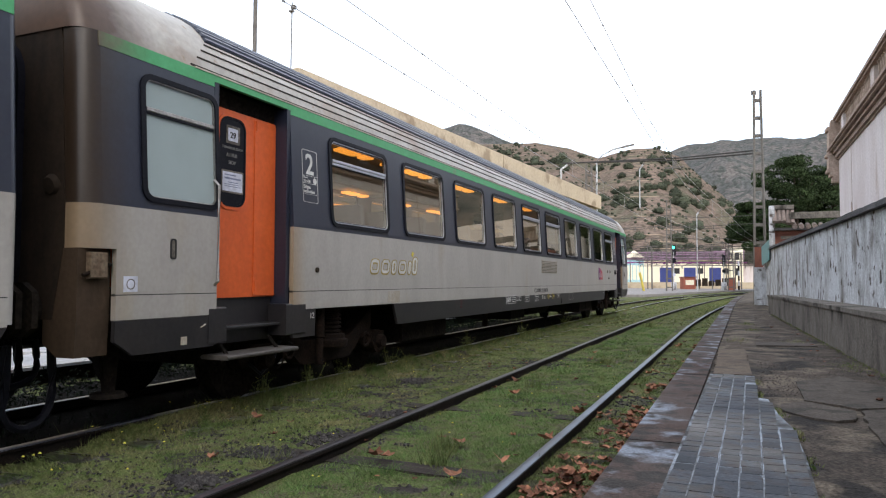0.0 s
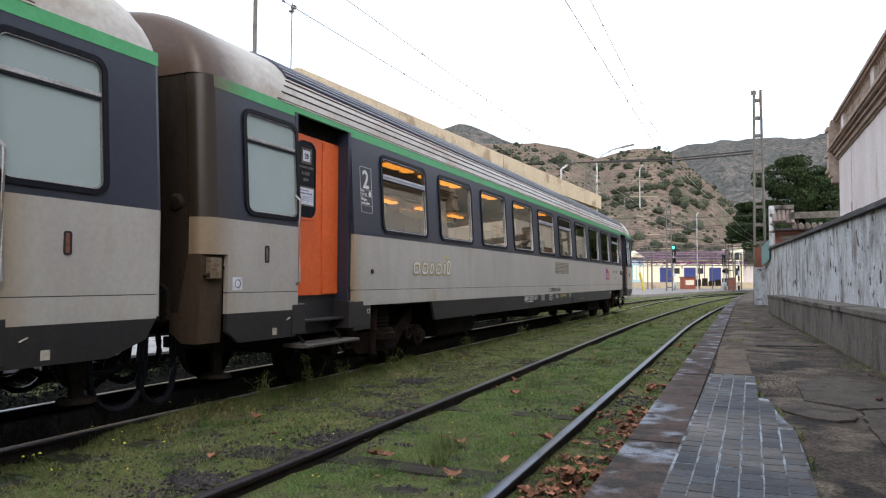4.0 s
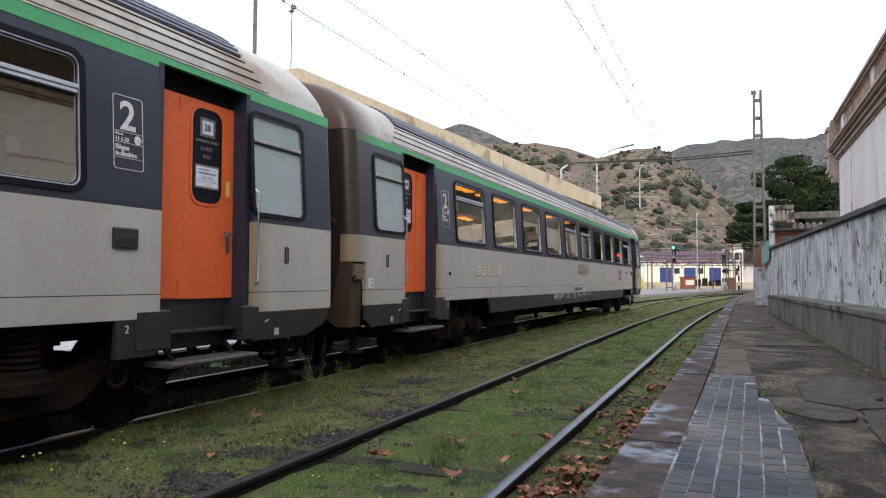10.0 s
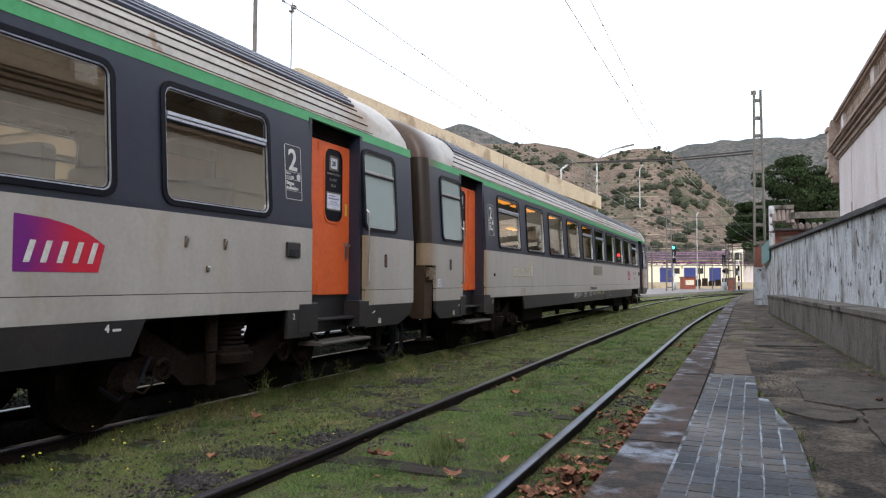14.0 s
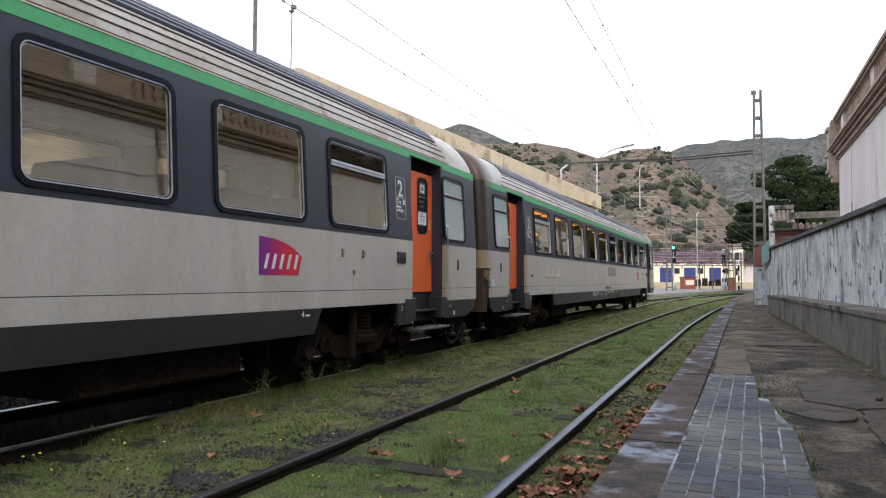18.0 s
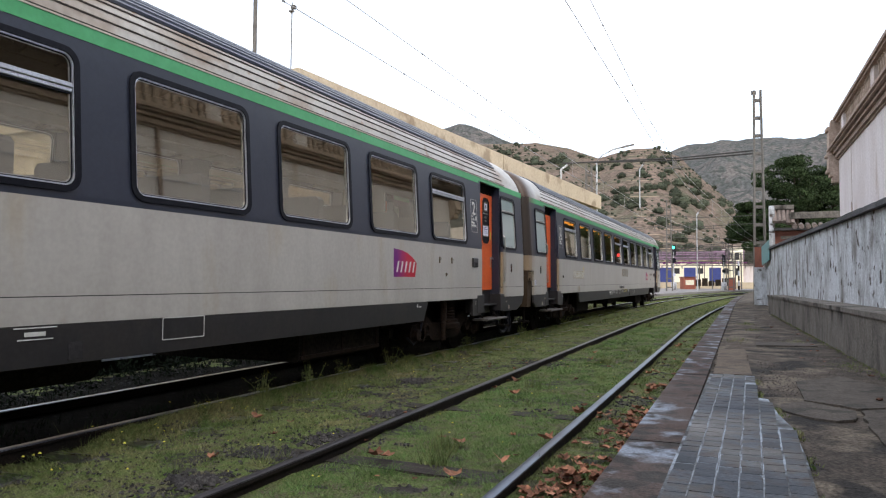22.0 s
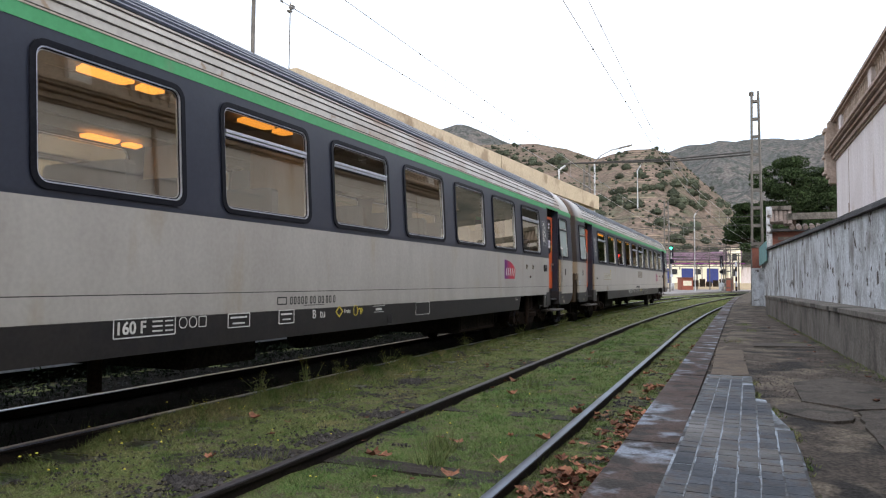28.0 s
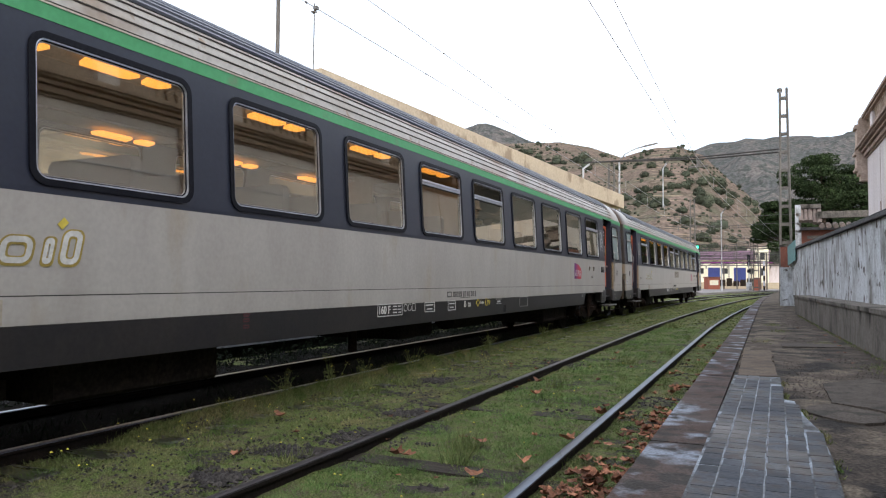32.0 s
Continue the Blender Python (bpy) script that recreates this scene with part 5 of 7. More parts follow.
for a, b in SLABS:
    z = PZ + rs.uniform(-0.006, 0.006)
    s = Shape().slab([(edge_x(a), a), (edge_x(a) + 0.345, a), (edge_x(b) + 0.345, b), (edge_x(b), b)], -0.22, z)
    part("edge_slab", s, M_KERB, plat)


def surface_z(x, y):
    return PZ + 0.010 * noise.noise((x * 1.7, y * 0.9, 5)) + 0.012 * noise.noise((x * 5, y * 4, 1)) - 0.012


gxs, gys = np.arange(-0.42, 3.41, 0.10), np.concatenate([np.arange(1.0, 14, 0.14), np.arange(14, 40, 0.6), np.arange(40, 96, 4.0)])
pv = [(max(x, edge_x(y) + 0.345) if x < 0 else x, y, surface_z(x, y)) for y in gys for x in gxs]
n = len(gxs)
pf = [(j * n + i, j * n + i + 1, (j + 1) * n + i + 1, (j + 1) * n + i) for j in range(len(gys) - 1) for i in range(n - 1)]
part("platform_surface", Shape().add(pv, pf), M_DIRT, plat, "worn patchy concrete with dark stains", 60)
part("mortar_bed", Shape().slab([(-0.435, 1.92), (0.28, 1.92), (0.285, 4.87), (0.255, 5.78), (0.18, 6.3), (0.12, 7.08), (0.03, 7.15), (0.012, 8.77), (-0.455, 8.77)], PZ - 0.02, PZ + 0.0238), M_MORTAR, plat, "dark and pale mortar between the tiles")

# ---- wall along the platform ----
def wall_x(y):
    """The face of the ledge."""
    return 1.895 - 0.0495 * y


def wall_top(y):
    return 2.38 + 0.0125 * (y - 12.0)


def ledge_top(y):
    return 0.900 - 0.0045 * (y - 10.0)


def wall_run(s, x0, x1, z0, z1, y0, y1):
    """A piece of wall that follows the wall's line; x0 and x1 count from the ledge's face, z0 and z1 are heights along it."""
    v = [(wall_x(y) + x, y, z(y)) for y in (y0, y1) for x, z in ((x0, z0), (x1, z0), (x1, z1), (x0, z1))]
    return s.add(v, [(3, 2, 1, 0), (4, 5, 6, 7), (0, 1, 5, 4), (1, 2, 6, 5), (2, 3, 7, 6), (3, 0, 4, 7)])


wall = thing("wall_east", "whitewashed peeling boundary wall on a concrete ledge", "wall", kind="structure")
part("wall_face", wall_run(Shape(), 0.52, 0.82, lambda y: 0.1, wall_top, -6, 36.4), M_PLASTER, wall, "peeling whitewash with dark bare patches")
y = -6.0
rs = random.Random(12)
while y < 27.7:
    b = min(27.8, y + rs.uniform(2.2, 3.4))
    part("ledge_block", wall_run(Shape(), rs.uniform(-0.004, 0.004), 0.52, lambda y: 0.0, lambda y: ledge_top(y) - 0.07, y, b - 0.006), M_PLINTH, wall, "stained concrete ledge block")
    y = b
part("ledge_nose", wall_run(Shape(), -0.025, 0.52, lambda y: ledge_top(y) - 0.07, ledge_top, -6, 27.82), M_PLINTH, wall, "worn concrete ledge top")
y = -5.0
rs = random.Random(9)
while y < 35.6:
    ln = rs.uniform(0.7, 1.0)
    s = Shape()
    for q in (y, y + ln - 0.012):
        z, xa = wall_top(q) + rs.uniform(0, 0.012), wall_x(q) + 0.2
        s.v += [(xa + dx, q, z + dz) for dx, dz in ((0.22, 0), (0.72, 0), (0.72, 0.08), (0.50, 0.21), (0.25, 0.09))]
    s.f = [(0, 1, 2, 3, 4), (9, 8, 7, 6, 5), (0, 5, 6, 1), (1, 6, 7, 2), (2, 7, 8, 3), (3, 8, 9, 4), (4, 9, 5, 0)]
    part("coping_stone", s, M_COPING, wall)
    y += ln

pil = thing("gate_pillar", "whitewashed pillar with brick head and teal sheet at the wall's end", "pillar", kind="structure")
part("pillar_shaft", Shape().box(0.10, 0.80, 36.4, 37.4, 0.1, 1.95), M_PLASTER, pil)
part("brick_head", Shape().box(0.15, 0.50, 36.45, 37.2, 1.95, 2.90), M_BRICK, pil, "bare red brick")
part("head_slab", Shape().box(0.10, 0.80, 36.4, 37.4, 2.90, 2.98), M_PLINTH, pil)
part("teal_sheet", Shape().bar((0.45, 36.30, 2.46), (0.70, 33.2, 2.62), 0.03, 0.85), M_TEAL, pil, "teal corrugated sheet")


# ---- buildings beside the platform ----
house = thing("villa", "large faded pink plastered building with brown cornice", "building")
house.matrix_world = pose(3.0, 29.6, 0, 0, 0, 1.12)
# The stretch behind the camera is unseen, added to block sky light.
part("house_wall", Shape().box(0.0, 9.0, -75.0, 0.0, 0.2, 6.1), M_PINK, house, "faded pink wall with streaks")
for o, z0, z1 in ((0.05, 5.74, 5.80), (0.12, 5.80, 5.93), (0.20, 5.945, 6.03), (0.30, 6.045, 6.10), (0.36, 6.10, 6.17)):
    part("cornice", Shape().box(-o, 9.0, -75.0, o, z0, z1), M_STONE, house, "brown moulded cornice")
part("attic_wall", Shape().box(0.12, 9.0, -75.0, -0.1, 6.17, 7.15), M_ATTIC, house, "stained attic parapet")
part("attic_base", Shape().box(-0.02, 0.2, -75.0, 0.0, 6.17, 6.36), M_ATTIC, house)
part("attic_coping", Shape().box(-0.10, 9.0, -75.0, 0.05, 7.15, 7.22).box(-0.16, 9.0, -75.0, 0.1, 7.22, 7.32), M_STONE, house, "brown weathered coping")
for y in (-1.0, -6.9, -10.8, -14.7, -18.6):
    part("attic_pier", Shape().box(-0.02, 0.2, y - 0.55, y, 6.36, 7.15), M_PINK, house, "pale parapet pier")
for k in range(58):
    y = -0.35 - 0.3 * k
    if all(not (p - 0.65 < y < p + 0.1) for p in (-1.0, -6.9, -10.8, -14.7)):
        b = Shape()
        for z0, z1, r0, r1 in ((6.36, 6.42, 0.085, 0.085), (6.42, 6.62, 0.045, 0.08), (6.62, 6.84, 0.08, 0.042), (6.84, 7.08, 0.042, 0.06), (7.08, 7.15, 0.085, 0.085)):
            b.tube((0.07, y, z0), (0.07, y, z1), r0, r1, 8)
        part("baluster", b, M_ATTIC, house, smooth=40)
for z0, z1, o in ((4.95, 5.15, -0.12), (5.15, 5.30, -0.04), (5.30, 5.42, 0.06), (5.42, 5.9, 0.0), (5.9, 6.02, 0.07), (6.02, 6.85, -0.02), (6.85, 7.0, 0.05), (7.0, 7.25, -0.10)):
    part("corner_turret", Shape().box(-0.33 - o, 0.3, 0.02, 0.62 + o, z0, z1, 0.02), M_ATTIC, house, "weathered carved corner bracket")
part("wall_cable", Shape().tube((-0.03, -75.0, 4.50), (-0.03, -13.0, 4.55), 0.012), M_PAPER, house, "pale cable along the wall")
part("drainpipe", Shape().tube((-0.07, -17.0, 0.2), (-0.07, -17.0, 5.74), 0.05), M_STONE, house, "brown drainpipe")
part("bare_patch", Shape().box(-0.008, 0.0, -3.0, -2.75, 3.3, 3.9), M_STONE, house, "bare patch in the plaster")
part("stain_run", Shape().box(-0.006, 0.0, -3.0, -2.93, 3.9, 5.7), M_ATTIC, house, "long brown run below the cornice")

lean = thing("outbuilding", "low brick outbuilding with clay tiles and rubble on the roof", "shed")
part("shed_wall", Shape().box(0.95, 4.2, 37.6, 41.0, 0.1, 3.7), M_BRICK, lean, "brick wall")
part("shed_corner", Shape().box(0.80, 1.05, 37.4, 37.8, 0.1, 4.9), M_PLASTER, lean, "whitewashed corner")
part("shed_beam", Shape().box(1.7, 4.4, 37.3, 37.6, 4.25, 4.55), M_PLINTH, lean, "concrete roof beam")
part("shed_slab", Shape().box(1.0, 4.4, 37.2, 41.0, 3.7, 3.82), M_COPING, lean)

# ---- long building behind the train ----
shed = thing("station_building", "long cream station building with flat parapet", "building")


def shed_x(y):
    return -13.05 + 0.0575 * (y - 18.4)


sb = Shape().slab([(shed_x(18.4), 18.4), (shed_x(55), 55), (shed_x(55) - 14, 55), (shed_x(18.4) - 14, 18.4)], -0.2, 6.85)
part("facade", sb, M_CREAM, shed, "cream plaster facade")
pp = Shape()
for a, b, o in ((18.2, 35.0, 0.0), (35.05, 55.2, 0.02)):
    pp.slab([(shed_x(a) + 0.35 + o, a), (shed_x(b) + 0.35 + o, b), (shed_x(b) - 14.3, b), (shed_x(a) - 14.3, a)], 6.85, 7.85)
part("parapet", pp, M_CREAM, shed, "stained cream parapet")
far_platform = thing("far_platform", "pale wet concrete platform beyond the train", "platform", kind="structure")
part("paving", Shape().slab([(-8.8, -10), (-8.8, 30), (-8.6, 38), (-10.6, 38), (-12.6, 18), (-12.6, -10)], 0.08, 0.12), M_WET, far_platform, "pale wet concrete paving")
# The edge wall shares the bed's painted shade.
part("edge_wall", Shape().slab([(-8.9, -10), (-8.9, 30), (-8.7, 37.9), (-10.6, 37.9), (-12.5, 18), (-12.5, -10)], -0.3, 0.08), M_BED, far_platform, "edge wall coloured black for the shade beside the track")


# ---- hills ----
def ridge(name, label, knots, r0, r1, az0, az1, material, step, rough, terraces=0.0, rows=80):
    """A hillside from the distance r0 up to its crest at r1, and a little down behind; knots: bearing in degrees, slope of sight."""
    az = np.arange(az0, az1 + 1e-6, step)
    ka, kt = [k[0] for k in knots], [k[1] for k in knots]
    v = []
    for j in range(rows + 6):
        u = j / (rows - 1)
        r = r0 + (r1 - r0) * u
        for a in az:
            top = np.interp(a, ka, kt) * r1
            if u <= 1:
                z = top * (u ** 0.85)
                z += rough * (noise.fractal((a * 0.35, u * 6, 2.0), 1.0, 2.0, 6)) * min(1.0, 5 * u) * (1.0 - 0.75 * u)
                if terraces:
                    t = terraces * min(1.0, max(0.0, (a + 12) / 6))
                    q = z / 2.1 + 0.9 * noise.noise((a * 0.22, u * 2.0, 7.0))
                    z += 2.1 * t * ((math.floor(q) + min(1.0, (q % 1) * 2.0)) - q)
            else:
                z = top * (1 - 0.5 * (u - 1))
            v.append((math.sin(radians(a)) * r, math.cos(radians(a)) * r, z - 0.3 + (EYE[2] if u > 0.5 else 0)))
    n = len(az)
    f = [(j * n + i, j * n + i + 1, (j + 1) * n + i + 1, (j + 1) * n + i) for j in range(rows + 5) for i in range(n - 1)]
    return thing(name, label, "hill", Shape().add(v, [q[::-1] for q in f][::1]), material, kind="structure", smooth=80), v


K_NEAR = [(-75, 0.15), (-45, 0.16), (-27.2, 0.177), (-21.3, 0.193), (-15.8, 0.194), (-13.2, 0.185), (-11, 0.170), (-8.8, 0.180), (-6.7, 0.181), (-5, 0.167), (-3.4, 0.137), (-1.5, 0.106), (-0.3, 0.072), (1.2, 0.035), (4, 0.02)]
K_RIDGE = [(-75, 0.12), (-40, 0.17), (-27.2, 0.197), (-24, 0.212), (-22, 0.223), (-20.4, 0.215), (-18.1, 0.197), (-15.4, 0.18), (-10, 0.15)]
K_FAR = [(-14, 0.14), (-7.1, 0.171), (-5, 0.177), (-1.8, 0.187), (0.5, 0.185), (2.8, 0.181), (5.7, 0.187), (8.7, 0.197), (20, 0.20), (40, 0.16), (70, 0.12)]
_, HILL_V = ridge("backdrop_hill", "dry brown terraced hillside with scattered shrubs", K_NEAR, 165, 330, -75, 4, M_HILL, 0.25, 1.1, 0.52, 220)
ridge("backdrop_ridge", "dark stony ridge behind the hillside", K_RIDGE, 420, 620, -75, -10, M_HILLFAR, 0.6, 9.0)
ridge("backdrop_far_hill", "grey-green scrubby far hill", K_FAR, 380, 760, -14, 70, M_HILLFAR, 0.6, 22.0)


nb = thing("neighbour_house", "long plain beige building further along", "building")
part("house_wall", Shape().box(10.0, 18.0, 64.0, 105.0, 0.0, 8.8), M_PINK, nb)
for k in range(9):
    part("window", Shape().box(9.97, 10.05, 66.0 + 4.2 * k, 67.2 + 4.2 * k, 4.6, 6.4), M_DARK, nb)

# ---- masts, lamps, wires ----
def lattice_mast(x, y, z0, z1, w0, w1, step, label):
    root = thing("lattice_mast", label, "mast", group="catenary masts")
    root.matrix_world = pose(x, y, 0)

    def w(z):
        return w0 + (w1 - w0) * (z - z0) / (z1 - z0)
    for sx in (-1, 1):
        for sy in (-1, 1):
            part("leg", Shape().bar((sx * w0 / 2, sy * w0 / 3, z0), (sx * w1 / 2, sy * w1 / 3, z1), 0.09, 0.09), M_MAST, root)
    z = z0 + step / 2
    while z < z1:
        for sy in (-1, 1):
            part("batten", Shape().box(-w(z) / 2, w(z) / 2, sy * w(z) / 3 - 0.02, sy * w(z) / 3 + 0.02, z - 0.07, z + 0.07), M_MAST, root)
        z += step
    return root


m1 = lattice_mast(0.42, 41.2, 0.0, 11.45, 0.58, 0.32, 0.95, "tall weathered lattice catenary mast beside the wall")
part("bracket", Shape().box(-0.30, -0.05, -0.05, 0.05, 11.25, 11.45), M_MAST, m1)
lattice_mast(-9.48, 93.5, 0.0, 11.5, 0.7, 0.45, 1.1, "distant lattice catenary mast among the tracks")
lattice_mast(-2.53, 102.1, 0.0, 9.3, 0.7, 0.45, 1.1, "distant lattice catenary mast beside the depot")
lattice_mast(-12.83, 61.6, 0.0, 11.4, 0.6, 0.45, 1.0, "lattice catenary mast beyond the station building")
for x, y, top in ((-5.6, 118, 7.2), (-8.0, 121, 6.6), (-3.4, 112, 7.5), (-14.5, 112, 7.0)):
    pm = thing("line_pole", "thin distant trackside pole with a cross-arm", "pole", group="line poles")
    pm.matrix_world = pose(x, y, 0)
    part("post", Shape().tube((0, 0, 0), (0, 0, top), 0.09, 0.06), M_MAST, pm)
    for z in (top - 0.5, top - 1.7, top - 2.6):
        part("cross_arm", Shape().box(-1.7, 1.7, -0.04, 0.04, z, z + 0.08), M_MAST, pm)


def street_lamp(name, pts, head, label):
    """A thin bent pole with a flat lamp head at its tip."""
    root = thing(name, label, "street lamp", group="street lamps")
    root.matrix_world = pose(*pts[0])
    o = Vector(pts[0])
    loc = [Vector(p) - o for p in pts]
    part("pole", Shape().pipe(loc, 0.075, 8), M_PLASTER, root, smooth=40)
    t = loc[-1]
    d = (loc[-1] - loc[-2]).normalized()
    part("lamp_head", Shape().bar(t - d * head * 0.3, t + d * head, 0.28, 0.14), M_PLINTH, root, "pale flat lamp head")


street_lamp("street_lamp", [(-12.16, 48.96, 7.0), (-12.14, 48.9, 9.1), (-11.6, 49.1, 9.5)], 0.5, "bent white lamp pole on the station building")
street_lamp("street_lamp", [(-12.69, 63.9, 0.0), (-12.59, 63.83, 12.0), (-12.1, 64.0, 12.6), (-11.2, 64.36, 13.1), (-10.3, 64.8, 13.35)], 0.9, "tall street lamp with a long curved arm")
street_lamp("street_lamp", [(-11.36, 81.8, 9.5), (-11.34, 81.73, 13.8), (-10.9, 81.9, 14.5)], 0.6, "bent lamp pole on the slope")
street_lamp("street_lamp", [(-6.26, 95.1, 0.0), (-6.24, 95.0, 9.7), (-5.95, 95.1, 10.1)], 0.5, "bent lamp pole beside the tracks")

wire = thing("cross_span", "double steel cable slung across the tracks from the mast", "cable")
for dz in (0.0, 0.16):
    part("cable", Shape().pipe([(0.30, 41.2, 8.10 + dz), (-3.8, 43.0, 8.28 + dz * 0.8), (-11.2, 45.5, 8.95)], 0.045), M_CABLE, wire)
part("insulator", Shape().tube((-4.0, 43.1, 7.85), (-4.0, 43.1, 8.25), 0.11).box(-4.5, -3.5, 43.0, 43.2, 7.83, 7.93), M_MAST, wire, "hanging insulator clamp")


def overhead(x, z, fn, label, r=0.006, gap=0.95, sway=0.25):
    root = thing("overhead_line", label, "overhead wire", group="overhead lines")
    ys = list(np.arange(-10, 100, 6.0))

    def upper(y):
        return z + gap + sway * math.cos(y * 0.12)
    part("contact_wire", Shape().pipe([(x + fn(y), y, z) for y in ys], r, 5), M_WIRE, root)
    part("carrier_wire", Shape().pipe([(x + fn(y), y, upper(y)) for y in ys], r, 5), M_WIRE, root)
    for y in ys[1:]:
        part("dropper", Shape().tube((x + fn(y), y, z), (x + fn(y), y, upper(y)), 0.004, seg=4), M_WIRE, root)
    for y in np.arange(4.3, 32, 3.8):
        for q in (z, upper(y + 0.8)):
            o = 0.0 if q == z else 0.8
            part("clamp", Shape().box(x + fn(y + o) - 0.012, x + fn(y + o) + 0.012, y + o - 0.02, y + o + 0.02, q - 0.014, q + 0.012, 0.004), M_MAST, root, "small dark wire clamp")


overhead(-2.25, 5.2, bend_near, "thin overhead wires above the near track", 0.0065, 0.65)
overhead(-5.92, 5.17, bend, "thin overhead wires above the train's track", 0.007, 0.62, 0.06)

pl = thing("line_pole", "grey steel pole behind the train", "pole", group="line poles")
pl.matrix_world = pose(-13.97, 17.57, 0)
part("post", Shape().tube((0, 0, 0), (0.08, 0, 13.0), 0.075, 0.06, 12), M_MAST, pl, smooth=40)
an = thing("antenna_mast", "thin aerial on the station building's parapet", "aerial")
an.matrix_world = pose(-13.2, 18.45, 7.9)
part("rod", Shape().tube((0, 0, 0), (0.02, 0, 2.15), 0.018), M_MAST, an)
part("insulator", Shape().box(0.0, 0.16, -0.05, 0.05, 1.93, 2.05, 0.02), M_MAST, an)
part("clamp", Shape().box(-0.07, 0.07, -0.06, 0.06, 1.85, 1.90), M_MAST, an)


# ---- far yard: depot, signals, kiosk ----
DEP = pose(-21.4, 132.33, 0, 0, 0, 23.4)
depot = thing("depot", "pale yellow depot with mauve roof and blue doors", "building", at=DEP)
part("depot_wall", Shape().box(3.6, 21.4, 0.0, 9.0, 0.3, 5.2), M_YWALL, depot)
part("depot_roof", Shape().prism([(-0.4, 5.2), (21.8, 5.2), (21.8, 6.9), (-0.4, 6.6)], -0.6, 9.6), M_PURPLE, depot, "mauve sheet roof edge")
for k in range(12):
    part("roof_seam", Shape().box(0.3 + 1.8 * k, 0.36 + 1.8 * k, -0.66, -0.6, 5.2, 6.7), M_LOGO2, depot)
part("cyan_wing", Shape().box(0.0, 3.58, -0.4, 9.0, 0.3, 5.6), M_CYAN, depot, "pale cyan wing")
part("wing_gable", Shape().prism([(0.0, 5.6), (3.6, 5.6), (1.8, 6.9)], -0.9, 0.0), M_YWALL, depot)
for x in (6.6, 11.0, 15.6):
    part("shed_door", Shape().box(x, x + 2.1, -0.1, 0.06, 1.1, 3.8), M_DOORBLUE, depot, "blue shed door")
for x in (9.2, 13.5, 18.3):
    part("depot_window", Shape().box(x, x + 1.0, -0.08, 0.06, 2.7, 3.7), M_DARK, depot, "dark window")
for k in range(5):
    part("wing_window", Shape().box(0.35 + 0.65 * k, 0.8 + 0.65 * k, -0.5, -0.38, 1.6, 4.2), M_YWALL, depot)
part("loading_dock", Shape().box(-1.0, 24.0, -3.0, 0.0, -0.1, 1.15), M_CREAM, depot, "cream loading dock")
for k in range(10):
    part("roof_truss", Shape().box(0.5 + 2.2 * k, 0.62 + 2.2 * k, -2.6, -0.1, 4.5, 4.62), M_LOGO2, depot, "purple canopy bracket")
    if k % 3 == 0:
        part("canopy_post", Shape().box(0.5 + 2.2 * k, 0.62 + 2.2 * k, -2.7, -2.58, 1.1, 4.62), M_MAST, depot)
part("canopy_rail", Shape().box(0.0, 21.4, -2.75, -2.65, 4.55, 4.72), M_LOGO2, depot)
annex = thing("tower_house", "tall pale house beside the depot", "building", at=pose(-3.4, 139.0, 0, 0, 0, 23.4))
part("tower_wall", Shape().box(0, 2.2, 0, 4, 0, 7.4), M_YWALL, annex)
part("low_wing", Shape().box(2.2, 8.5, 0.4, 5, 0, 4.2), M_PINK, annex, "faded pink low wing")
part("wing_roof", Shape().box(2.2, 8.8, 0.1, 5, 4.2, 4.5), M_CLAY, annex)
for z in (2.4, 5.2):
    part("window", Shape().box(0.7, 1.5, -0.06, 0.05, z, z + 1.3), M_DARK, annex, "dark window")
far_bank = Shape().slab([(-60, 150), (-60, 146), (30, 146), (30, 150)], -0.2, 2.2)
thing("yard_wall", "low cream wall along the far yard", "wall", far_bank, M_CREAM, kind="structure")
yard = Shape().slab([(-30.0, 62), (-9.0, 66), (-3.5, 100), (9.0, 128), (-30, 128)], -0.3, 0.10)
thing("yard_pavement", "pale paved far yard platform", "pavement", yard, M_YARD, kind="structure")


def signal(x, y, z, aspect, label, disc_r=0.38, w=0.30):
    root = thing("railway_signal", label, "railway signal", group="signals", at=pose(x, y, 0))
    part("post", Shape().tube((0, 0, 0), (0, 0, z - 0.4), 0.08), M_PLASTER, root)
    head = part("signal_head", Shape().box(-w, w, -0.05, 0.05, z - 1.35, z + 0.25, 0.1), M_RUBBER, root, "black signal board")
    part("lens", Shape().tube((0, -0.06, z - 0.15), (0, -0.12, z - 0.15), 0.17, seg=16), aspect, head, "glowing lens")
    part("lens", Shape().tube((0, -0.06, z - 0.65), (0, -0.12, z - 0.65), 0.13, seg=16), M_DARK, head)
    disc = Shape().tube((0, -0.05, z - 2.0), (0, -0.1, z - 2.0), disc_r, seg=20)
    part("disc", disc, M_RUBBER, root, "black round repeater disc")
    part("plate", Shape().bar((-0.25, -0.1, z - 4.0), (0.25, -0.1, z - 4.0), 0.02, 0.4), M_PAPER, root, "small white plate")
    part("base", Shape().box(-0.35, 0.35, -0.3, 0.3, 0, 1.2), M_PLASTER, root)


signal(-10.0, 104.5, 6.2, M_GLOWGREEN, "black trackside signal showing green")
signal(-3.55, 107.2, 4.75, M_DARK, "dark trackside signal beside the depot", 0.26, 0.20)
signal(2.0, 71.0, 4.75, M_GLOWRED, "trackside signal showing red beyond the wall")
kiosk = thing("relay_cabin", "small red and cream trackside cabin", "cabin", at=pose(-9.75, 115.8, 0, 0, 0, 23))
part("cabin_body", Shape().box(0.2, 1.95, 0, 2, 0, 1.9), M_REDP, kiosk)
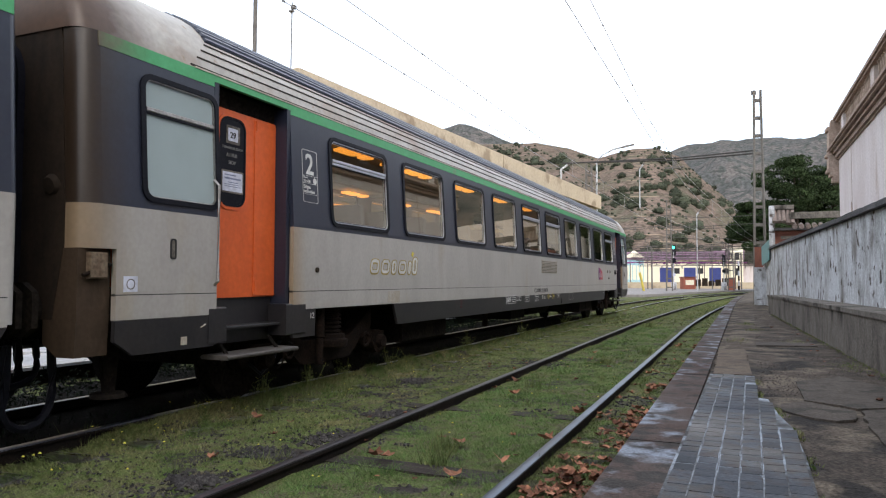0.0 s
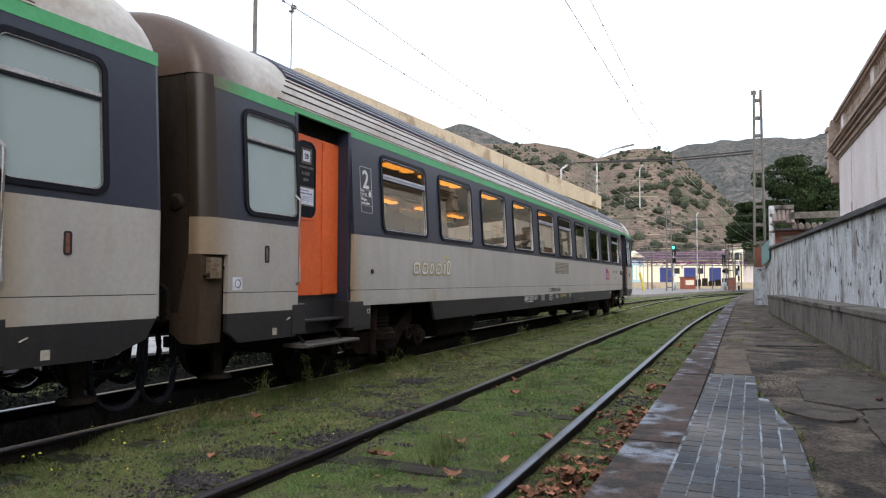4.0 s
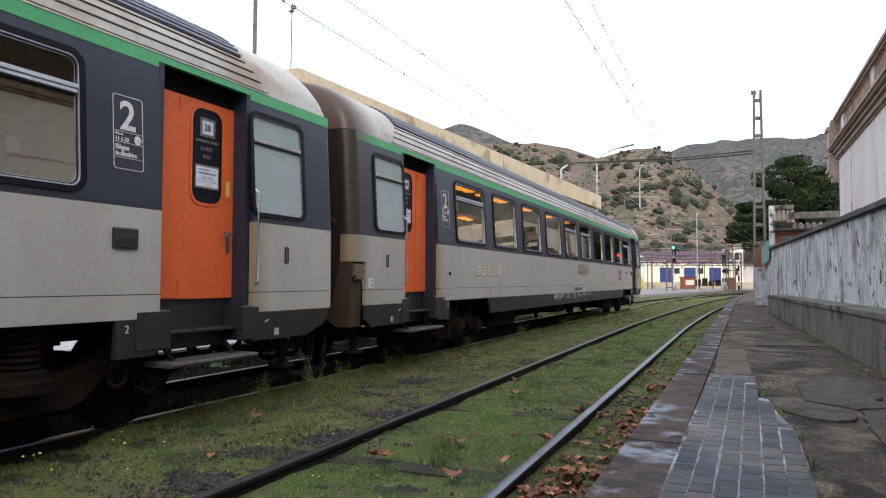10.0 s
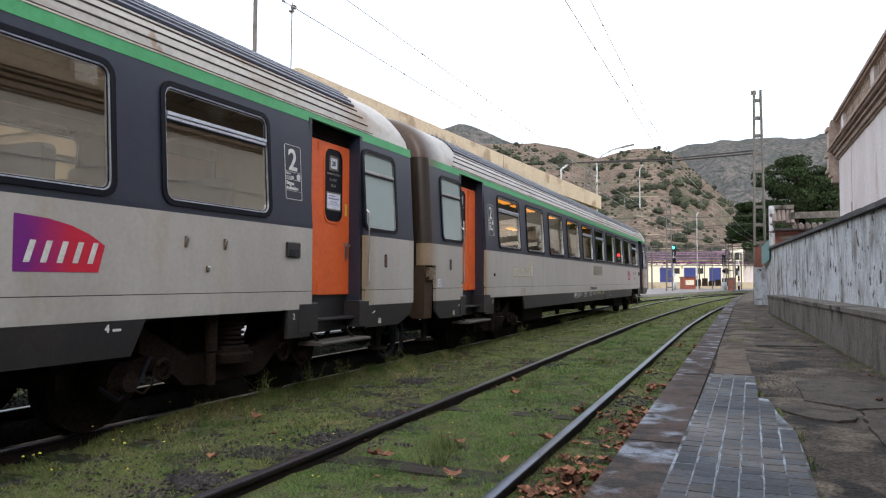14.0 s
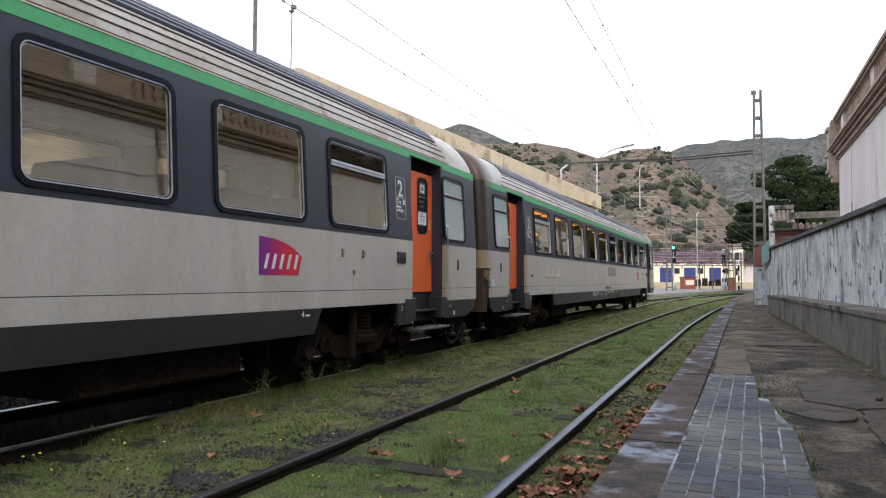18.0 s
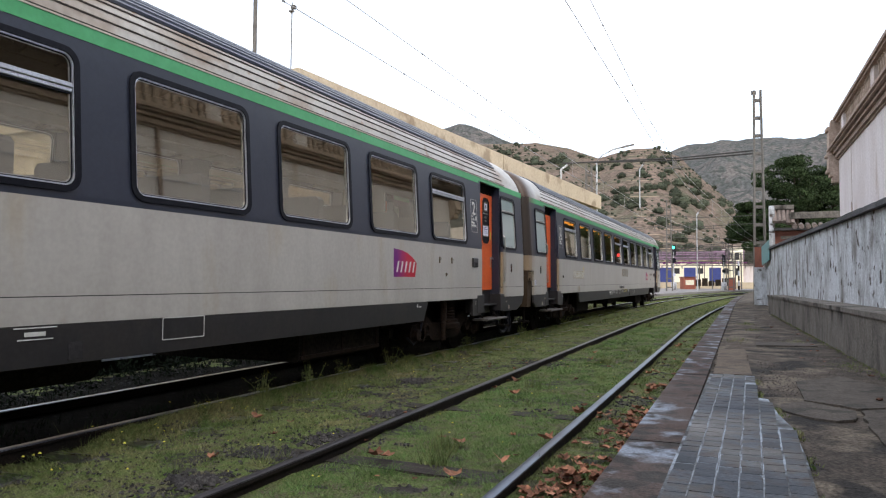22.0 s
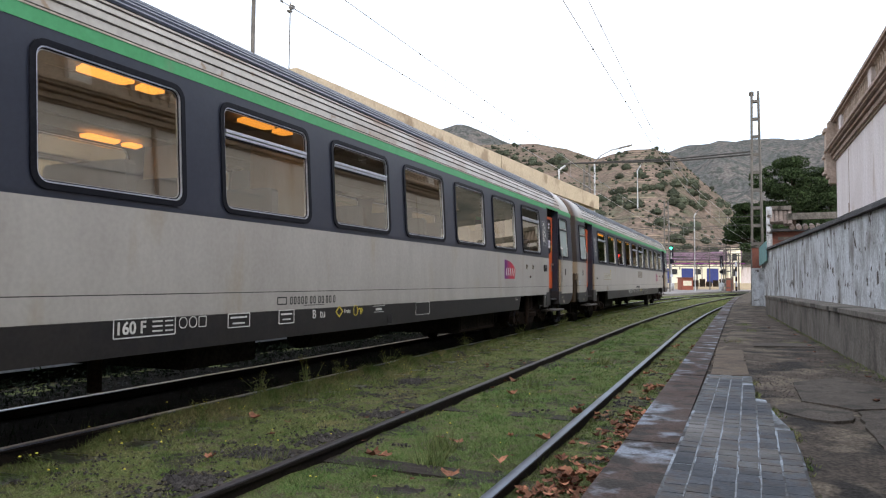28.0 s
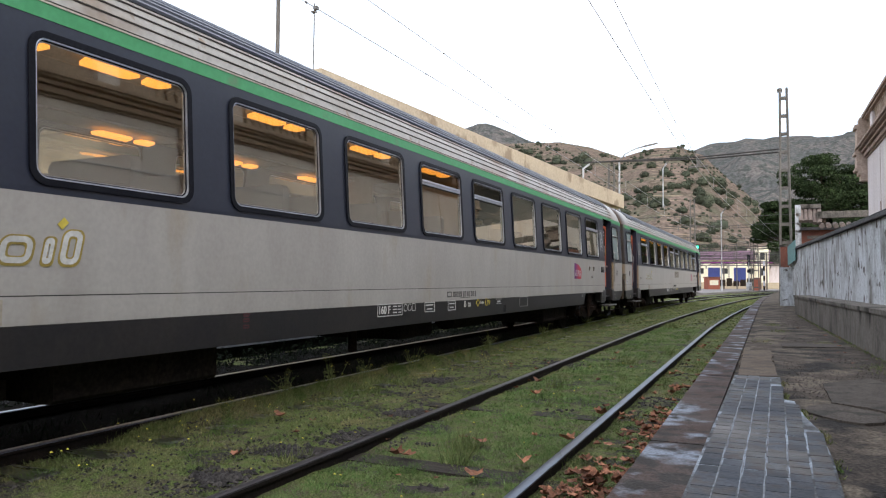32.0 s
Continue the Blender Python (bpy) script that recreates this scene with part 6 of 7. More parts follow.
part("cabin_panel", Shape().box(0.42, 1.7, -0.05, 0.0, 0.75, 1.5), M_YWALL, kiosk)
part("cabin_roof", Shape().box(0.05, 2.1, -0.15, 2.1, 1.9, 2.02), M_BRICK, kiosk)
for k, (y, z, x0, x1) in enumerate(((113.0, 6.05, -17.0, 1.5), (114.5, 5.2, -17.0, 0.5), (116.0, 4.75, -17.5, 2.0), (118.0, 4.3, -17.0, 1.0), (120.0, 3.75, -17.0, 2.0))):
    gy = thing("yard_gantry", "long dark portal beam over the far tracks", "gantry", group="yard gantries", at=pose(0, y, 0))
    part("beam", Shape().box(x0, x1, -0.06, 0.06, z, z + 0.11).box(x0, x1, -0.06, 0.06, z + 0.32, z + 0.40), M_CABLE, gy)
    x = x0 + 0.3
    while x < x1 - 0.6:
        part("brace", Shape().bar((x, 0, z + 0.1), (x + 0.45, 0, z + 0.33), 0.05, 0.05), M_CABLE, gy)
        x += 1.15
    for q in range(5):
        xi = x0 + 1.3 + 3.1 * q + 0.6 * k
        part("insulator", Shape().tube((xi, 0, z - 0.45), (xi, 0, z), 0.07, 0.09, 8), M_MAST, gy)
    for xi in ((x1 - 1.2 - 0.7 * k,) if k % 2 else (x0 + 3.0 + 1.6 * k,)):
        part("post", Shape().box(xi - 0.10, xi + 0.10, -0.10, 0.10, 0.0, z + 0.4), M_MAST, gy)
rb = thing("relay_box", "small faded red trackside box", "box", at=pose(-2.55, 107.0, 0))
part("box_body", Shape().box(-0.4, 0.4, -0.3, 0.3, 0.0, 1.75, 0.05), M_REDP, rb)
part("box_lid", Shape().box(-0.46, 0.46, -0.36, 0.36, 1.75, 1.85), M_BRICK, rb)
pst = thing("striped_post", "black and white striped marker post", "post", at=pose(-1.66, 108.2, 0))
for k in range(6):
    part("stripe", Shape().box(-0.12, 0.12, -0.12, 0.12, 0.7 * k, 0.7 * k + 0.7), M_PAPER if k % 2 else M_RUBBER, pst)
lp = thing("leaning_post", "leaning dark yellow timber post", "post", Shape().bar((-12.5, 92.8, 0.0), (-12.95, 92.5, 2.4), 0.28, 0.2), M_YELLOW)
for k in range(7):
    wg = thing("goods_trolley", "dark low trolley parked in the yard", "trolley", group="yard trolleys", at=pose(-8.6 + 0.95 * k, 117.5 + 0.4 * k, 0.1))
    part("deck", Shape().box(-0.4, 0.4, -0.4, 0.4, 0.5, 1.3 + 0.2 * (k % 3)), M_RUST, wg)

yw = thing("yard_wires", "dark wires slung across the far yard", "cable", group="overhead lines")
for k, (y, z0, z1) in enumerate(((93.5, 9.6, 9.2), (93.5, 8.3, 8.2), (100, 7.2, 6.9), (102, 6.3, 6.4), (104, 8.9, 8.6), (108, 5.6, 5.8), (110, 5.0, 5.1))):
    part("span", Shape().pipe([(-24, y, z0), (-16, y, z0 - 0.25), (-9.5, y, z0), (-6, y, (z0 + z1) / 2 - 0.2), (-2.5, y, z1), (2, y, z1 + 0.1)], 0.035, 5), M_CABLE, yw)
    for x in (-14.0, -11.6, -7.4, -4.6):
        part("hanger", Shape().tube((x + k * 0.4, y, z0 - 0.55), (x + k * 0.4, y, z0 - 0.05), 0.05, seg=6), M_MAST, yw)

# ---- outbuilding's roof pieces ----
for k in range(5):
    part("ridge_tile", Shape().tube((1.05 + 0.19 * k, 37.25, 4.0 + 0.10 * (k < 3)), (1.05 + 0.19 * k, 37.9, 4.75), 0.11, 0.09, 8), M_CLAY, lean, smooth=40)
for k in range(9):
    part("eaves_tile", Shape().tube((1.9 + 0.28 * k, 37.15, 3.86), (1.9 + 0.28 * k, 37.9, 4.0), 0.12, 0.10, 8), M_CLAY, lean, smooth=40)
part("roof_block", Shape().box(1.0, 1.9, 37.7, 38.4, 4.75, 4.95), M_PLINTH, lean)
part("shed_lintel", Shape().box(1.3, 3.2, 37.52, 37.62, 3.3, 3.45), M_PLINTH, lean)

# ---- trees and shrubs ----
def leaf_cloud(s, c, r, count, size, rnd, flat=0.7):
    """Small crossed leaf faces scattered through an uneven ball."""
    for _ in range(count):
        a, b = rnd.uniform(0, 2 * math.pi), math.acos(rnd.uniform(-1, 1))
        k = r * rnd.uniform(0.35, 1.0) ** 0.4
        p = Vector(c) + Vector((k * math.sin(b) * math.cos(a), k * math.sin(b) * math.sin(a), k * math.cos(b) * flat))
        u = Vector((rnd.gauss(0, 1), rnd.gauss(0, 1), rnd.gauss(0, 1))).normalized() * size * rnd.uniform(0.6, 1.3)
        v = u.cross(Vector((rnd.gauss(0, 1), rnd.gauss(0, 1), rnd.gauss(0, 1)))).normalized() * size * rnd.uniform(0.4, 0.9)
        s.add([p - u, p + v * 0.6, p + u, p - v * 0.6], [(0, 1, 2, 3)])


def pine(x, y, h, spread, seed, low=0.30):
    rnd = random.Random(seed)
    root = thing("pine_tree", "dark spreading pine behind the boundary wall", "tree", group="pines", at=pose(x, y, 0))
    tr = Shape()
    pts = [(0, 0, 0), (0.15, 0.1, h * 0.3), (0.1, -0.1, h * 0.6), (0.3, 0, h * 0.85)]
    for (a, b), r in zip(zip(pts, pts[1:]), (0.32, 0.25, 0.16)):
        tr.tube(a, b, r, r * 0.78, 9)
    part("trunk", tr, M_BARK, root, smooth=40)
    cr = Shape()
    for k in range(64):
        a = rnd.uniform(0, 2 * math.pi)
        z = h * rnd.uniform(low, 0.95)
        d = spread * rnd.uniform(0.25, 1.0) * (1.15 - 0.75 * (z / h - 0.36))
        tip = Vector((d * math.cos(a), d * math.sin(a), z))
        part("limb", Shape().tube((0.12, 0, z * 0.82), tip, 0.09, 0.03, 6), M_BARK, root)
        leaf_cloud(cr, tip, spread * rnd.uniform(0.22, 0.36), 620, 0.17, rnd, 0.5)
    part("crown", cr, M_PINE, root, "uneven crown of dark needles")


pine(5.2, 100.0, 17.4, 5.4, 1)
pine(9.6, 103.0, 16.6, 4.8, 2)
pine(0.6, 101.0, 11.8, 3.2, 3, 0.55)

rnd = random.Random(11)
sh = Shape()
NA = len(np.arange(-75, 4 + 1e-6, 0.25))


def shrub(s, c, r, leaves):
    """A dense low bush: an uneven core with leaves standing out of it."""
    k0, n, m = len(s.v), 9, 5
    for j in range(m + 1):
        for i in range(n):
            a, b = 2 * math.pi * i / n, -0.9 + (0.9 + 0.5 * math.pi) * j / m
            q = 0.80 * r * rnd.uniform(0.78, 1.14)
            s.v.append((c[0] + q * math.cos(a) * math.cos(b), c[1] + q * math.sin(a) * math.cos(b), c[2] + 0.25 * r + 0.80 * q * math.sin(b)))
    s.f += [(k0 + j * n + i, k0 + j * n + (i + 1) % n, k0 + (j + 1) * n + (i + 1) % n, k0 + (j + 1) * n + i) for j in range(m) for i in range(n)]
    leaf_cloud(s, Vector(c) + Vector((0, 0, r * 0.3)), r, leaves, 0.10 * r + 0.06, rnd, 0.78)


for k in range(1500):
    a = rnd.uniform(-30, 2.5)
    u = rnd.uniform(0.03, 0.99)
    j, i = int(u * 219), min(NA - 1, int((a + 75) / 0.25))
    c = Vector(HILL_V[j * NA + i])
    if noise.noise((a * 0.3, u * 3.0, 4.0)) < -0.15 and k % 3:
        continue
    if k < 330:
        # full round bushes, often two or three together
        for q in range(rnd.choice((1, 1, 1, 2, 3))):
            r = rnd.uniform(0.9, 2.6) * (0.6 if u > 0.85 else 1.0)
            o = Vector((rnd.uniform(-2.4, 2.4), rnd.uniform(-1, 1), 0)) if q else Vector((0, 0, 0))
            shrub(sh, c + o, r, 190)
    else:
        r = rnd.uniform(0.35, 0.85)
        shrub(sh, c, r, 12)
thing("hill_shrubs", "dark green shrubs scattered over the hillside", "shrubs", sh, M_SHRUB, kind="stuff")
sh = Shape()
for k in range(46):
    x, y = rnd.uniform(-24, 6), rnd.uniform(143, 160)
    leaf_cloud(sh, (x, y, rnd.uniform(2.0, 7)), rnd.uniform(1.2, 2.6), 40, 0.5, rnd, 0.8)
thing("yard_bushes", "dark bushes behind the far yard", "shrubs", sh, M_SHRUB, kind="stuff")


# ---- grass, weeds, stones, leaves ----
# bare spots of dark gravel and open sleepers
BARE = ((-3.55, 4.75, 0.32, 0.18), (-3.38, 5.40, 0.22, 0.25), (-3.50, 3.85, 0.16, 0.10), (-3.5, 6.65, 0.25, 0.22), (-3.3, 11.6, 0.3, 0.4), (-4.3, 9.0, 0.2, 0.3),
        (-2.1, 4.34, 0.36, 0.065), (-2.6, 4.96, 0.22, 0.06), (-1.7, 5.02, 0.13, 0.06), (-2.2, 7.44, 0.35, 0.07), (-3.15, 4.2, 0.06, 1.6), (-3.15, 8.0, 0.06, 3.0))


def patchy(x, y):
    p = 0.10 + 0.8 * noise.noise((x * 0.9, y * 0.9, 7.0)) + 0.5 * noise.noise((x * 2.7, y * 2.7, 9.0)) + 0.25 * noise.noise((x * 8, y * 8, 4.0))
    for bx, by, rx, ry in BARE:
        p -= 0.8 * math.exp(-((x - bx) / rx) ** 2 - ((y - by) / ry) ** 2)
    if -2.9 < x < -1.6:
        p += 0.25
    return p


def free(x, y, m=0.05):
    return all(abs(x - bend_near(y) - r) > m for r in (-3.035, -1.455)) and abs(x - bend(y) + 5.235) > m


gr = random.Random(21)
gv, gf = [], []


def blade(x, y, z, h, w, lean_amount):
    a = gr.uniform(0, 2 * math.pi)
    dx, dy = math.cos(a) * w, math.sin(a) * w
    b = gr.uniform(0, 2 * math.pi)
    lx, ly = math.cos(b) * lean_amount * h, math.sin(b) * lean_amount * h
    k = len(gv)
    gv.extend([(x - dx, y - dy, z), (x + dx, y + dy, z), (x + lx, y + ly, z + h)])
    gf.append((k, k + 1, k + 2))


for y0, y1, count, hh, ww in ((2.2, 6.0, 80000, 0.034, 0.0026), (6.0, 11.0, 64000, 0.026, 0.0045), (11.0, 22.0, 42000, 0.028, 0.009), (22.0, 60.0, 20000, 0.04, 0.03)):
    for _ in range(count):
        x, y = gr.uniform(-5.19, -0.84), gr.uniform(y0, y1)
        pt = patchy(x, y)
        if x < -4.85:
            pt = max(pt, 0.0)
        if pt < -0.22 or not free(x, y):
            continue
        tall = 0.45 + max(0.0, pt) * 1.0 + 1.6 * max(0.0, noise.noise((x * 6, y * 6, 2.0))) + (0.8 if x < -4.6 else 0)
        blade(x + bend_near(y), y, height(x, y) - 0.004, hh * tall * gr.uniform(0.35, 1.25), ww, gr.uniform(0.3, 1.5))
for y0, y1, count, ww in ((4.5, 12, 30000, 0.0042), (12, 34, 16000, 0.010)):
    for _ in range(count):
        y = gr.uniform(y0, y1)
        x = -5.185 + abs(gr.gauss(0, 0.13))
        hgt = 0.085 * (0.6 + 0.9 * abs(noise.noise((x * 3, y * 1.7, 6)))) * min(1.0, (y - 3.9) / 0.9)
        blade(x + bend(y), y, height(x, y) - 0.01, hgt * gr.uniform(0.5, 1.4), ww, gr.uniform(0.2, 1.1))
for _ in range(9000):
    y = gr.uniform(24, 62)
    x = gr.uniform(-8.4, -5.0) + bend(y)
    blade(x, y, -0.15, 0.05 * gr.uniform(0.4, 1.5), 0.03, gr.uniform(0.3, 1.5))
mossy, fresh = Shape(), Shape()
for f in gf:
    x, y, _ = gv[f[0]]
    (fresh if -2.95 < x - bend_near(y) < -1.52 and y < 22 else mossy).add([gv[k] for k in f], [(0, 1, 2)])
thing("grass", "short mossy green grass beside the rails", "grass", mossy, M_GRASS, kind="stuff")
thing("grass", "fresh bright green grass between the near rails", "grass", fresh, M_GRASSBRIGHT, kind="stuff")

gv, gf = [], []
for _ in range(95):
    x, y = gr.gauss(-5.05, 0.12), gr.uniform(4.4, 30)
    for _ in range(26):
        blade(x + gr.gauss(0, 0.07), y + gr.gauss(0, 0.09), -0.15, gr.uniform(0.07, 0.25), 0.005, gr.uniform(0.1, 0.6))
for x, y in ((-2.92, 22.6), (-2.2, 5.0), (-4.55, 7.6), (-2.35, 5.5), (-4.4, 8.4), (-2.6, 9.0), (-1.9, 14.0), (-2.3, 12.0)):
    for _ in range(60):
        blade(x + gr.gauss(0, 0.05 + 0.003 * y), y + gr.gauss(0, 0.05), -0.13, gr.uniform(0.10, 0.26), 0.004 + 0.0003 * y, gr.uniform(0.2, 0.8))
for _ in range(70):
    x, y = gr.uniform(-4.6, -1.0), gr.uniform(3.5, 20)
    if free(x, y, 0.08):
        for _ in range(22):
            blade(x + gr.gauss(0, 0.04), y + gr.gauss(0, 0.04), -0.12, gr.uniform(0.06, 0.17), 0.004, gr.uniform(0.2, 0.8))
thing("weeds", "straggling weeds and dry stalks beside the track", "weeds", Shape().add(gv, gf), M_STRAW, kind="stuff")

st = Shape()
for _ in range(150):
    x, y = (gr.gauss(-4.6, 0.25) if gr.random() < 0.5 else gr.uniform(-4.4, -1.6)), gr.uniform(3.4, 15)
    z = height(x, y) + gr.uniform(0.03, 0.22 if x < -4.2 else 0.07)
    r = gr.uniform(0.007, 0.014)
    st.add([(x - r, y, z), (x, y - r, z + 0.004), (x + r, y, z), (x, y + r, z + 0.004), (x, y, z + r)], [(0, 1, 4), (1, 2, 4), (2, 3, 4), (3, 0, 4)])
thing("yellow_flowers", "tiny yellow flowers among the weeds", "flowers", st, M_FLOWER, kind="stuff")


def stone(s, x, y, z, r):
    q = [(r * gr.uniform(0.7, 1.2), 0, 0), (0, r * gr.uniform(0.7, 1.2), 0), (-r * gr.uniform(0.7, 1.2), 0, 0), (0, -r * gr.uniform(0.7, 1.2), 0)]
    a = gr.uniform(0, 6.28)
    c, n = math.cos(a), math.sin(a)
    v = [(x + p[0] * c - p[1] * n, y + p[0] * n + p[1] * c, z + gr.uniform(-0.2, 0.3) * r) for p in q]
    v += [(x + gr.uniform(-0.3, 0.3) * r, y + gr.uniform(-0.3, 0.3) * r, z + r * gr.uniform(0.5, 0.9)), (x, y, z - r * 0.6)]
    s.add(v, [(0, 1, 4), (1, 2, 4), (2, 3, 4), (3, 0, 4), (1, 0, 5), (2, 1, 5), (3, 2, 5), (0, 3, 5)])


s = Shape()
for _ in range(12000):
    x, y = gr.uniform(-5.0, -0.9), gr.uniform(2.4, 13)
    if patchy(x, y) < -0.20 and free(x, y):
        stone(s, x, y, height(x, y) + 0.005, gr.uniform(0.008, 0.026))
for _ in range(1500):
    x, y = gr.uniform(-4.9, -3.15), 3.4 + 9 * gr.random() ** 1.5
    stone(s, x, y, height(x, y) + 0.012, gr.uniform(0.006, 0.016))
for bx, by, rx, ry in BARE[:6]:
    for _ in range(360):
        x, y = gr.gauss(bx, rx * 0.62), gr.gauss(by, ry * 0.62)
        if free(x, y):
            stone(s, x, y, height(x, y) + gr.uniform(0.0, 0.012), gr.uniform(0.008, 0.03))
thing("gravel", "dark loose gravel in the bare patches", "gravel", s, M_BALLAST, kind="stuff")
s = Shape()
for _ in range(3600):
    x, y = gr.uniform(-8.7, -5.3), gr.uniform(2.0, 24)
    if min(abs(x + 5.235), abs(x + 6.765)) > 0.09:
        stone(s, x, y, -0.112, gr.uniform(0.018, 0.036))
thing("ballast", "ballast stones coloured dark for the shade under the train", "ballast", s, M_SHADESTONE, kind="stuff")

# These weeds carry the shade under the coaches in their colour.
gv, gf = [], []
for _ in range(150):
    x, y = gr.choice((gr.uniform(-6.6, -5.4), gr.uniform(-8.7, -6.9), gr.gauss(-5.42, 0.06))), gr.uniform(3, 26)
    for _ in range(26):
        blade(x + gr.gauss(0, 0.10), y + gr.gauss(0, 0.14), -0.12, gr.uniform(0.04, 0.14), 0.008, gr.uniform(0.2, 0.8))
thing("shaded_weeds", "weeds between the sleepers, coloured dark for the shade under the train", "weeds", Shape().add(gv, gf), M_DARKWEED, kind="stuff")

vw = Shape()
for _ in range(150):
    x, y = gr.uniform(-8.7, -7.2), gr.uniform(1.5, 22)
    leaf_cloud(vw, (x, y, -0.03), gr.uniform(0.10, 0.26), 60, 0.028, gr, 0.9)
thing("verge_weeds", "leafy weeds along the far platform's foot, coloured dark for shade", "weeds", vw, M_DARKWEED, kind="stuff")
for bx, by, hgt in ((-5.02, 6.55, 0.42), (-4.92, 7.35, 0.50), (-5.05, 8.3, 0.36), (-5.0, 9.6, 0.40), (-5.02, 12.8, 0.45), (-4.95, 16.2, 0.45), (-5.0, 5.6, 0.22), (-4.98, 20.5, 0.5)):
    bush = thing("flowering_weed", "spindly branching weed with small yellow flowers", "weed", group="flowering weeds", at=pose(bx, by, -0.13))
    stems, lv, fl = Shape(), Shape(), Shape()
    for _ in range(9):
        a, sp = gr.uniform(0, 6.28), gr.uniform(0.1, 0.5) * hgt
        p0, p1 = (0, 0, 0), (sp * 0.5 * math.cos(a), sp * 0.5 * math.sin(a), hgt * gr.uniform(0.4, 0.6))
        p2 = (sp * math.cos(a), sp * math.sin(a), hgt * gr.uniform(0.7, 1.0))
        stems.tube(p0, p1, 0.004, 0.003, 4).tube(p1, p2, 0.003, 0.002, 4)
        leaf_cloud(lv, p1, 0.07, 16, 0.016, gr, 1.2)
        leaf_cloud(lv, p2, 0.04, 8, 0.012, gr, 1.0)
        if gr.random() < 0.6:
            r = 0.009
            x, y, z = p2
            fl.add([(x - r, y, z), (x, y - r, z + 0.004), (x + r, y, z), (x, y + r, z + 0.004), (x, y, z + r)], [(0, 1, 4), (1, 2, 4), (2, 3, 4), (3, 0, 4)])
    tagged(part("stalks", stems, M_STRAW, bush), kind="stuff")
    tagged(part("foliage", lv, M_GRASS, bush, "small pointed leaves"), kind="stuff")
    if fl.f:
        tagged(part("blossoms", fl, M_FLOWER, bush, "tiny yellow flowers"), kind="stuff")

s = Shape()


def leaf(x, y, z, r):
    a = gr.uniform(0, 6.28)
    tilt, roll_ = gr.uniform(-0.7, 0.7), gr.uniform(-0.7, 0.7)
    v = []
    for k in range(11):
        b = a + 2 * math.pi * k / 11
        rr = r * (1.0 if k % 2 == 0 else 0.66) * gr.uniform(0.8, 1.1)
        px, py = rr * math.cos(b), rr * math.sin(b)
        v.append((x + px, y + py, z + abs(px * tilt + py * roll_) * 1.0 + 0.42 * rr * gr.random()))
    v.append((x, y, z + 0.004))
    s.add(v, [(k, (k + 1) % 11, 11) for k in range(11)])


for _ in range(250):
    y = 2.6 + 15 * gr.random() ** 1.7
    if noise.noise((y * 1.3, 0.0, 3.0)) < -0.05 and y > 5.4:
        continue
    x = gr.choice((gr.gauss(-0.95, 0.08), gr.gauss(-1.05, 0.14), gr.gauss(-1.34, 0.05))) - 0.010 * max(0.0, y - 4)
    if -1.41 < x + 0.010 * max(0.0, y - 4) < -0.84:
        leaf(x, y, height(x, y) + gr.uniform(0.01, 0.04), gr.uniform(0.025, 0.06))
# heaps of large curled leaves against the platform
for cx, cy, sx, sy, count, hh in ((-1.08, 4.85, 0.11, 0.34, 80, 0.10), (-1.22, 4.35, 0.12, 0.22, 30, 0.07), (-1.0, 7.4, 0.08, 0.35, 40, 0.07), (-1.06, 6.5, 0.09, 0.3, 34, 0.06), (-1.1, 9.6, 0.1, 0.3, 20, 0.05)):
    for _ in range(count):
        x, y = gr.gauss(cx, sx), gr.gauss(cy, sy)
        if -1.40 < x < -0.84:
            leaf(x, y, height(x, y) + gr.uniform(0.0, hh) * max(0.25, 1 - abs(y - cy) / (2 * sy)), gr.uniform(0.025, 0.062))
for x, y in ((-2.68, 4.88), (-2.60, 4.92), (-2.27, 5.60), (-1.90, 4.59), (-1.60, 5.90), (-2.60, 8.14), (-4.45, 5.74), (-1.72, 5.1), (-1.62, 7.2), (-2.9, 9.2)):
    leaf(x, y, height(x, y) + 0.05, 0.075)
for _ in range(34):
    x, y = gr.uniform(-4.2, -1.6), gr.uniform(4.2, 16)
    leaf(x, y, height(x, y) + 0.02, gr.uniform(0.02, 0.05))
for _ in range(22):
    x, y = gr.uniform(0.35, 1.3), gr.uniform(5, 20)
    leaf(x, y, PZ - 0.002, gr.uniform(0.02, 0.045))
thing("fallen_leaves", "dry brown plane leaves along the platform edge", "leaves", s, M_LEAF, kind="stuff")

gv, gf = [], []
for _ in range(3000):
    k = gr.random()
    if k < 0.45:
        y = gr.uniform(8, 26)
        x = wall_x(y) - abs(gr.gauss(0, 0.05))
    elif k < 0.75:
        c = gr.choice(((-0.25, 14.3), (0.02, 17.5), (0.75, 14.2), (1.15, 10.4), (-0.15, 20.0)))
        x, y = gr.gauss(c[0], 0.12), gr.gauss(c[1], 0.3)
    else:
        y = gr.uniform(3.0, 9)
        x = np.interp(y, (4.09, 4.87, 5.78, 6.30, 7.08, 7.15, 8.77), (0.285, 0.29, 0.262, 0.19, 0.13, 0.04, 0.015)) + gr.gauss(0.025, 0.02)
        if noise.noise((y * 2.2, 1.0, 5.0)) < 0.0:
            continue
    blade(x, y, PZ - 0.01, gr.uniform(0.008, 0.035), 0.005, gr.uniform(0.3, 1.0))
thing("platform_weeds", "moss and grass tufts in the platform's cracks", "weeds", Shape().add(gv, gf), M_GRASS, kind="stuff")
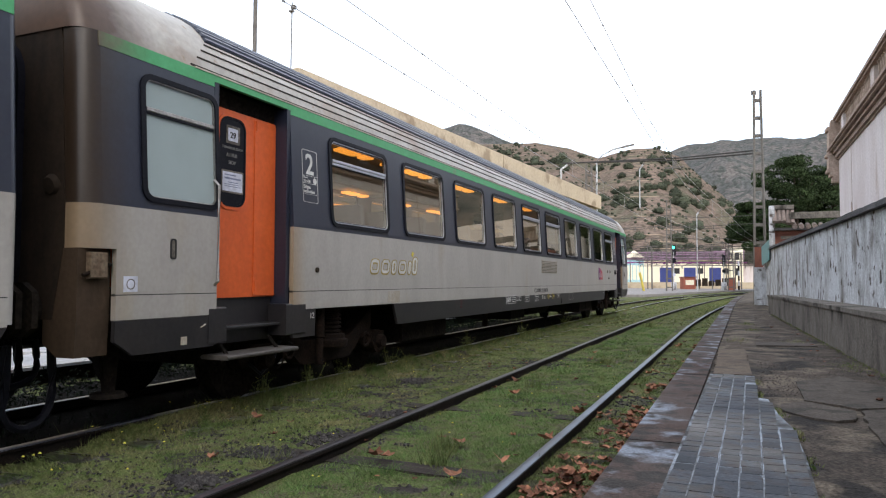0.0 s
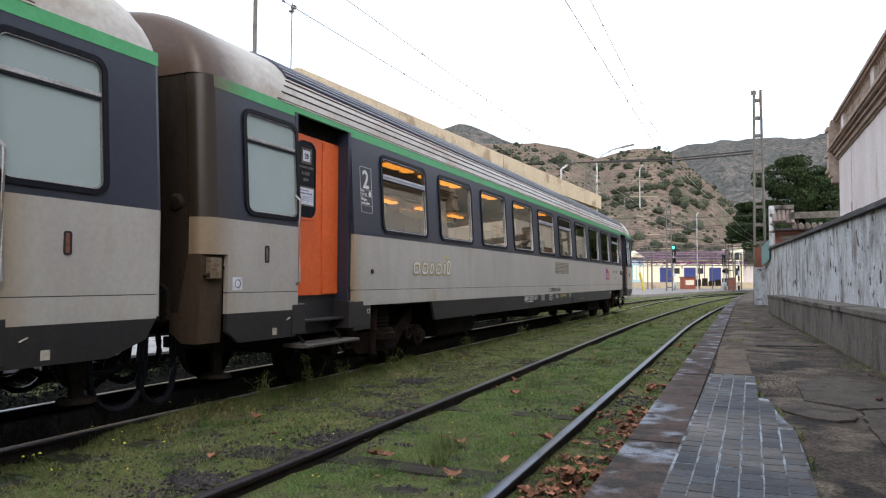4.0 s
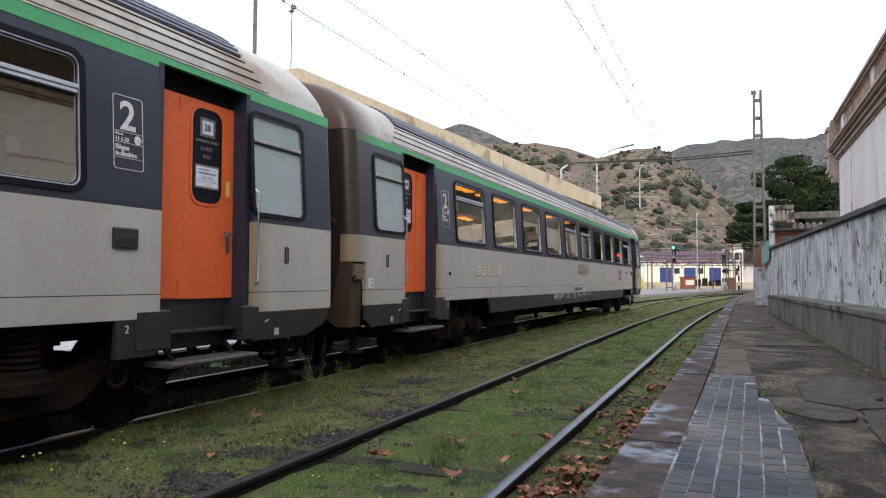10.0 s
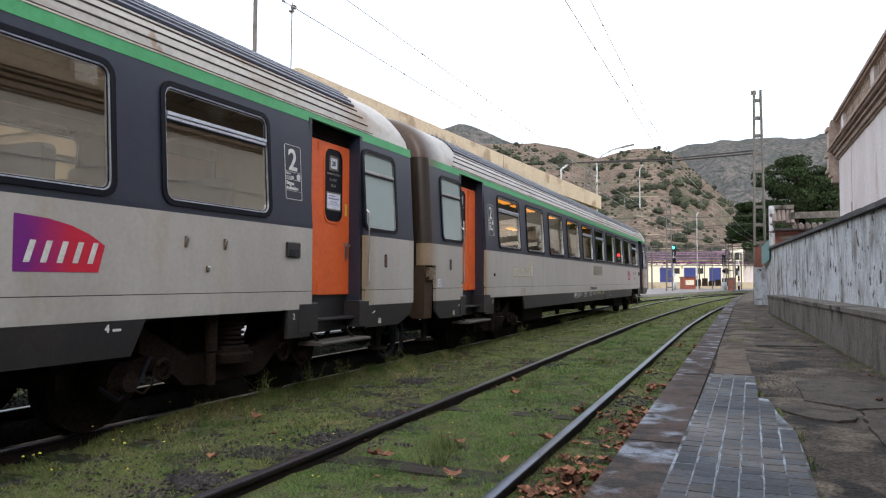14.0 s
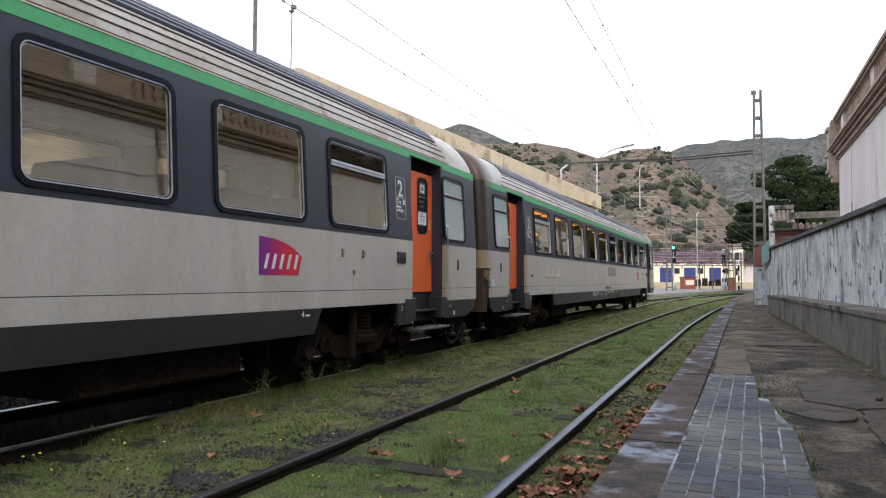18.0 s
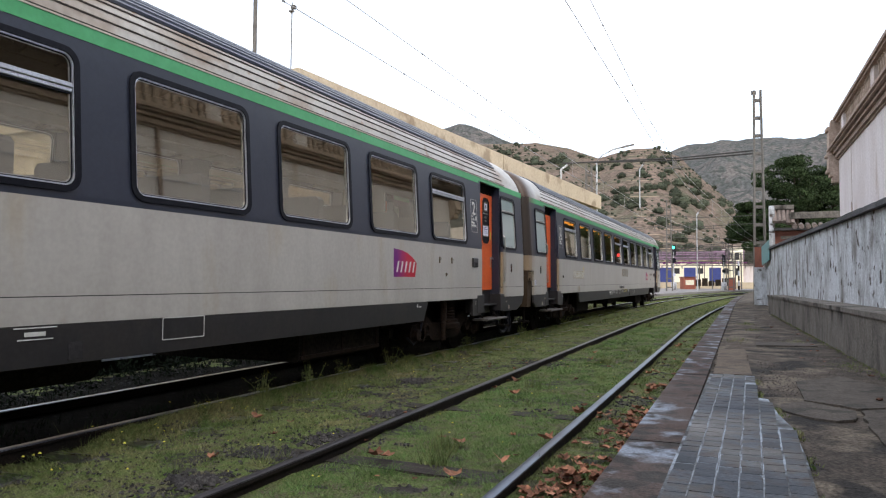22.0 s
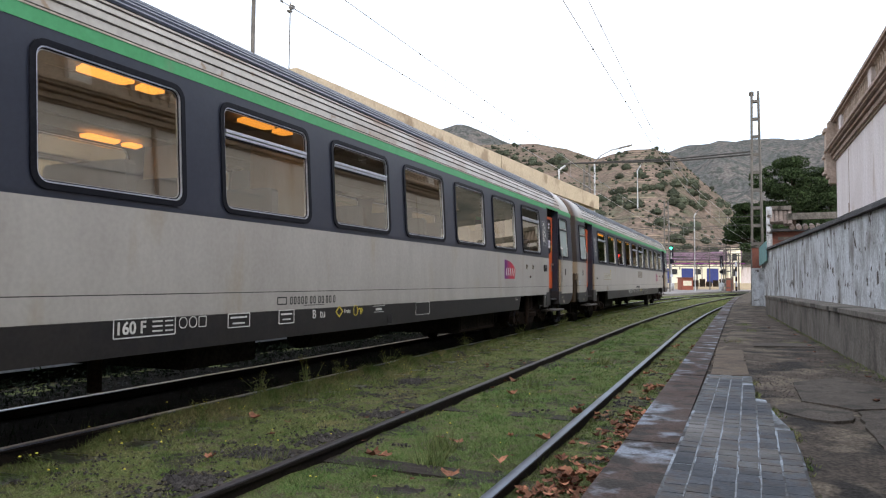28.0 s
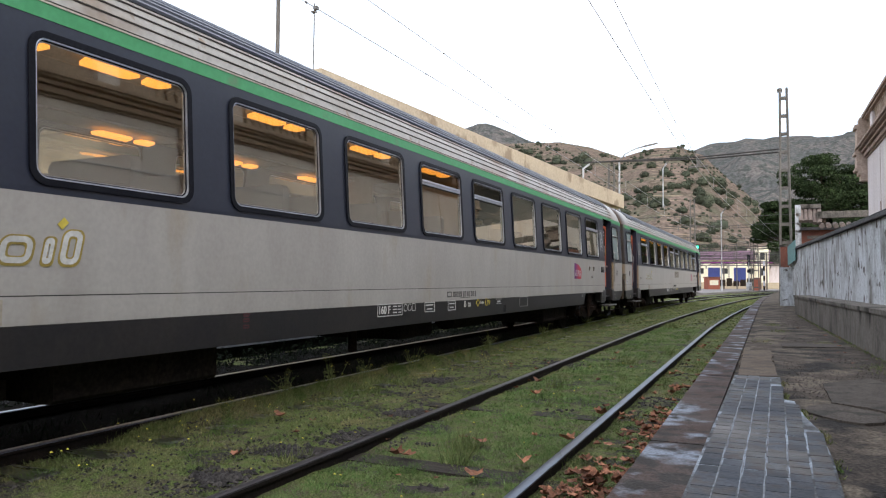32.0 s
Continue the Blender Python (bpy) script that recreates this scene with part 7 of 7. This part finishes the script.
def ragged(poly, step=0.14, by=0.03):
    """The outline with broken, uneven edges."""
    out = []
    for (x0, y0), (x1, y1) in zip(poly, poly[1:] + poly[:1]):
        n = max(1, int(math.hypot(x1 - x0, y1 - y0) / step))
        for k in range(n):
            t = k / n
            out.append((x0 + (x1 - x0) * t + by * noise.noise((x0 * 3 + k, y0, 1)), y0 + (y1 - y0) * t + by * noise.noise((x0, y0 * 3 + k, 2))))
    return out


for poly, m in (([(-0.43, 8.95), (-0.01, 8.98), (-0.06, 10.4), (-0.12, 12.4), (-0.50, 12.2)], M_TAN), ([(0.43, 7.29), (0.67, 7.15), (0.80, 6.98), (1.05, 7.15), (1.35, 8.2), (0.9, 9.3), (0.42, 8.6)], M_PATCH),
                ([(0.20, 6.66), (0.43, 6.36), (0.59, 6.31), (0.73, 6.43), (0.77, 6.85), (0.44, 7.22), (0.22, 7.0)], M_PATCH), ([(0.80, 5.2), (1.5, 5.4), (1.45, 6.9), (1.06, 7.08), (0.82, 6.88), (0.78, 6.2)], M_PATCH),
                ([(0.05, 13.2), (1.0, 13.5), (0.95, 14.2), (0.05, 13.9)], M_PATCH)):
    part("concrete_patch", Shape().slab(ragged(poly), PZ - 0.05, PZ + 0.006), m, plat, "paler concrete patch with broken edges")
grit = Shape()
for _ in range(5200):
    y = 7.5 + 18 * gr.random() ** 1.4
    x = gr.uniform(0.05, wall_x(y) - 0.02)
    if noise.noise((x * 1.6, y * 0.8, 3.0)) > -0.1:
        stone(grit, x, y, PZ - 0.003, gr.uniform(0.004, 0.010))
thing("platform_grit", "pinkish grey grit lying on the platform", "gravel", grit, M_GRIT, kind="stuff")

# ---- paving tiles ----
def tile_edge(y):
    return float(np.interp(y, (4.09, 4.87, 5.78, 6.30, 7.08, 7.15, 8.77), (0.285, 0.29, 0.262, 0.19, 0.13, 0.04, 0.015)))


tr = random.Random(4)
protos = []
for k in range(5):
    w, l, b = 0.0555, 0.0752, 0.0025
    z = [tr.uniform(-0.0006, 0.0006) for _ in range(4)]
    s = Shape().add([(-w, -l, 0), (w, -l, 0), (w, l, 0), (-w, l, 0), (-w + b, -l + b, 0.02 + z[0]), (w - b, -l + b, 0.02 + z[1]), (w - b, l - b, 0.02 + z[2]), (-w + b, l - b, 0.02 + z[3])],
                    [(4, 5, 6, 7), (0, 1, 5, 4), (1, 2, 6, 5), (2, 3, 7, 6), (3, 0, 4, 7)])
    protos.append(s.mesh("tile", M_TILE))
for i in range(6):
    x = -0.372 + 0.118 * i
    for j in range(45):
        y = 2.005 + 0.155 * j + (0.05 if i % 2 else 0) + tr.uniform(-0.004, 0.004)
        if x + 0.045 < tile_edge(y) and y < 8.74:
            t = part("tile", protos[(i * 7 + j * 3) % 5], None, plat)
            t.matrix_basis = pose(x + tr.uniform(-0.003, 0.003), y, PZ + 0.006 + tr.uniform(-0.0008, 0.0012), tr.uniform(-0.22, 0.22), tr.uniform(-0.4, 0.4), tr.uniform(-0.9, 0.9))
    a, n = Shape(), 102
    yy = [1.95 + 6.75 * k / n for k in range(n + 1)]
    for p, q in zip(yy, yy[1:]):
        gap = noise.noise((p * 1.3, i * 3.7, 1)) + (0.25 if 1 <= i <= 3 else -0.1)
        if i and x - 0.06 < tile_edge(q) - 0.03 and gap > -0.02:
            w0, w1 = 0.004 + 0.005 * noise.noise((p * 6, i, 0)), 0.004 + 0.005 * noise.noise((q * 6, i, 0))
            d0, d1 = 0.006 * noise.noise((p * 3, i, 8)), 0.006 * noise.noise((q * 3, i, 8))
            a.add([(x - 0.059 - w0 - d0, p, PZ + 0.0265), (x - 0.059 + w0 - d0, p, PZ + 0.0265), (x - 0.059 + w1 - d1, q, PZ + 0.0265), (x - 0.059 - w1 - d1, q, PZ + 0.0265)], [(0, 1, 2, 3)])
    if a.f:
        part("mortar_strip", a, M_JOINT, plat, "pale mortar joint")

# ---- what moves ----
def ran(t):
    """Metres the train has gone at t seconds."""
    return 0.00316 + t * (0.275992 + t * (0.0113012 + t * (5.3311e-05 - t * 1.6567e-06)))


def coach_pose(c):
    """A coach with its centre c along the track stands on its two bogies."""
    a, b = c - 9.2, c + 9.2
    xa, xb = bend(a), bend(b)
    return pose(TRACK_X + (xa + xb) / 2, c, 0, 0, 0, -math.degrees(math.atan2(xb - xa, 18.4)))


def motions():
    times = [k * 0.5 for k in range(65)]
    for ob, c0 in ((coach_far, 16.70), (coach_near, 16.70 - 26.4)):
        walk(ob, [(t, coach_pose(c0 + ran(t))) for t in times])
        for w in ob.children:
            if "at_y" in w:
                walk(w, [(t, pose(0, w["at_y"], 0.445, -math.degrees(ran(t) / 0.445))) for t in times])


motions()
